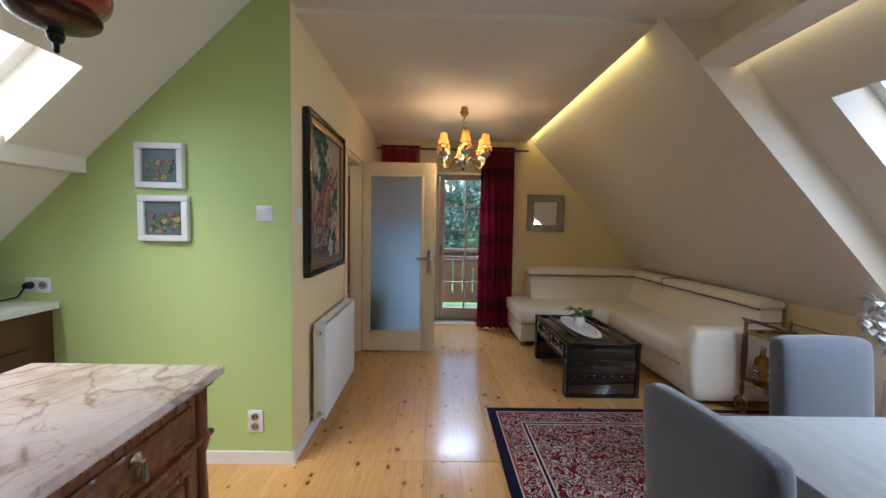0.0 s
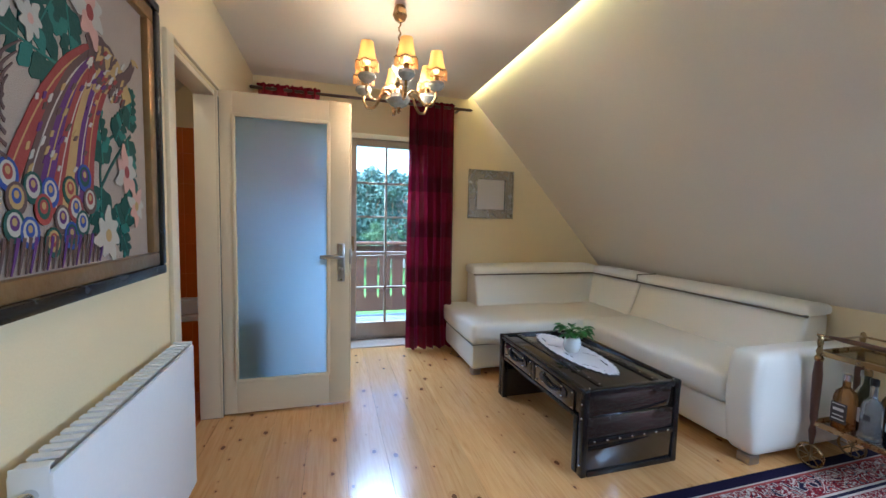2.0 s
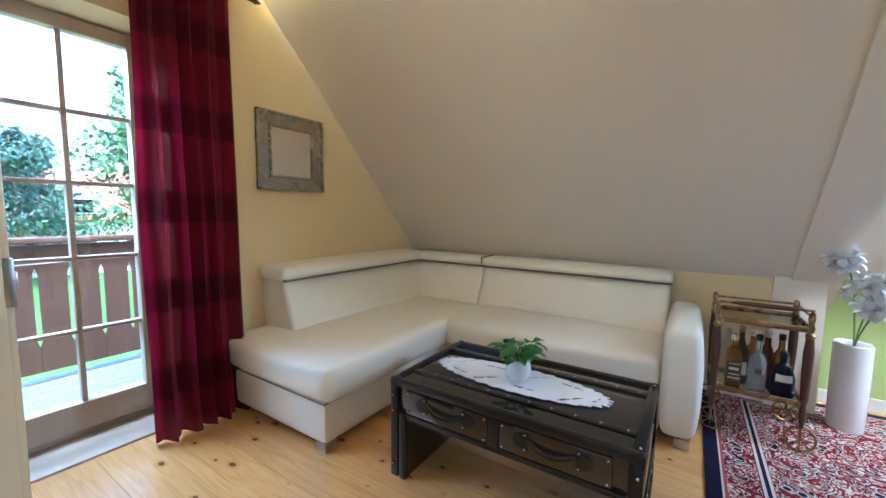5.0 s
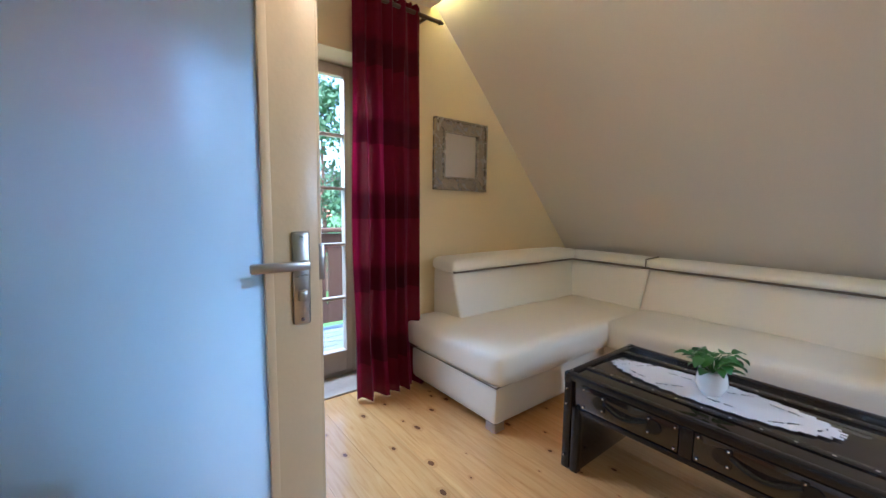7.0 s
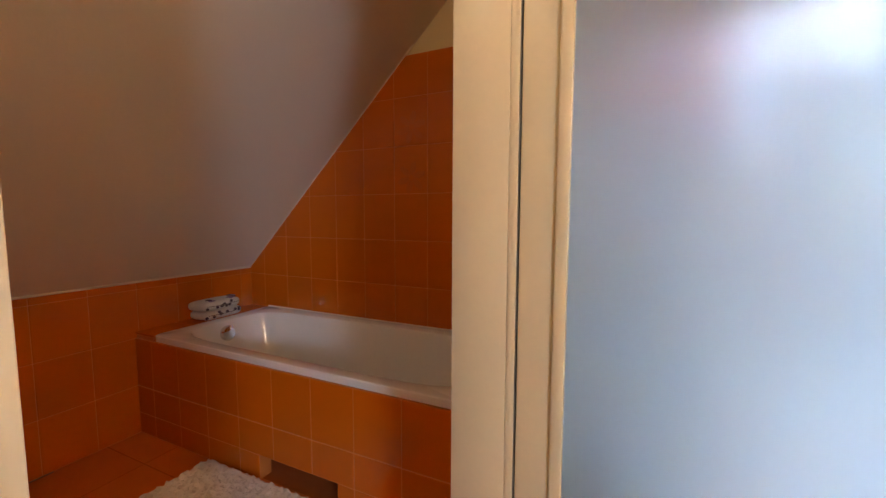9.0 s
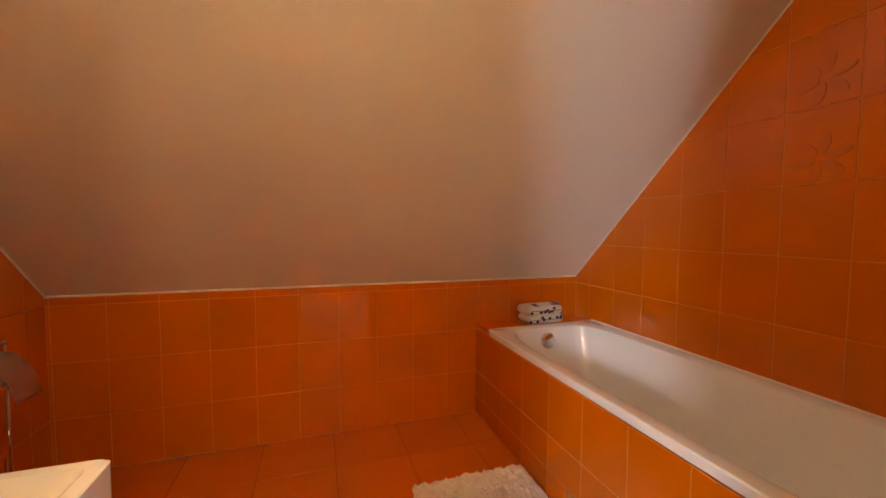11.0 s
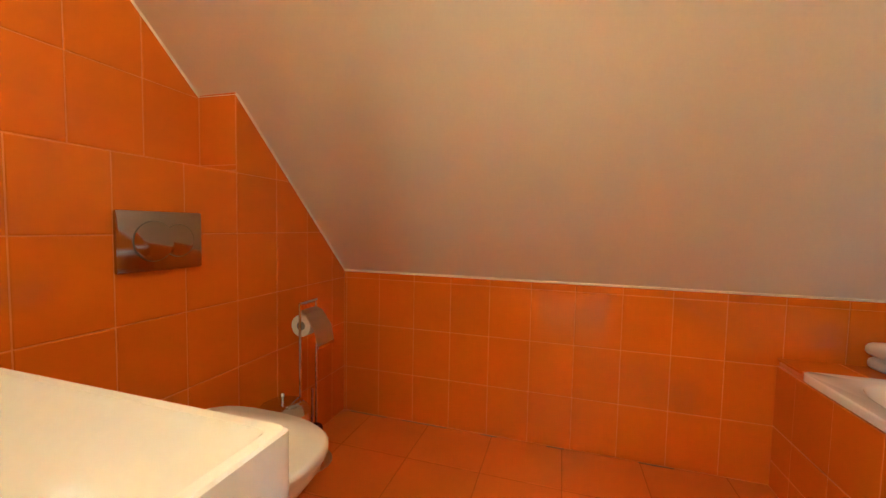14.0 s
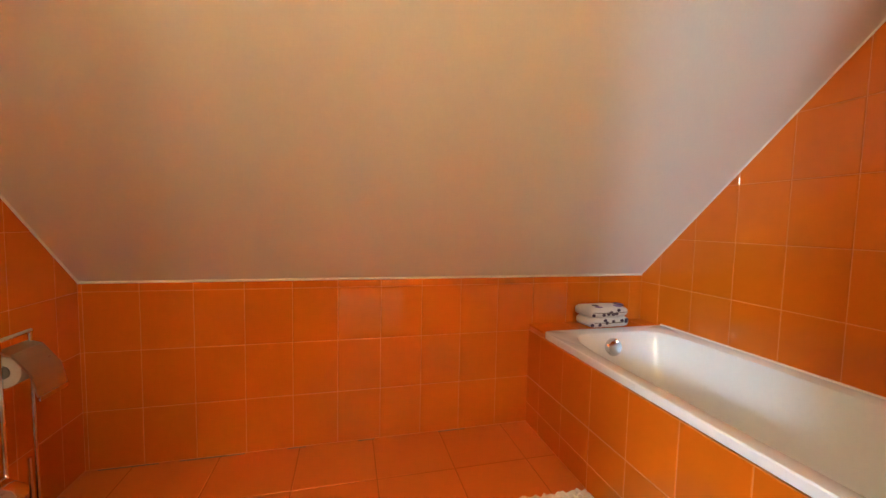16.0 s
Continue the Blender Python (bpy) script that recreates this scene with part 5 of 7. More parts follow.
# sprays below the bird
stitch("stem", strip((0.50, 0.12), (0.60, 0.30), (0.86, 0.48), 0.006, 0.006), GREEN_T)
stitch("stem", strip((0.60, 0.26), (0.58, 0.40), (0.72, 0.46), 0.006, 0.005), GREEN_T)
stitch("stem", strip((0.66, 0.06), (0.80, 0.20), (0.86, 0.38), 0.006, 0.005), GREEN_T)
for q in ((0.62, 0.34, 1.7, 0.18, 0.06), (0.60, 0.26, -1.7, 0.20, 0.065), (0.70, 0.20, -1.1, 0.20, 0.065), (0.82, 0.46, -1.3, 0.18, 0.055), (0.78, 0.14, 0.9, 0.18, 0.055), (0.72, 0.44, 0.9, 0.15, 0.05), (0.84, 0.50, 1.3, 0.16, 0.05)):
    leaf_spray(*q)
# tail: long narrow feathers that fan out towards the lower near corner
shades = (RED_T, BROWN_T, PURPLE_T, RED_T, GOLD_T, PURPLE_T, RED_T)
for k, m in enumerate(shades):
    u = k / (len(shades) - 1)
    stitch("feather", strip((0.58 + 0.12 * u, 0.71 - 0.05 * u), (0.34 + 0.20 * u, 0.62 - 0.08 * u), (0.13 + 0.38 * u, 0.25 - 0.09 * math.sin(math.pi * u)), 0.026, 0.033, wave=0.05), m)
    stitch("feather_quill", strip((0.58 + 0.12 * u, 0.71 - 0.05 * u), (0.34 + 0.20 * u, 0.62 - 0.08 * u), (0.13 + 0.38 * u, 0.27 - 0.09 * math.sin(math.pi * u)), 0.003, 0.003), PALE_T if k % 2 else GOLD_T)
# body, breast and head
for p0, p1, p2, w0, w1, m in (((0.56, 0.70), (0.66, 0.76), (0.76, 0.66), 0.055, 0.055, BROWN_T), ((0.66, 0.71), (0.78, 0.72), (0.84, 0.60), 0.045, 0.035, GOLD_T),
                             ((0.74, 0.66), (0.84, 0.68), (0.90, 0.77), 0.030, 0.016, BROWN_T), ((0.89, 0.77), (0.92, 0.79), (0.95, 0.77), 0.014, 0.004, GOLD_T)):
    stitch("plumage", strip(p0, p1, p2, w0, w1, wave=0.08), m)
rng = random.Random(9)
for k in range(60):
    x, y = 0.56 + 0.28 * rng.random(), 0.60 + 0.15 * rng.random()
    stitch("feather_fleck", leaf_shape(x, y, 3.9 + rng.uniform(-0.3, 0.3), rng.uniform(0.035, 0.06), 0.007), (BROWN_T, PALE_T, GOLD_T, BROWN_T, RED_T)[k % 5])
for k in range(40):
    u, w = rng.random(), rng.random()
    x, y = 0.15 + 0.36 * u + 0.16 * w, 0.26 + 0.34 * w + 0.04 * u
    stitch("feather_fleck", leaf_shape(x, y, 4.1 - 0.5 * u, rng.uniform(0.025, 0.05), 0.006), (PALE_T, BROWN_T, GOLD_T, PURPLE_T)[k % 4])
# feather eyes in three loose rows, and the fringe of brown barbs under them
for row in range(3):
    for k in range(5):
        x, y = 0.12 + 0.088 * k + 0.04 * (row % 2) + rng.uniform(-0.015, 0.015), 0.27 - 0.066 * row - 0.05 * math.sin(math.pi * k / 4) + rng.uniform(-0.012, 0.012)
        j = 2 * k + row
        for q, m in ((1.0, (BLUE_T, BROWN_T, GREEN_T, RED_T)[j % 4]), (0.72, (PALE_T, GOLD_T, PALE_T, GREEN_T, PALE_T)[j % 5]), (0.46, (RED_T, BLUE_T, PURPLE_T)[j % 3]), (0.24, GOLD_T)):
            stitch("feather_eye", disc(x, y + 0.014 * (1 - q), 0.042 * q), m)
for k in range(22):
    x = 0.05 + 0.025 * k
    stitch("barb", strip((x + 0.02, 0.10), (x + 0.01, 0.06), (x - 0.015 + 0.004 * (k % 3), 0.005), 0.008, 0.003), BROWN_T if k % 3 else PURPLE_T)
for k in range(9):
    stitch("barb", strip((0.12, 0.30 + 0.03 * k), (0.10, 0.31 + 0.03 * k), (0.04 + 0.02 * k, 0.33 + 0.035 * k), 0.006, 0.002), BROWN_T)
for q in ((0.13, 0.76, 0.11, PALE_T, GOLD_T, 0.2), (0.56, 0.83, 0.11, PINK_T, RED_T, 0.5), (0.80, 0.33, 0.10, PINK_T, RED_T, 0.9), (0.88, 0.20, 0.08, PINK_T, GOLD_T, 0.1), (0.63, 0.09, 0.10, PALE_T, GOLD_T, 0.6), (0.24, 0.68, 0.06, PALE_T, PINK_T, 0.0)):
    bloom(*q)

# small framed pictures, switches, sockets on the green wall
SAGE, ROSE, OCHRE, SKYBLUE = plain("watercolour_sage", (0.10, 0.15, 0.09)), plain("watercolour_rose", (0.26, 0.12, 0.12)), plain("watercolour_ochre", (0.42, 0.28, 0.10)), plain("watercolour_blue", (0.13, 0.17, 0.18))


def small_picture(x0, x1, z0, z1, seed, label):
    p = thing("framed_picture", ((x0 + x1) / 2, YG, (z0 + z1) / 2), label, "picture", "small white framed pictures")
    w = 0.032
    for a, b, c, d in ((x0, x1, z0, z0 + w), (x0, x1, z1 - w, z1), (x0, x0 + w, z0 + w, z1 - w), (x1 - w, x1, z0 + w, z1 - w)):
        part("frame_side", bx(a, b, YG - 0.03, YG, c, d, 0.004), TRIM_WHITE, p)
    part("print", bx(x0 + w, x1 - w, YG - 0.012, YG - 0.004, z0 + w, z1 - w), SKYBLUE, p, smooth=0)
    rg = random.Random(seed)
    wd, hg = x1 - x0 - 2 * w, z1 - z0 - 2 * w
    for k in range(44):
        m = (SAGE, SAGE, ROSE, OCHRE, OCHRE, SAGE)[k % 6]
        cx, cz = x0 + w + wd * (0.12 + 0.76 * rg.random()), z0 + w + hg * (0.12 + 0.55 * rg.random() ** 1.2)
        r = rg.uniform(0.006, 0.020)
        pts = [(max(x0 + w, min(x1 - w, cx + r * rg.uniform(0.7, 1.3) * math.cos(j * 0.7))), max(z0 + w, min(z1 - w, cz + r * rg.uniform(0.6, 1.1) * math.sin(j * 0.7)))) for j in range(9)]
        part("painted_patch", prism(pts, "y", YG - 0.0125 - 0.0002 * k, YG - 0.0115), m, p, smooth=0)


small_picture(-1.595, -1.345, 1.515, 1.752, 3, "white framed watercolour of flowers and fruit on the green wall")
small_picture(-1.585, -1.325, 1.236, 1.478, 8, "white framed watercolour of a pear still life on the green wall")


def plate(name, x, y, z, w, h, facing, label, cat, kind):
    """A wall plate with a rocker or with socket wells; facing is 'y' on the green wall, 'x' on the partition."""
    t = thing(name, (x, y, z), label, cat)

    def put(nm, u0, u1, v0, v1, d0, d1, m, b=0.002):
        if facing == "y":
            part(nm, bx(x + u0, x + u1, y - d1, y - d0, z + v0, z + v1, b), m, t)
        else:
            part(nm, bx(x + d0, x + d1, y + u0, y + u1, z + v0, z + v1, b), m, t)
    put("plate", -w / 2, w / 2, -h / 2, h / 2, 0, 0.009, PLASTIC_WHITE, 0.003)
    if kind == "rocker":
        put("rocker", -w * 0.33, w * 0.33, -h * 0.36, h * 0.36, 0.008, 0.014, PLASTIC_WHITE, 0.003)
    else:
        for du, dv in kind:
            c = (x + du, y - 0.010, z + dv)
            part("socket_well", lathe(0, 0, [(0.021, 0.0), (0.021, 0.003), (0.018, 0.003), (0.017, -0.004)]), STEEL, t, local=True).matrix_basis = chain(t).inverted() @ Matrix.Translation(c) @ pose(0, 0, 0, 90, 0, 0)
            for e in (-0.0095, 0.0095):
                part("socket_hole", rod((c[0] + e, y - 0.0145, c[2]), (c[0] + e, y - 0.009, c[2]), 0.003), PLASTIC_BLACK, t)
    return t


plate("light_switch", -0.930, YG, 1.392, 0.084, 0.084, "y", "square white light switch on the green wall", "light switch", "rocker")
plate("light_switch", XW, 2.285, 1.385, 0.084, 0.084, "x", "square white light switch beside the embroidery", "light switch", "rocker")
plate("wall_socket", -0.990, YG, 0.245, 0.082, 0.125, "y", "white double socket low on the green wall", "socket", [(0, 0.027), (0, -0.027)])
plate("wall_socket", -2.138, YG, 0.987, 0.13, 0.08, "y", "white double socket above the kitchen counter", "socket", [(0.03, 0)])
bm = lathe(0, 0, [(0.019, 0), (0.019, 0.02), (0.012, 0.035)])
bm.transform(Matrix.Translation((-2.168, YG - 0.012, 0.987)) @ pose(0, 0, 0, 90, 0, 0))
pg = thing("plug_and_cord", (-2.168, YG - 0.012, 0.987), "black plug and cord in the kitchen socket", "plug")
part("plug", bm, PLASTIC_BLACK, pg)
part("cord", tube([(-2.168, YG - 0.045, 0.98), (-2.19, YG - 0.06, 0.93), (-2.25, YG - 0.09, 0.912), (-2.35, YG - 0.12, 0.906), (-2.42, YG - 0.13, 0.912)], 0.005), PLASTIC_BLACK, pg)
kt = thing("kettle", (-2.42, 2.0, 0.90), "black electric kettle on the white counter", "kettle")
part("body", lathe(-2.42, 2.0, [(0.085, 0.90), (0.09, 0.92), (0.085, 1.02), (0.065, 1.10), (0.05, 1.11)]), PLASTIC_BLACK, kt)
part("handle", tube([(-2.35, 2.0, 1.07), (-2.30, 2.0, 1.05), (-2.295, 2.0, 0.97), (-2.335, 2.0, 0.93)], 0.011), PLASTIC_BLACK, kt)

# kitchen counter
kc = thing("kitchen_counter", (-2.4, 1.0, 0), "dark wooden kitchen cabinet run under a white worktop", "kitchen cabinet")
part("body", bx(-2.85, -2.07, -1.2, YG - 0.003, 0.0, 0.86, 0.003), DARK_WOOD, kc)
for y0 in (-1.19, -0.54, 0.11, 0.76, 1.41):
    part("drawer_front", bx(-2.07, -2.052, y0, y0 + 0.64, 0.69, 0.85, 0.003), DARK_WOOD, kc)
    part("door", bx(-2.07, -2.052, y0, y0 + 0.64, 0.1, 0.68, 0.003), DARK_WOOD, kc)
part("worktop", bx(-2.85, -2.03, -1.22, YG - 0.003, 0.862, 0.90, 0.004), WHITE_TOP, kc, "white worktop")

# marble-topped chest
mc = thing("marble_top_chest", (-1.05, 0.75, 0), "carved dark wooden chest with a veined marble top", "sideboard")
part("marble_top", bx(-1.37, -0.722, 0.12, 1.40, 0.828, 0.858, 0.006), MARBLE, mc, "cream marble slab with brown veins")
part("body", bx(-1.35, -0.775, 0.16, 1.365, 0.08, 0.828, 0.004), CHEST_WOOD, mc)
part("plinth", bx(-1.36, -0.755, 0.14, 1.385, 0.0, 0.10, 0.008), CHEST_WOOD, mc)
part("cornice", bx(-1.36, -0.750, 0.14, 1.385, 0.80, 0.827, 0.008), CHEST_WOOD, mc)
part("waist_moulding", bx(-1.36, -0.752, 0.14, 1.385, 0.625, 0.645, 0.006), CHEST_WOOD, mc)
for y in (0.17, 1.34):
    part("corner_post", lathe(-0.775, y, [(0.026, 0.10), (0.026, 0.16), (0.016, 0.2), (0.022, 0.4), (0.016, 0.58), (0.024, 0.61), (0.03, 0.635), (0.022, 0.66), (0.022, 0.8)]), CHEST_WOOD, mc)
for y0, y1 in ((0.21, 0.745), (0.775, 1.30)):
    dw = part("drawer", bx(-0.778, -0.762, y0, y1, 0.66, 0.795, 0.006), CHEST_WOOD, mc)
    part("carving", bx(-0.765, -0.752, y0 + 0.03, y1 - 0.03, 0.68, 0.775, 0.010), CARVED, dw, "carved foliage panel")
    yc = (y0 + y1) / 2
    hn = part("handle", lathe(0, 0, [(0.022, 0), (0.022, 0.006), (0.012, 0.014), (0.008, 0.022)]), CHROME, dw, "silver drop pull", local=True)
    hn.matrix_basis = chain(dw).inverted() @ Matrix.Translation((-0.752, yc, 0.745)) @ pose(0, 0, 0, 0, 90, 0)
    part("drop", lathe(-0.728, yc, [(0.004, 0.742), (0.007, 0.72), (0.012, 0.70), (0.006, 0.69)]), CHROME, dw)
    dr = part("door", bx(-0.778, -0.762, y0, y1, 0.12, 0.615, 0.006), CHEST_WOOD, mc)
    part("carving", bx(-0.766, -0.750, y0 + 0.07, y1 - 0.07, 0.20, 0.56, 0.014), CARVED, dr, "carved foliage panel")
    for a, b, c, d in ((y0 + 0.04, y1 - 0.04, 0.57, 0.59), (y0 + 0.04, y1 - 0.04, 0.16, 0.18), (y0 + 0.04, y0 + 0.06, 0.18, 0.57), (y1 - 0.06, y1 - 0.04, 0.18, 0.57)):
        part("moulding", bx(-0.766, -0.754, a, b, c, d, 0.005), CHEST_WOOD, dr)

# dining table and chairs
dt = thing("dining_table", (1.4, 0.6, 0), "rectangular dining table standing on the rug", "dining table")
part("tabletop", bx(0.90, 1.85, -0.25, 1.27, 0.715, 0.748, 0.004), DARK_WOOD, dt)
for x in (0.98, 1.77):
    for y in (-0.17, 1.19):
        part("leg", bx(x - 0.035, x + 0.035, y - 0.035, y + 0.035, 0.012, 0.715, 0.004), DARK_WOOD, dt)
tcl = thing("tablecloth", (1.4, 0.5, 0.749), "silvery damask tablecloth laid over the dining table", "tablecloth")
part("cloth_top", bx(0.885, 1.865, -0.265, 1.285, 0.749, 0.7535, 0.002), CLOTH, tcl)
for a, b, c, d in ((0.885, 0.889, -0.265, 1.285), (1.861, 1.865, -0.265, 1.285), (0.889, 1.861, -0.265, -0.261), (0.889, 1.861, 1.281, 1.285)):
    part("cloth_drop", bx(a, b, c, d, 0.60, 0.749), CLOTH, tcl)


def dining_chair(m, label):
    """Upholstered chair that faces +x at its own place."""
    c = thing("dining_chair", (0, 0, 0), label, "chair", "grey dining chairs")
    part("seat", cushion(0.02, 0.46, -0.22, 0.22, 0.37, 0.48, 0.035, (0, 0, 0.012)), GREY_FABRIC, c, local=True)
    bk = cushion(-0.045, 0.045, -0.215, 0.215, 0.30, 0.862, 0.035, (0.010, 0.0, 0.012), cuts=10)
    for v in bk.verts:
        v.co.x -= 0.10 * max(0.0, (v.co.z - 0.42)) ** 1.2
    part("backrest", bk, GREY_FABRIC, c, local=True)
    for x, y in ((0.05, -0.18), (0.05, 0.18), (0.42, -0.18), (0.42, 0.18)):
        part("leg", rod((x, y, 0.0), (x, y, 0.38), 0.014, 0.022, seg=8), DARK_WOOD, c, local=True)
    c.matrix_basis = m
    return c


dining_chair(pose(0.735, 1.06, 0.012, 0, 0, 5), "grey velvet dining chair pushed against the table side")
dining_chair(pose(1.735, 1.735, 0.012, 0, 0, -90), "grey velvet dining chair at the head of the table")

# rug
rg_ob = thing("rug", (1.69, 1.13, 0.0), "red oriental rug with a dark blue edge under the table", "rug")
bm = bx(-1.30, 1.30, -1.72, 1.72, 0.0, 0.011, 0.003)
part("woven_field", bm, RUG, rg_ob, local=True)

# drinks trolley
TX0, TX1, TY0, TY1 = 2.27, 2.60, 2.46, 2.82
tr = thing("drinks_trolley", ((TX0 + TX1) / 2, (TY0 + TY1) / 2, 0.011), "brass drinks trolley with dark wooden posts and glass shelves", "serving trolley")
for x in (TX0, TX1):
    for y in (TY0, TY1):
        ps = part("post", lathe(x, y, [(0.008, 0.13), (0.012, 0.16), (0.016, 0.20), (0.010, 0.24), (0.016, 0.27), (0.020, 0.40), (0.021, 0.50), (0.015, 0.58)], seg=12), DARK_WOOD, tr)
        part("collar", lathe(x, y, [(0.017, 0.575), (0.020, 0.59), (0.011, 0.605), (0.016, 0.625), (0.010, 0.645), (0.014, 0.67), (0.012, 0.695), (0.004, 0.705)], seg=12), BRASS, ps, "turned brass finial")
        wl = part("wheel", tube([(x, y + 0.058 * math.cos(k * math.pi / 12), 0.071 + 0.058 * math.sin(k * math.pi / 12)) for k in range(25)], 0.006), BRASS, tr)
        for k in range(4):
            a = k * math.pi / 4
            part("spoke", rod((x, y - 0.055 * math.cos(a), 0.071 - 0.055 * math.sin(a)), (x, y + 0.055 * math.cos(a), 0.071 + 0.055 * math.sin(a)), 0.003, seg=6), BRASS, wl)
        part("caster_stem", tube([(x, y, 0.14), (x + 0.01, y, 0.11), (x, y, 0.071)], 0.006), BRASS, tr)
for z, nm in ((0.245, "lower_shelf"), (0.615, "upper_shelf")):
    fr = part(nm, bx(TX0, TX1, TY0, TY1, z - 0.003, z + 0.003), TABLE_GLASS, tr, "smoked glass shelf", smooth=0)
    for a, b, c, d in ((TX0 - 0.006, TX0 + 0.006, TY0, TY1), (TX1 - 0.006, TX1 + 0.006, TY0, TY1), (TX0, TX1, TY0 - 0.006, TY0 + 0.006), (TX0, TX1, TY1 - 0.006, TY1 + 0.006)):
        part("shelf_rim", bx(a, b, c, d, z - 0.012, z + 0.016, 0.003), BRASS, fr, "pierced brass rim")
for pts in ([(TX0, TY0, 0.69), (TX0 - 0.03, TY0, 0.715), (TX0 - 0.03, TY1, 0.715), (TX0, TY1, 0.69)], [(TX0, TY0, 0.68), (TX1, TY0, 0.68)], [(TX0, TY1, 0.68), (TX1, TY1, 0.68)], [(TX1, TY0, 0.68), (TX1, TY1, 0.68)]):
    part("rail", tube(pts, 0.006), BRASS, tr)
part("handle", lathe(0, 0, [(0.007, -0.13), (0.012, -0.08), (0.013, 0.0), (0.012, 0.08), (0.007, 0.13)], seg=10), DARK_WOOD, tr, "dark wooden handle", local=True).matrix_basis = chain(tr).inverted() @ Matrix.Translation((TX0 - 0.03, (TY0 + TY1) / 2, 0.715)) @ pose(0, 0, 0, 90, 0, 0)

WHISKY, CLEAR_B, GREEN_B, RED_B, BLUE_B, AMBER_B = [bottle_glass("bottle_" + q, c) for q, c in (("whisky", (0.62, 0.30, 0.08)), ("clear", (0.86, 0.92, 0.94)), ("green", (0.06, 0.075, 0.05)), ("red", (0.14, 0.05, 0.03)), ("blue", (0.02, 0.03, 0.09)), ("amber", (0.40, 0.22, 0.06)))]
LABEL_DARK, LABEL_PALE = plain("label_dark", (0.04, 0.03, 0.03)), plain("label_pale", (0.66, 0.62, 0.54))


def bottle(x, y, profile, power, glass, cap, label, tags=()):
    b = thing("bottle", (x, y, 0.248), label, "bottle", "bottles on the trolley")
    z0 = 0.249
    part("body", loft([ring(x, y, z0 + h, r, r * (0.75 if power > 2 else 1), power, 20) for r, h in profile]), glass, b)
    rt, ht = profile[-1]
    part("cap", lathe(x, y, [(rt + 0.003, z0 + ht - 0.004), (rt + 0.003, z0 + ht + 0.025), (rt, z0 + ht + 0.028)], seg=14), cap, b)
    r0 = profile[1][0]
    for zz, hh, ww, m in tags:
        rr = r0 + 0.0012 if power == 2 else r0 + 0.001
        if power == 2:
            pts = [(x - rr * math.cos(a), y + rr * math.sin(a)) for a in [ww * (k / 8 - 0.5) for k in range(9)]]
            pts2 = [(x - (rr - 0.002) * math.cos(a), y + (rr - 0.002) * math.sin(a)) for a in [ww * (0.5 - k / 8) for k in range(9)]]
            part("label", prism(pts + pts2, "z", z0 + zz, z0 + zz + hh), m, b, smooth=0)
        else:
            part("label", bx(x - rr - 0.001 - 0.0006 * (m is LABEL_PALE), x - rr + 0.004, y - ww / 2, y + ww / 2, z0 + zz, z0 + zz + hh), m, b, smooth=0)
    return b


bottle(2.335, 2.735, [(0.040, 0.0), (0.044, 0.01), (0.044, 0.165), (0.036, 0.195), (0.016, 0.215), (0.015, 0.255)], 6, WHISKY, CHROME, "square whisky bottle with a dark label",
       [(0.04, 0.10, 0.062, LABEL_DARK), (0.055, 0.006, 0.05, LABEL_PALE), (0.10, 0.014, 0.042, LABEL_PALE), (0.075, 0.005, 0.044, LABEL_PALE), (0.131, 0.004, 0.05, LABEL_PALE)])
bottle(2.335, 2.635, [(0.034, 0.0), (0.038, 0.01), (0.038, 0.16), (0.030, 0.185), (0.014, 0.205), (0.013, 0.27)], 2, CLEAR_B, PLASTIC_BLACK, "clear frosted vodka bottle with a black cap", [(0.10, 0.025, 0.7, LABEL_DARK)])
bottle(2.335, 2.535, [(0.046, 0.0), (0.052, 0.012), (0.050, 0.10), (0.034, 0.15), (0.015, 0.17), (0.014, 0.20)], 2, BLUE_B, PLASTIC_BLACK, "squat dark blue bottle with a pale label", [(0.085, 0.035, 1.3, LABEL_PALE)])
bottle(2.42, 2.59, [(0.034, 0.0), (0.038, 0.01), (0.038, 0.16), (0.015, 0.23), (0.014, 0.275)], 2, RED_B, STEEL, "tall dark brown bottle with a silver neck", [])
bottle(2.42, 2.70, [(0.034, 0.0), (0.037, 0.01), (0.037, 0.17), (0.014, 0.24), (0.013, 0.285)], 2, GREEN_B, BRASS, "tall dark green bottle with a brass cap", [(0.05, 0.07, 1.6, LABEL_PALE)])
bottle(2.50, 2.64, [(0.034, 0.0), (0.037, 0.01), (0.037, 0.16), (0.014, 0.21), (0.013, 0.25)], 2, AMBER_B, LABEL_PALE, "amber bottle at the back of the trolley", [(0.05, 0.06, 1.4, LABEL_PALE)])
bottle(2.50, 2.52, [(0.034, 0.0), (0.037, 0.01), (0.037, 0.15), (0.014, 0.20), (0.013, 0.25)], 2, AMBER_B, PLASTIC_BLACK, "amber bottle behind the blue one", [])
bottle(2.50, 2.75, [(0.034, 0.0), (0.037, 0.01), (0.037, 0.15), (0.014, 0.20), (0.013, 0.25)], 2, CLEAR_B, STEEL, "clear bottle at the back of the trolley", [])

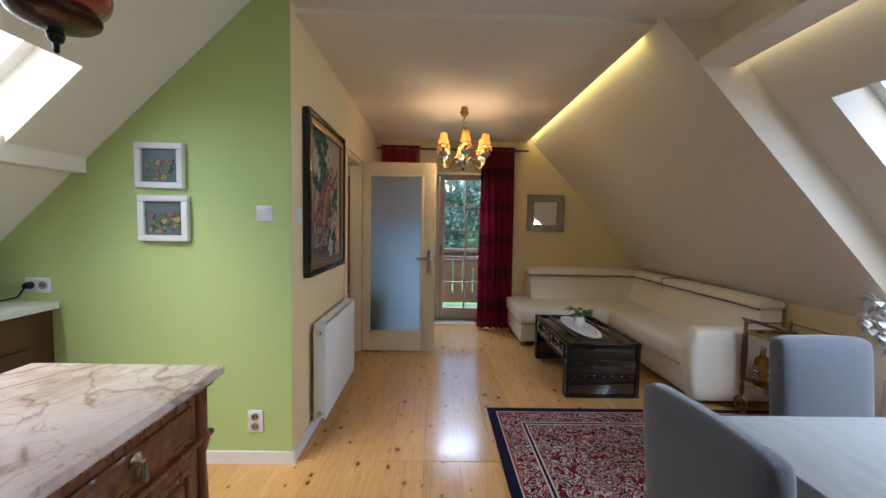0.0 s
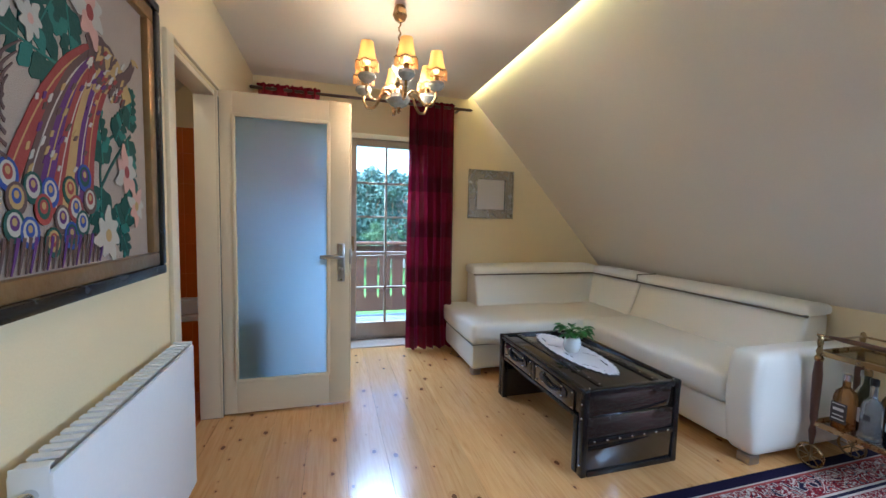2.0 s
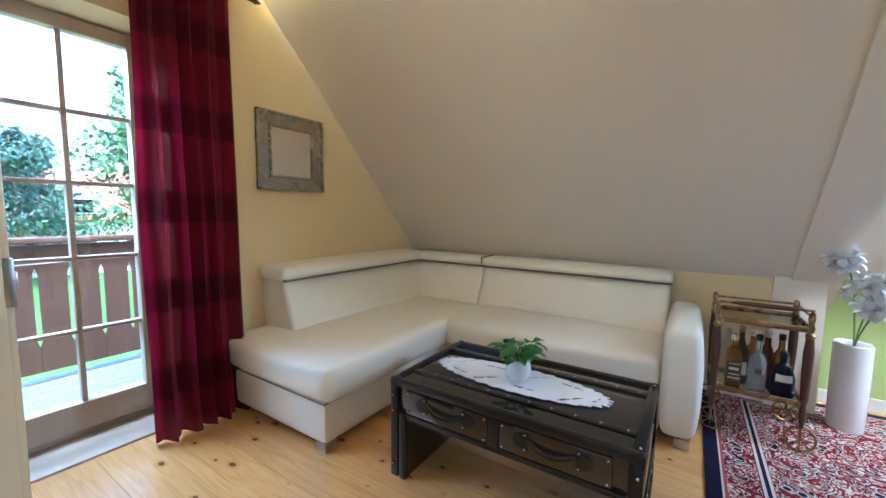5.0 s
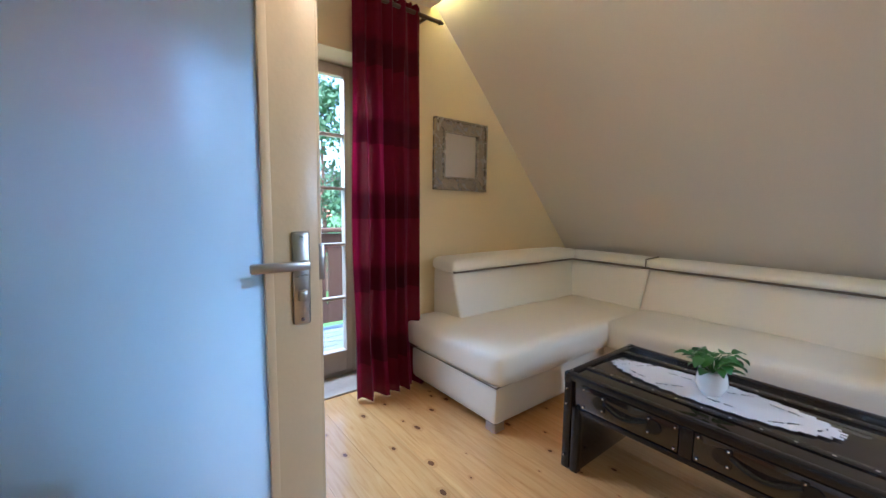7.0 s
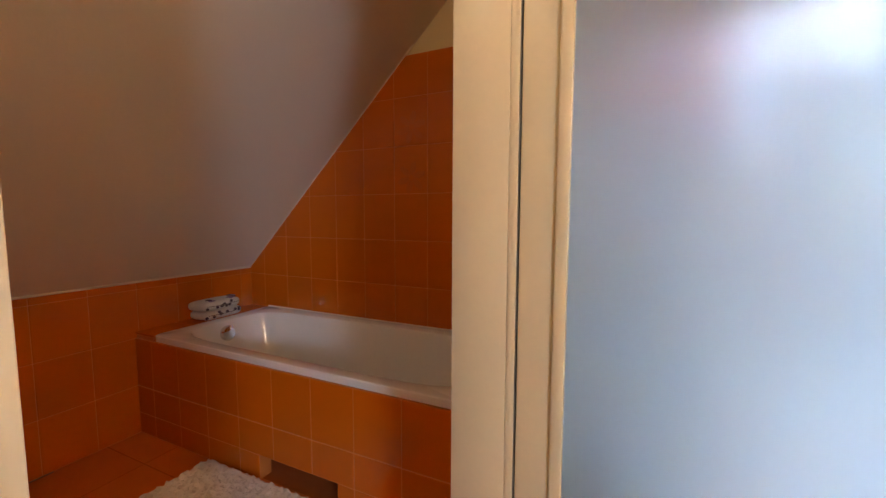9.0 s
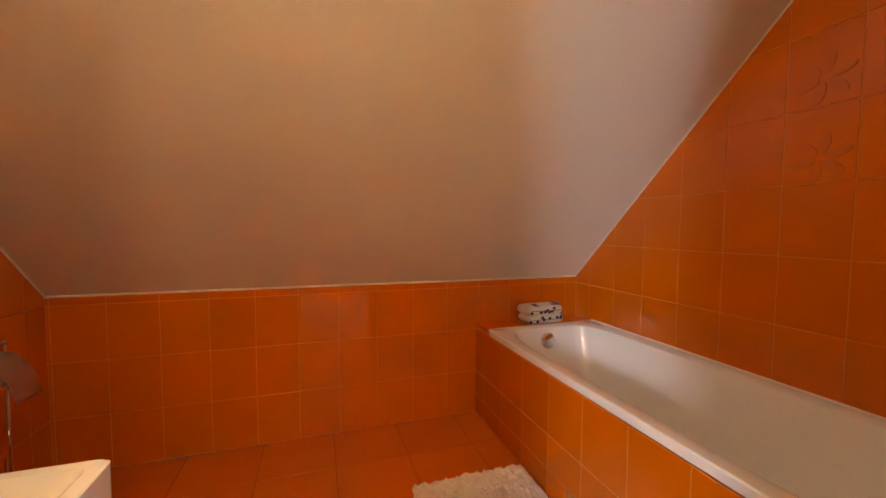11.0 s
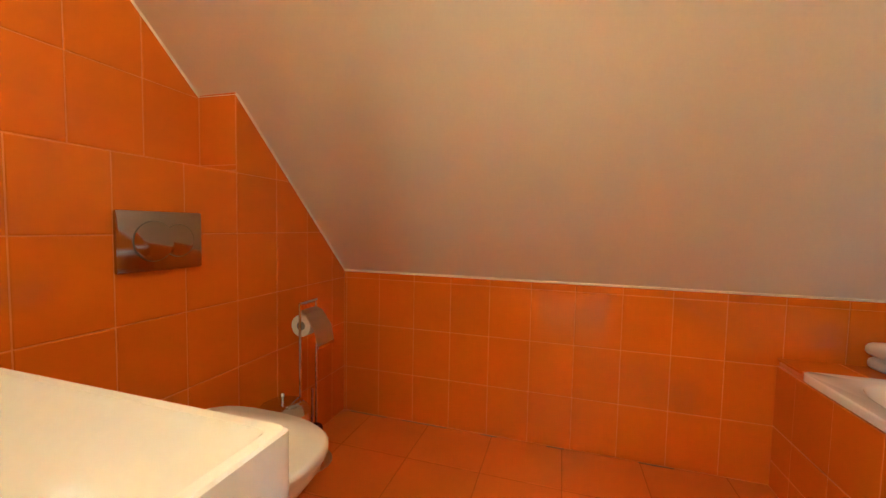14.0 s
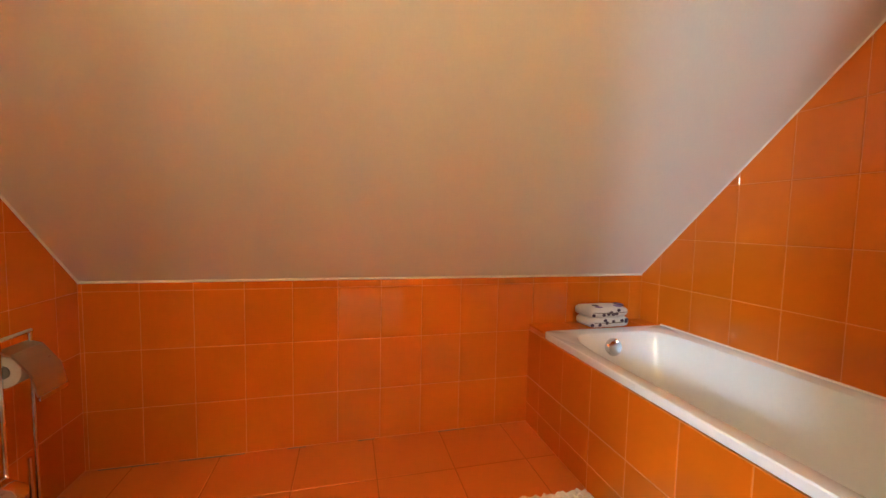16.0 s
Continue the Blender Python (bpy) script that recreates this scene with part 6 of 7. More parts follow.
# floor vase with orchids
VX, VY = 2.70, 2.20
vs = thing("floor_vase", (VX, VY, 0.011), "tall white cylindrical vase with white silk orchids", "vase")
part("vase", lathe(VX, VY, [(0.074, 0.011), (0.077, 0.02), (0.080, 0.25), (0.080, 0.478), (0.075, 0.485), (0.070, 0.478), (0.070, 0.34)], seg=28), CERAMIC, vs)
rng = random.Random(11)
for s, (dx, dy, top) in enumerate(((-0.10, 0.10, 0.98), (-0.26, -0.02, 0.86), (-0.16, -0.16, 0.84))):
    def sp(u, dx=dx, dy=dy, top=top):
        return Vector((VX + dx * u ** 1.5, VY + dy * u ** 1.8, 0.42 + (top - 0.42) * (u - 0.12 * u ** 4) / 0.88))
    part("stem", tube(arc(sp, 12), 0.004, seg=6), STEM, vs)
    for k in range(13):
        u = 0.55 + 0.038 * k
        c = sp(min(u, 1.0)) + Vector((rng.uniform(-0.05, 0.03), rng.uniform(-0.05, 0.05), rng.uniform(-0.035, 0.03)))
        bm = bmesh.new()
        for j in range(5):
            a = 2 * math.pi * j / 5 + rng.uniform(-0.2, 0.2)
            blade(bm, c, (-0.35, math.cos(a), math.sin(a)), rng.uniform(0.038, 0.052), 0.022, 0.25, 4)
        part("orchid_flower", bm, PETAL, vs, smooth=70)

# chandelier
HX, HY = 0.24, 3.78
ch = thing("chandelier", (HX, HY, 2.47), "brass chandelier with porcelain cups and fringed amber shades, lit", "chandelier")
part("canopy", lathe(HX, HY, [(0.012, 2.372), (0.03, 2.385), (0.042, 2.41), (0.036, 2.44), (0.028, 2.46), (0.012, 2.47)]), BRASS, ch)
part("chain", tube([(HX + 0.006 * math.sin(k * 1.4), HY + 0.006 * math.cos(k * 1.4), 2.375 - 0.011 * k) for k in range(14)], 0.005, seg=6), BRASS, ch)
part("column", lathe(HX, HY, [(0.01, 2.24), (0.02, 2.22), (0.014, 2.20), (0.03, 2.18), (0.018, 2.15), (0.014, 2.06), (0.026, 2.03), (0.014, 2.0), (0.03, 1.97), (0.02, 1.95)]), BRASS, ch)
part("porcelain_ball", ball((HX, HY, 2.13), 0.045, scale=(1, 1, 0.9)), PORCELAIN, ch)
part("porcelain_bowl", lathe(HX, HY, [(0.02, 1.895), (0.05, 1.91), (0.066, 1.94), (0.058, 1.965), (0.03, 1.972)]), PORCELAIN, ch)
part("pendant_drop", lathe(HX, HY, [(0.004, 1.862), (0.012, 1.875), (0.008, 1.888), (0.018, 1.897)]), BRASS, ch)
for k in range(6):
    a = math.pi / 6 + k * math.pi / 3
    c, s = math.cos(a), math.sin(a)

    def at(r, z, c=c, s=s):
        return (HX + r * c, HY + r * s, z)
    arm = part("arm", tube([at(0.04, 1.95), at(0.075, 1.985), at(0.11, 1.975), at(0.13, 1.93), at(0.16, 1.90), at(0.20, 1.905), at(0.222, 1.94), at(0.222, 1.985)], 0.0085, seg=8), BRASS, ch)
    ex, ey = HX + 0.222 * c, HY + 0.222 * s
    part("cup", lathe(ex, ey, [(0.012, 1.975), (0.03, 1.985), (0.048, 2.005), (0.044, 2.022), (0.016, 2.03)]), PORCELAIN, arm, "flowered porcelain cup")
    part("socket", lathe(ex, ey, [(0.015, 2.028), (0.015, 2.06)], seg=12), BRASS, arm)
    part("bulb", ball((ex, ey, 2.105), 0.019, scale=(1, 1, 1.7)), BULB, arm, "glowing bulb")
    sh = loft([ring(ex, ey, z, r, r, 2.0, 24) for r, z in ((0.058, 2.075), (0.050, 2.095), (0.042, 2.13), (0.036, 2.17), (0.033, 2.19))], cap0=False, cap1=False)
    part("shade", sh, SHADE, arm, "pleated amber silk shade")
    fb = bmesh.new()
    for j in range(28):
        b = 2 * math.pi * j / 28
        z1 = 2.04 + 0.012 * math.sin(3 * b)
        rod((ex + 0.058 * math.cos(b), ey + 0.058 * math.sin(b), 2.083), (ex + 0.061 * math.cos(b), ey + 0.061 * math.sin(b), z1), 0.004, 0.0025, bm=fb, seg=5)
    part("fringe", fb, SHADE, arm, "gathered beaded fringe")
    part("shade_trim", tube([(ex + 0.0585 * math.cos(2 * math.pi * j / 24), ey + 0.0585 * math.sin(2 * math.pi * j / 24), 2.08 + 0.006 * math.sin(6 * math.pi * j / 12)) for j in range(25)], 0.004, seg=6), GOLD_FRAME, arm)

# oil-lamp pendant over the marble-topped chest
PX, PY, PZ = -0.865, 1.0, 1.717
pl = thing("pendant_lamp", (PX, PY, PZ), "red-brown glass pendant lamp on a bronze base with a dark knob", "pendant lamp")
part("knob", lathe(PX, PY, [(0.003, PZ), (0.006, PZ + 0.004), (0.006, PZ + 0.020), (0.013, PZ + 0.026), (0.017, PZ + 0.038), (0.013, PZ + 0.048), (0.022, PZ + 0.054)], seg=20), PLASTIC_BLACK, pl)
part("base", lathe(PX, PY, [(0.022, PZ + 0.052), (0.045, PZ + 0.056), (0.066, PZ + 0.064), (0.078, PZ + 0.074), (0.082, PZ + 0.084), (0.080, PZ + 0.091), (0.068, PZ + 0.096)], seg=40), BRONZE, pl, "dark bronze base")
part("glass_bowl", lathe(PX, PY, [(0.068, PZ + 0.095), (0.083, PZ + 0.101), (0.094, PZ + 0.112), (0.100, PZ + 0.126), (0.102, PZ + 0.142), (0.098, PZ + 0.158), (0.088, PZ + 0.174), (0.070, PZ + 0.187), (0.045, PZ + 0.196)], seg=40), LAMP_GLASS, pl, "red-brown glass bowl", smooth=60)
part("collar", lathe(PX, PY, [(0.04, PZ + 0.193), (0.045, PZ + 0.21), (0.03, PZ + 0.23)], seg=24), BRONZE, pl)
part("rod", rod((PX, PY, PZ + 0.225), (PX, PY, ZC + 0.005), 0.006), BRONZE, pl)

# ---- bathroom ----
BY, RIM = 4.515, 0.545
tub = thing("bathtub", (-1.83, 4.86, 0.0), "white built-in bathtub behind an orange tiled apron", "bathtub")
x0, x1, y0, y1 = -2.69, -0.99, BY - 0.011, 5.203
cx, cy, hx, hy = (x0 + x1) / 2, (y0 + y1) / 2, (x1 - x0) / 2, (y1 - y0) / 2
rings = [ring(cx, cy, RIM - 0.030, hx, hy, 40, 64), ring(cx, cy, RIM - 0.004, hx, hy, 40, 64), ring(cx, cy, RIM, hx - 0.004, hy - 0.004, 36, 64),
         ring(cx, cy, RIM, hx - 0.055, hy - 0.055, 7, 64), ring(cx, cy, RIM - 0.006, hx - 0.066, hy - 0.066, 6, 64),
         ring(cx, cy, RIM - 0.06, hx - 0.085, hy - 0.082, 5, 64), ring(cx + 0.02, cy, RIM - 0.25, hx - 0.16, hy - 0.12, 4.5, 64),
         ring(cx + 0.03, cy, RIM - 0.36, hx - 0.22, hy - 0.15, 4, 64), ring(cx + 0.03, cy, RIM - 0.385, hx - 0.30, hy - 0.20, 3.5, 64)]
part("tub", loft(rings, cap0=False), ENAMEL, tub, smooth=40)
part("apron", bx(-2.855, XP, BY - 0.0085, BY + 0.05, 0.115, RIM - 0.036, bm=bx(-2.855, -1.97, BY - 0.0085, BY + 0.05, 0, 0.115)), GROUT, tub, smooth=0)
part("apron_foot", bx(-1.55, XP, BY - 0.0085, BY + 0.05, 0, 0.115), GROUT, tub, smooth=0)
part("alcove_back", bx(-1.98, -1.54, BY + 0.12, BY + 0.13, 0, 0.12), GROUT_DARK, tub, smooth=0)
part("ledge", bx(-2.855, -2.69, BY, 5.208, RIM - 0.05, RIM - 0.0045), GROUT, tub, smooth=0)
ov = part("overflow_cap", lathe(0, 0, [(0.043, 0.0), (0.043, 0.012), (0.036, 0.021), (0.014, 0.025)], seg=24), CHROME, tub, "round chrome overflow cap", local=True)
ov.matrix_basis = chain(tub).inverted() @ Matrix.Translation((-2.592, 4.83, 0.478)) @ pose(0, 0, 0, 0, 83, 0)
part("sealant", tube([(x0, 5.203, RIM + 0.001), (x1, 5.203, RIM + 0.001)], 0.006, seg=6), CAULK, tub)

tw = thing("folded_towels", (-2.765, 4.88, RIM - 0.002), "two folded white towels with dark flower prints", "towels")
for z, dx, dy in ((RIM - 0.003, 0.0, 0.0), (RIM + 0.050, 0.004, -0.012)):
    tp = part("towel", cushion(-2.842 + dx, -2.700 + dx, 4.78 + dy, 5.02 + dy, z, z + 0.052, 0.024, (0.002, 0.004, 0.004), crease=0.008), TOWEL, tw)
    # shade in the towel's crease, drawn as a thin dark tube
    part("fold_line", tube([(-2.6975 + dx, 4.80 + dy, z + 0.027), (-2.6955 + dx, 4.90 + dy, z + 0.024), (-2.6975 + dx, 5.00 + dy, z + 0.027)], 0.002, seg=5), SEAM_SHADOW, tp)
rng = random.Random(2)
for k in range(16):
    y, z = 4.78 + rng.random() * 0.22, RIM + 0.012 + 0.05 * (k % 2) + rng.random() * 0.026
    part("printed_flower", ball((-2.6975 + 0.003 * (k % 2), y, z), 0.011, scale=(0.3, 1, 0.8), u=7, v=5), INK, tw)
for k in range(7):
    part("printed_flower", ball((-2.83 + rng.random() * 0.12, 4.80 + rng.random() * 0.2, RIM + 0.103), 0.018, scale=(1, 1.2, 0.2), u=8, v=5), INK if k % 2 else LILAC, tw)

# flush plate, toilet, bin, paper stand
fp = thing("flush_plate", (-1.83, 2.515, 0.98), "rectangular chrome flush plate with two round buttons", "flush plate")
part("plate", bx(-1.955, -1.70, 2.513, 2.527, 0.90, 1.075, 0.006), PLATE_CHROME, fp)
for x, r in ((-1.80, 0.057), (-1.875, 0.048)):
    bt = part("button", lathe(0, 0, [(r, 0.0), (r, 0.004), (r - 0.004, 0.006)], seg=32), PLATE_CHROME, fp, local=True)
    bt.matrix_basis = chain(fp).inverted() @ Matrix.Translation((x, 2.5265 - (0.0015 if r < 0.05 else 0), 0.988)) @ pose(0, 0, 0, -90, 0, 0)
    part("button_gap", tube([(x + (r + 0.001) * math.cos(k * math.pi / 16), 2.5275, 0.988 + (r + 0.001) * math.sin(k * math.pi / 16)) for k in range(33)], 0.0016, seg=5), SEAL, fp)

wc = thing("toilet", (-1.83, 2.52, 0.0), "white wall-hung toilet with a closed lid", "toilet")


def pan_ring(z, w, depth, back=2.513):
    out = []
    for k in range(36):
        a = 2 * math.pi * k / 36
        c, s = math.cos(a), math.sin(a)
        y = back + depth * (0.5 + 0.5 * (math.copysign(abs(s) ** (0.55 if s < 0 else 0.9), s)))
        out.append(Vector((-1.83 + w * math.copysign(abs(c) ** 0.75, c), y, z)))
    return out


part("bowl", loft([pan_ring(0.12, 0.09, 0.28), pan_ring(0.18, 0.12, 0.36), pan_ring(0.28, 0.155, 0.46), pan_ring(0.36, 0.178, 0.52), pan_ring(0.385, 0.18, 0.525)]), CERAMIC, wc, smooth=60)
part("seat_ring", loft([pan_ring(0.386, 0.182, 0.53), pan_ring(0.40, 0.182, 0.53)]), CERAMIC, wc)
part("lid", loft([pan_ring(0.402, 0.185, 0.535), pan_ring(0.416, 0.185, 0.535), pan_ring(0.424, 0.178, 0.525), pan_ring(0.426, 0.10, 0.42)]), CERAMIC, wc, smooth=60)

bn = thing("pedal_bin", (-2.20, 2.635, 0.0), "small chrome pedal bin with a domed lid", "bin")
part("body", lathe(-2.20, 2.635, [(0.095, 0.0), (0.10, 0.02), (0.10, 0.30)], seg=28), CHROME, bn)
part("lid", lathe(-2.20, 2.635, [(0.103, 0.30), (0.103, 0.315), (0.08, 0.34), (0.03, 0.352)], seg=28), CHROME, bn)
part("lid_knob", lathe(-2.20, 2.635, [(0.006, 0.35), (0.006, 0.37), (0.011, 0.378), (0.006, 0.388)], seg=10), CHROME, bn)

SX, SY = -2.375, 2.625
st = thing("toilet_roll_stand", (SX, SY, 0.0), "chrome floor stand with a toilet roll and brush", "toilet roll stand")
part("base", lathe(SX, SY, [(0.10, 0.0), (0.10, 0.012), (0.02, 0.018)], seg=24), STEEL, st)
for dx in (-0.055, 0.055):
    part("post", rod((SX + dx, SY, 0.01), (SX + dx, SY, 0.715), 0.006), CHROME, st)
part("top_bar", rod((SX - 0.058, SY, 0.712), (SX + 0.058, SY, 0.712), 0.007), CHROME, st)
part("roll_cover", prism([(SY - 0.005, 0.684), (SY + 0.030, 0.672), (SY + 0.075, 0.610), (SY + 0.088, 0.545), (SY + 0.084, 0.545), (SY + 0.070, 0.608), (SY + 0.027, 0.668), (SY - 0.005, 0.680)], "x", SX - 0.058, SX + 0.058), STEEL, st, "hinged steel cover")
part("cover_lip", bx(SX - 0.058, SX + 0.058, SY + 0.083, SY + 0.092, 0.532, 0.546, 0.002), CHROME, st)
bm = loft([[Vector((SX - 0.05 + d, SY + r * math.cos(2 * math.pi * k / 28), 0.62 + r * math.sin(2 * math.pi * k / 28))) for k in range(28)] for r, d in ((0.02, 0.0), (0.046, 0.0), (0.046, 0.1), (0.02, 0.1))], cap0=False, cap1=False)
tr_roll = part("toilet_roll", bm, TOWEL, st, "white paper roll")
part("roll_core", rod((SX - 0.052, SY, 0.62), (SX + 0.052, SY, 0.62), 0.019), plain("grey_cardboard", (0.20, 0.19, 0.18)), tr_roll)
part("brush_pot", lathe(SX, SY + 0.02, [(0.042, 0.015), (0.044, 0.03), (0.044, 0.16), (0.04, 0.165)], seg=20), PLASTIC_BLACK, st, "black brush pot")
part("brush_rod", rod((SX, SY + 0.02, 0.16), (SX, SY + 0.02, 0.34), 0.007), CHROME, st)

# wash basin on its cabinet
VA0, VA1, VB0, VB1, VZ = -1.320, XP - 0.004, 2.80, 3.385, 0.831
wb = thing("wash_basin_cabinet", ((VA0 + VA1) / 2, (VB0 + VB1) / 2, 0.25), "white rectangular basin on a white wall-hung cabinet", "wash basin")
cx, cy, hx, hy = (VA0 + VA1) / 2, (VB0 + VB1) / 2, (VA1 - VA0) / 2, (VB1 - VB0) / 2
part("basin", loft([ring(cx, cy, VZ - 0.075, hx, hy, 60, 64), ring(cx, cy, VZ - 0.003, hx, hy, 60, 64), ring(cx, cy, VZ, hx - 0.003, hy - 0.003, 50, 64), ring(cx, cy, VZ, hx - 0.016, hy - 0.016, 40, 64),
                    ring(cx, cy, VZ - 0.006, hx - 0.020, hy - 0.020, 30, 64), ring(cx, cy, VZ - 0.05, hx - 0.07, hy - 0.06, 12, 64), ring(cx, cy, VZ - 0.072, hx - 0.14, hy - 0.14, 5, 64)]), CERAMIC, wb, smooth=30)
part("cabinet", bx(VA0 + 0.02, VA1, VB0 + 0.01, VB1 - 0.02, 0.28, VZ - 0.085, 0.003), DARK_WOOD, wb)
part("drawer_front", bx(VA0 + 0.002, VA0 + 0.02, VB0 + 0.004, VB1 - 0.006, 0.56, VZ - 0.095, 0.003), PLASTIC_WHITE, wb)
part("drawer_front", bx(VA0 + 0.002, VA0 + 0.02, VB0 + 0.004, VB1 - 0.006, 0.28, 0.55, 0.003), PLASTIC_WHITE, wb)
part("side_panel", bx(VA0 + 0.03, VA1, VB1 - 0.02, VB1 - 0.003, 0.28, VZ - 0.09, 0.003), PLASTIC_WHITE, wb)
tap = part("tap", rod((XP - 0.06, cy, VZ - 0.005), (XP - 0.06, cy, VZ + 0.10), 0.02), CHROME, wb, "chrome mixer tap")
part("spout", rod((XP - 0.06, cy, VZ + 0.08), (XP - 0.18, cy, VZ + 0.07), 0.012), CHROME, tap)

# bath mat of short tufts
mt = thing("bath_mat", (-1.90, 4.24, 0.004), "white shaggy bath mat in front of the bathtub", "bath mat")
bm = bmesh.new()
n1, n2 = 66, 44
rows = []
for i in range(n1 + 1):
    rows.append([bm.verts.new((-2.29 + 0.80 * i / n1 + random.uniform(-0.004, 0.004), 3.98 + 0.515 * j / n2 + random.uniform(-0.004, 0.004),
                               0.008 + (0.0 if i in (0, n1) or j in (0, n2) else 0.012 + random.uniform(0, 0.018)))) for j in range(n2 + 1)])
for a, b in zip(rows, rows[1:]):
    for j in range(n2):
        bm.faces.new((a[j], a[j + 1], b[j + 1], b[j]))
part("tufted_top", bm, SHAG, mt, smooth=0)
part("backing", bx(-2.285, -1.495, 3.985, 4.49, 0.0, 0.009), SHAG, mt)

# unseen lamp holder above the basin, added to go with the bathroom point lamp
bl = thing("ceiling_lamp", (-1.0, 3.40, 2.5), "small round ceiling lamp holder, added out of view", "ceiling lamp")
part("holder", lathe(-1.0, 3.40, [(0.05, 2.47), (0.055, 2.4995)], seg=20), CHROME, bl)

# sealant where the slope meets the tiles, and the tile edge strips
structure("trim_sealant_knee", tube([(-2.848, 2.5, 0.796), (-2.848, 5.21, 0.796)], 0.006, seg=6), CAULK, 35)
structure("trim_sealant_north", tube([(-2.85, 5.203, west_bath(-2.85)), (-1.6, 5.203, west_bath(-1.6))], 0.006, seg=6), CAULK, 35)
structure("trim_sealant_south", tube([(-2.85, 2.511, west_bath(-2.85)), (-2.115, 2.511, west_bath(-2.115)), (-2.113, 2.338, west_bath(-2.113)), (-1.1, 2.338, west_bath(-1.1))], 0.007, seg=6), CAULK, 35)
structure("trim_niche_edge", tube([(-2.113, 2.511, 1.228), (-2.113, 2.511, west_bath(-2.113))], 0.002, seg=6), GROUT, 35)

# ---- outside ----
GZ = -3.0
structure("ground", bx(-260, 260, 6.9, 480, GZ - 0.2, GZ), GRASS)
structure("balcony_slab", bx(-1.6, 2.6, 5.62, 6.75, -0.22, -0.075), HOUSE_WALL)
structure("facade_outer", bx(-3.4, -1.0, 5.63, 5.75, -0.2, 2.4, bm=bx(1.0, 3.4, 5.63, 5.75, -0.2, 1.2)), HOUSE_WALL)
deck = thing("balcony_deck", (0.5, 6.2, -0.075), "grey weathered balcony deck boards", "deck", kind="structure")
for k in range(10):
    y = 5.64 + k * 0.112
    part("board", bx(-1.58, 2.58, y, y + 0.104, -0.074, -0.045, 0.003), DECK, deck)
rl = thing("balcony_railing", (0.5, 6.62, -0.05), "brown wooden balcony railing with slotted boards", "railing")
part("handrail", bx(-1.6, 2.6, 6.56, 6.68, 0.915, 0.955, 0.008), BALCONY_WOOD, rl)
part("upper_rail", bx(-1.6, 2.6, 6.645, 6.68, 0.80, 0.90, 0.004), BALCONY_WOOD, rl)
part("lower_rail", bx(-1.6, 2.6, 6.645, 6.68, 0.10, 0.19, 0.004), BALCONY_WOOD, rl)
PITCH = 0.172
for k in range(25):
    xa = -1.6 + k * PITCH
    xb = xa + PITCH - 0.002
    s = 0.014
    pts = [(xa, 0.03), (xb, 0.03), (xb, 0.20), (xb - s * 0.4, 0.225), (xb - s, 0.25), (xb - s, 0.70), (xb - s * 0.4, 0.73), (xb, 0.745), (xb, 0.90),
           (xa, 0.90), (xa, 0.745), (xa + s * 0.4, 0.73), (xa + s, 0.70), (xa + s, 0.25), (xa + s * 0.4, 0.225), (xa, 0.20)]
    part("railing_board", prism(pts, "y", 6.62, 6.643), BALCONY_WOOD, rl, smooth=0)
part("washing_line", tube(arc(lambda u: (-1.6 + 4.2 * u, 6.60, 0.83 - 0.10 * math.sin(math.pi * u) + 0.10 * u), 20), 0.003, seg=5), PLASTIC_WHITE, rl, "thin washing line")


def tree(name, height, trunk_r, crown_lo, crown_r, leaves, leaf_size, leaf_mat, seed, label, drop):
    rg = random.Random(seed)
    t = thing(name, (0, 0, 0), label, "tree", name + "s beyond the garden")
    bm = rod((0, 0, 0), (rg.uniform(-0.3, 0.3), rg.uniform(-0.3, 0.3), height * 0.95), trunk_r, trunk_r * 0.2, seg=9)
    clumps = []
    for k in range(18):
        z = height * (crown_lo + (0.97 - crown_lo) * (k + rg.random()) / 18)
        a, u = rg.uniform(0, 6.28), (z / height - crown_lo) / (1 - crown_lo)
        r = crown_r * rg.uniform(0.45, 1.0) * (1 - 0.75 * u ** 1.6) + 0.2
        e = Vector((r * math.cos(a), r * math.sin(a), z + r * rg.uniform(-0.1, 0.35)))
        rod((0, 0, z - 0.2 * r), e, trunk_r * 0.22, trunk_r * 0.05, bm=bm, seg=5)
        clumps += [(e, 0.50 * r + 0.35), (e * 0.55 + Vector((0, 0, z * 0.45)), 0.45 * r + 0.3)]
    part("trunk", bm, BARK, t, local=True)
    verts, faces = [], []
    for _ in range(leaves):
        c, r = clumps[rg.randrange(len(clumps))]
        d = Vector((rg.gauss(0, 1), rg.gauss(0, 1), rg.gauss(0, 0.7)))
        p = c + d.normalized() * r * rg.random() ** 0.5 * 0.9
        q = Vector((rg.gauss(0, 1), rg.gauss(0, 1), rg.gauss(0, 1) - drop)).normalized() * leaf_size * rg.uniform(0.6, 1.4)
        s = q.cross(Vector((rg.gauss(0, 1), rg.gauss(0, 1), rg.gauss(0, 1)))).normalized() * leaf_size * rg.uniform(0.3, 0.7)
        k = len(verts)
        verts += [p - q, p + s, p + q, p - s]
        faces.append((k, k + 1, k + 2, k + 3))
    me = bpy.data.meshes.new("crown")
    me.from_pydata(verts, [], faces)
    me.materials.append(leaf_mat)
    cr = new("crown", me)
    cr.parent = t
    return t


def sized(x, y, s, rz):
    return pose(x, y, GZ, 0, 0, rz) @ Matrix.Diagonal((s, s, s, 1))


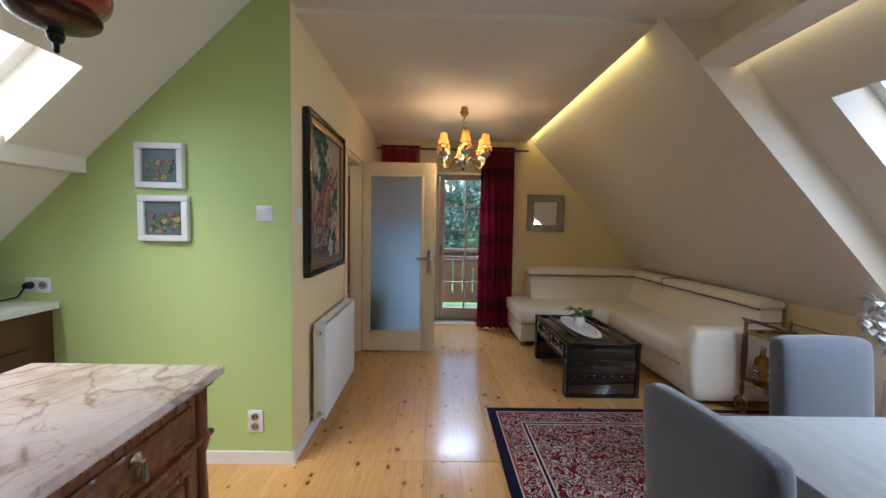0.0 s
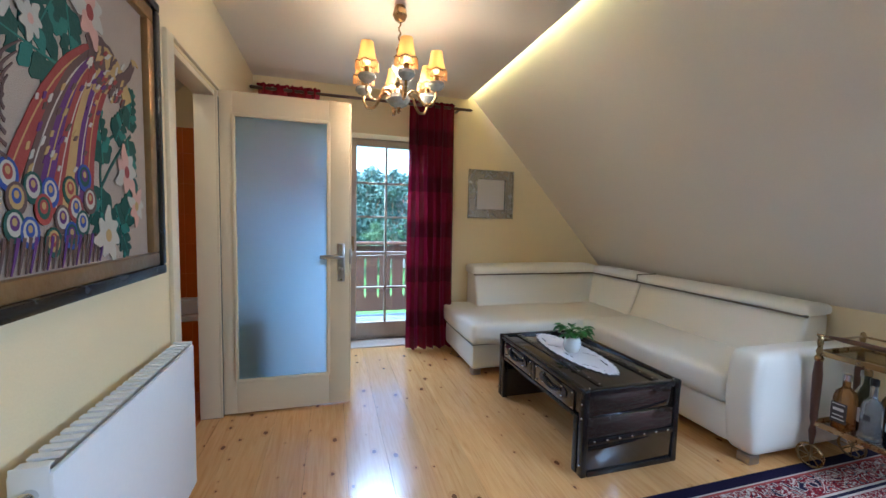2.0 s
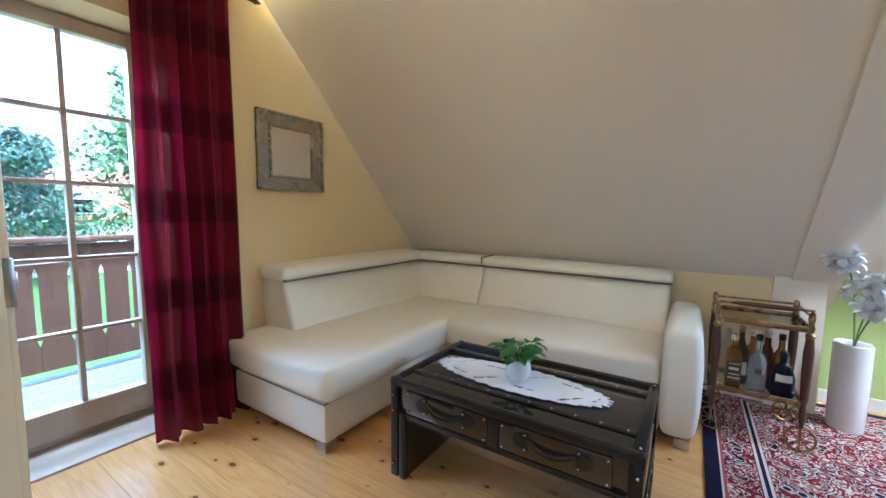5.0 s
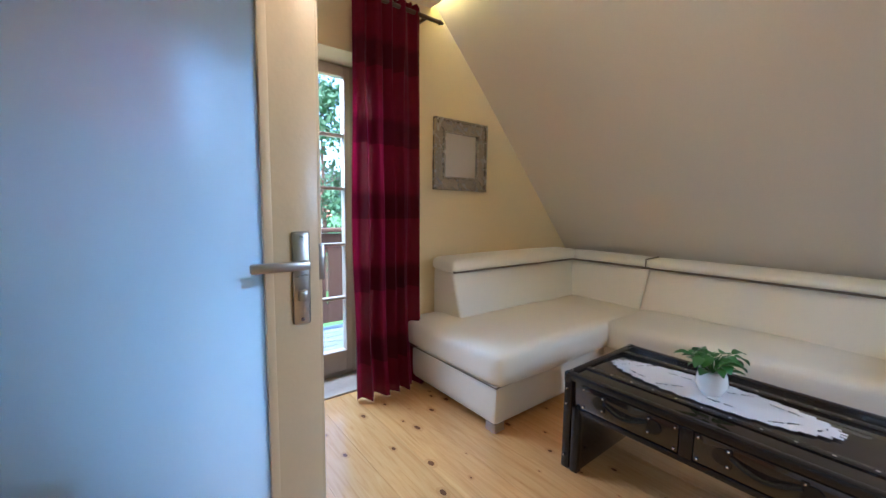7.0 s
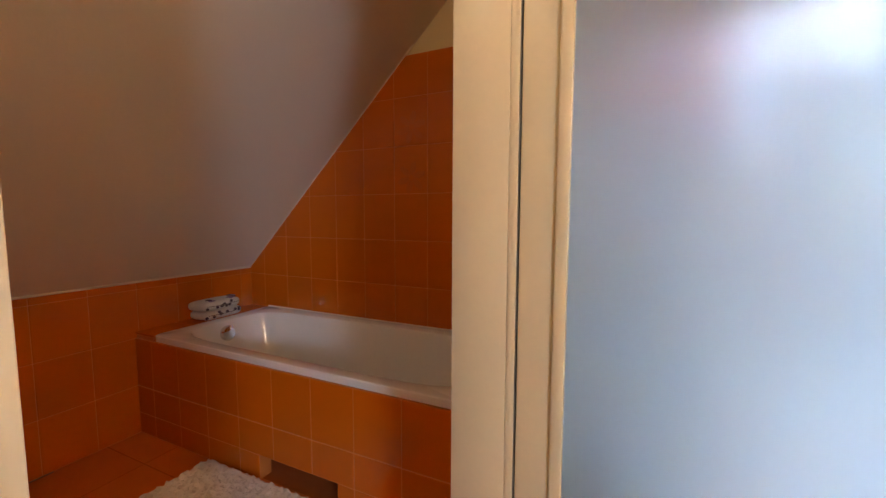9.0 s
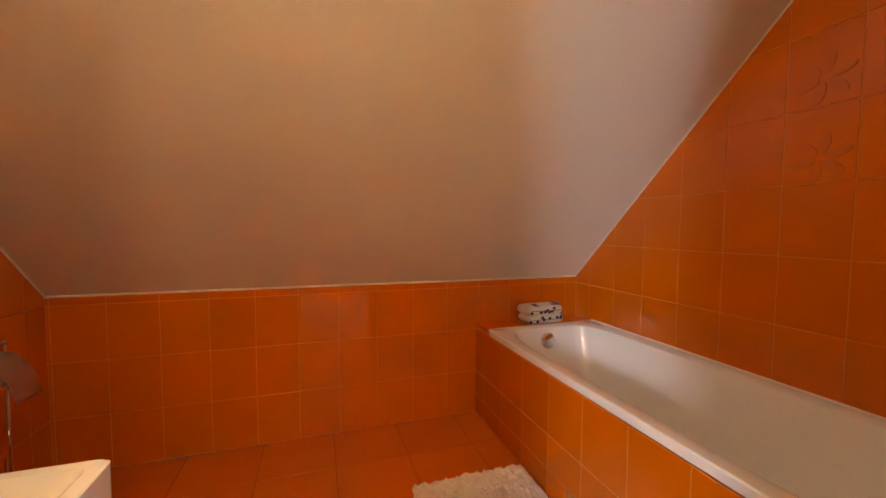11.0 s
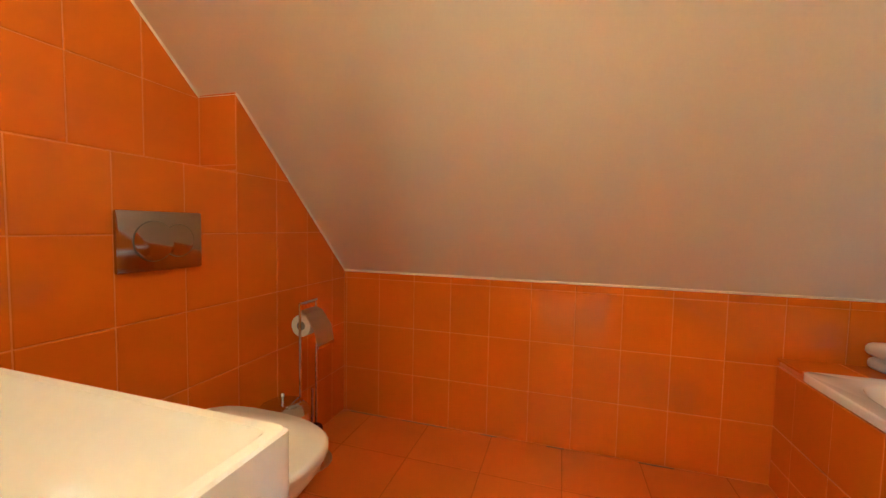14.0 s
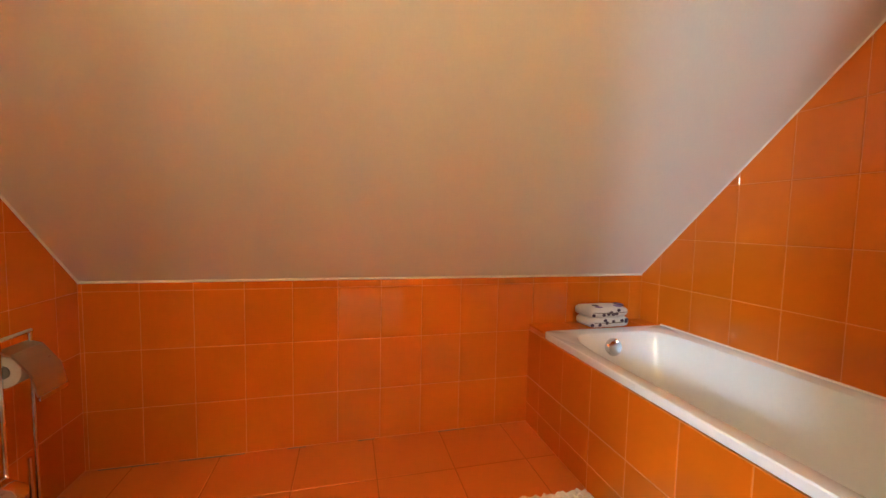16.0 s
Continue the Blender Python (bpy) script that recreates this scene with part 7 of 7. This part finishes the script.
pine_a = tree("pine_tree", 9.5, 0.16, 0.36, 2.4, 3800, 0.17, PINE_LEAF, 1, "tall pine with a bare trunk and dark blue-green crown", 0.0)
pine_b = tree("pine_tree", 8.4, 0.15, 0.25, 2.6, 3800, 0.17, PINE_LEAF, 2, "bushy pine with a broad blue-green crown", 0.0)
birch = tree("birch_tree", 9.0, 0.12, 0.22, 2.1, 4200, 0.13, BIRCH_LEAF, 3, "birch with drooping pale green foliage", 0.6)
rng = random.Random(21)
spots = [(-9, 31, 0.95), (-6.4, 33, 1.0), (-4.0, 30, 0.85), (-1.8, 34, 1.02), (0.6, 31, 0.9), (2.8, 33, 0.98), (4.6, 32, 0.86), (5.6, 36, 0.95), (-11.5, 35, 1.05),
         (-3.0, 40, 1.1), (1.6, 42, 1.1), (4.4, 43, 1.05), (-8, 42, 1.15), (13.5, 52, 1.0), (17, 54, 1.0), (21, 52, 1.0), (26, 58, 1.0), (40, 60, 1.1), (33, 58, 1.0), (9.5, 60, 1.0)]
for k, (x, y, s) in enumerate(spots):
    src = (pine_a, pine_b, pine_b)[k % 3]
    if k == 0:
        pine_a.matrix_basis = sized(x, y, s, 10)
    elif k == 1:
        pine_b.matrix_basis = sized(x, y, s, 70)
    else:
        copy_thing(src, Matrix.Identity(4)).matrix_basis = sized(x, y, s, rng.uniform(0, 360))
birch.matrix_basis = sized(6.7, 21.5, 1.15, 30)
copy_thing(birch, Matrix.Identity(4)).matrix_basis = sized(9.6, 22.5, 1.1, 160)
copy_thing(birch, Matrix.Identity(4)).matrix_basis = sized(-2.6, 25.0, 0.50, 80)
copy_thing(birch, Matrix.Identity(4)).matrix_basis = sized(2.6, 26.0, 0.45, 200)
copy_thing(birch, Matrix.Identity(4)).matrix_basis = sized(-5.8, 25.5, 0.5, 290)


def far_house(x, y, w, d, h, roof_h, rz, label):
    hs = thing("house", (x, y, GZ), label, "house", rz=rz)
    part("wall", bx(-w / 2, w / 2, -d / 2, d / 2, 0, h), HOUSE_WALL, hs, local=True, smooth=0)
    part("gable", prism([(-d / 2, h), (d / 2, h), (0, h + roof_h - 0.15)], "x", -w / 2, w / 2), HOUSE_WALL, hs, local=True, smooth=0)
    for s in (-1, 1):
        part("roof", prism([(s * (d / 2 + 0.4), h - 0.25), (0, h + roof_h), (0, h + roof_h + 0.18), (s * (d / 2 + 0.5), h - 0.15)], "x", -w / 2 - 0.4, w / 2 + 0.4), ROOF_TILE, hs, local=True, smooth=0)
    part("chimney", bx(1.0, 1.6, 0.4, 1.0, h + roof_h * 0.5, h + roof_h + 0.8), HOUSE_WALL, hs, local=True, smooth=0)
    for k in range(3):
        xx = -w / 2 + (k + 0.5) * w / 3
        wd = part("window", bx(xx - 0.6, xx + 0.6, -d / 2 - 0.04, -d / 2 + 0.05, 1.0, 2.3), TRIM_WHITE, hs, local=True, smooth=0)
        part("pane", bx(xx - 0.5, xx + 0.5, -d / 2 - 0.06, -d / 2 - 0.03, 1.1, 2.2), SCREEN, wd, local=True, smooth=0)
    dm = part("dormer", prism([(-1.4, h + 0.2), (1.4, h + 0.2), (0.0, h + 2.0)], "y", -d / 2 - 0.2, 0), HOUSE_WALL, hs, local=True, smooth=0)
    part("pane", bx(-0.5, 0.5, -d / 2 - 0.24, -d / 2 - 0.19, h + 0.3, h + 1.1), SCREEN, dm, local=True, smooth=0)


far_house(8.6, 39, 8.0, 8.0, 3.6, 3.0, -12, "white house with a pale red tiled roof")
far_house(27, 50, 9.0, 8.0, 2.4, 2.6, -30, "second white house with a red roof farther off")

# ---- tiles and boards ----
# knee wall: columns along y, three full rows and a narrow cut strip
pieces("tile", KNEE, (-2.856, 0, 0), (0, 1, 0), (0, 0, 1), [2.512, 2.526] + steps(2.726, 5.205, 0.2), [0.006, 0.256, 0.506, 0.757, 0.795], 0.010, TILE_ORANGE, 0.0036)
# south wall: runs towards +x from the knee, faces +y; u points to -x so that the face looks into the room
cols = steps(1.10, 2.846, 0.2047, 0.194)
pieces("tile", SOUTH, (0, 2.503, 0), (-1, 0, 0), (0, 0, 1), [0.925] + cols, [0.006, 0.256, 0.506, 0.757, 1.007, 1.228], 0.010, TILE_ORANGE, 0.0036, [(KB, 1.0, 0.797 + KB * 2.85 - 0.004)])
pieces("tile", SOUTH, (0, 2.503, 0), (-1, 0, 0), (0, 0, 1), [2.113, 2.318, 2.523], [1.228, 1.507, 1.757], 0.010, TILE_ORANGE, 0.0036, [(KB, 1.0, 0.797 + KB * 2.85 - 0.004)])
pieces("tile", SOUTH, (0, 2.330, 0), (-1, 0, 0), (0, 0, 1), [0.925, 1.09, 1.295, 1.50, 1.705, 1.91, 2.113], [1.236, 1.257, 1.507, 1.757, 2.007, 2.257, 2.498], 0.010, TILE_ORANGE, 0.0036, [(KB, 1.0, 0.797 + KB * 2.85 - 0.004)])
pieces("tile", SOUTH, (-2.121, 0, 0), (0, 1, 0), (0, 0, 1), [2.341, 2.512], [1.238, 1.257, 1.532], 0.010, TILE_ORANGE, 0.0036)
pieces("tile", SOUTH, (0, 0, 1.222), (1, 0, 0), (0, 1, 0), [-2.111, -1.91, -1.705, -1.50, -1.295, -1.09, -0.925], [2.341, 2.512], 0.008, TILE_ORANGE, 0.0036)
# north wall faces -y
pieces("tile", NORTH_BACK, (0, 5.211, 0), (1, 0, 0), (0, 0, 1), steps(-2.845, -0.925, 0.2, 0.13), [0.006, 0.256, 0.506, 0.757, 1.007, 1.257, 1.507, 1.757, 1.966], 0.010, TILE_ORANGE, 0.0036, [(-KB, 1.0, 0.797 + KB * 2.85 - 0.004)])
# bath apron, facing -y, and the ledge behind the tub's head
APRON = [o for o in tub.children if o.name.startswith("apron")][0]


def apron_pieces(us, vs):
    before = set(bpy.data.objects)
    pieces("tile", APRON, (0, BY, 0), (1, 0, 0), (0, 0, 1), us, vs, 0.010, TILE_ORANGE, 0.0036)
    for o in set(bpy.data.objects) - before:
        o.location = Vector(o.location) - Vector(tub.location)


ax = [-2.845, -2.71, -2.505, -2.30, -2.092, -1.885, -1.675, -1.47, -1.265, -1.06, -0.925]
apron_pieces(ax, [0.259, RIM - 0.037])
apron_pieces([q for q in ax if q < -2.0] + [-1.97], [0.006, 0.115])
apron_pieces(ax, [0.115, 0.257])
apron_pieces([-1.55] + [q for q in ax if q > -1.5], [0.006, 0.115])
before = set(bpy.data.objects)
pieces("tile", APRON, (0, 0, RIM - 0.012), (1, 0, 0), (0, 1, 0), [-2.845, -2.692], [BY - 0.010, BY + 0.19, BY + 0.39, BY + 0.59, 5.200], 0.009, TILE_ORANGE, 0.0036)
for o in set(bpy.data.objects) - before:
    o.location = Vector(o.location) - Vector(tub.location)
# flower motifs on two wall tiles
PALE_ORANGE = plain("pale_orange_glaze", (0.60, 0.142, 0.011), 0.12)
for zc, xc in ((1.60, -1.61), (1.34, -1.61)):
    t = thing("flower_decor", (xc, 5.199, zc), "raised pale flower motif glazed on an orange tile", "tile decor", "flower decor tiles")
    for j in range(6):
        a = j * math.pi / 3 + 0.3
        q = [(xc + 0.012 * math.cos(a) + 0.037 * (1 + math.cos(u)) * math.cos(a) - 0.017 * math.sin(u) * math.sin(a),
              zc + 0.012 * math.sin(a) + 0.037 * (1 + math.cos(u)) * math.sin(a) + 0.017 * math.sin(u) * math.cos(a)) for u in [2 * math.pi * k / 14 for k in range(14)]]
        part("petal", prism(q, "y", 5.1985, 5.2008), PALE_ORANGE, t, smooth=0)
# open joint under the knee wall's lowest tiles
for y0, y1 in ((2.56, 2.78), (2.86, 3.12), (3.30, 3.38), (3.62, 3.70), (4.02, 4.16)):
    structure("floor_gap", bx(-2.8405, -2.8385, y0, y1, 0.0035, 0.007), SEAL, 0)
# bathroom floor
pieces("tile", BATH_FLOOR, (0, 0, -0.004), (1, 0, 0), (0, 1, 0), [-2.85, -2.54, -2.205, -1.87, -1.535, -1.20, -0.925], steps(2.50, 4.52, 0.335, 0.185), 0.008, TILE_FLOOR, 0.004)
# pine boards, with a butt joint at the edge of the living room
edges = steps(-0.79, 3.06, 0.205, 0.12)
pieces("floor_board", FLOOR, (0, 0, -0.0185), (1, 0, 0), (0, 1, 0), edges, [2.215, 5.46], 0.0185, PINE, 0.0007, jitter=0.0002)
kedges = steps(-2.86, 3.06, 0.205, 0.14)
pieces("floor_board", FLOOR, (0, 0, -0.0185), (1, 0, 0), (0, 1, 0), kedges, [-2.45, 2.213], 0.0185, PINE, 0.0007, jitter=0.0002)
pieces("floor_board", FLOOR, (0, 0, -0.0185), (1, 0, 0), (0, 1, 0), [-0.92, -0.792], [3.466, 4.09], 0.0185, PINE, 0.0012)
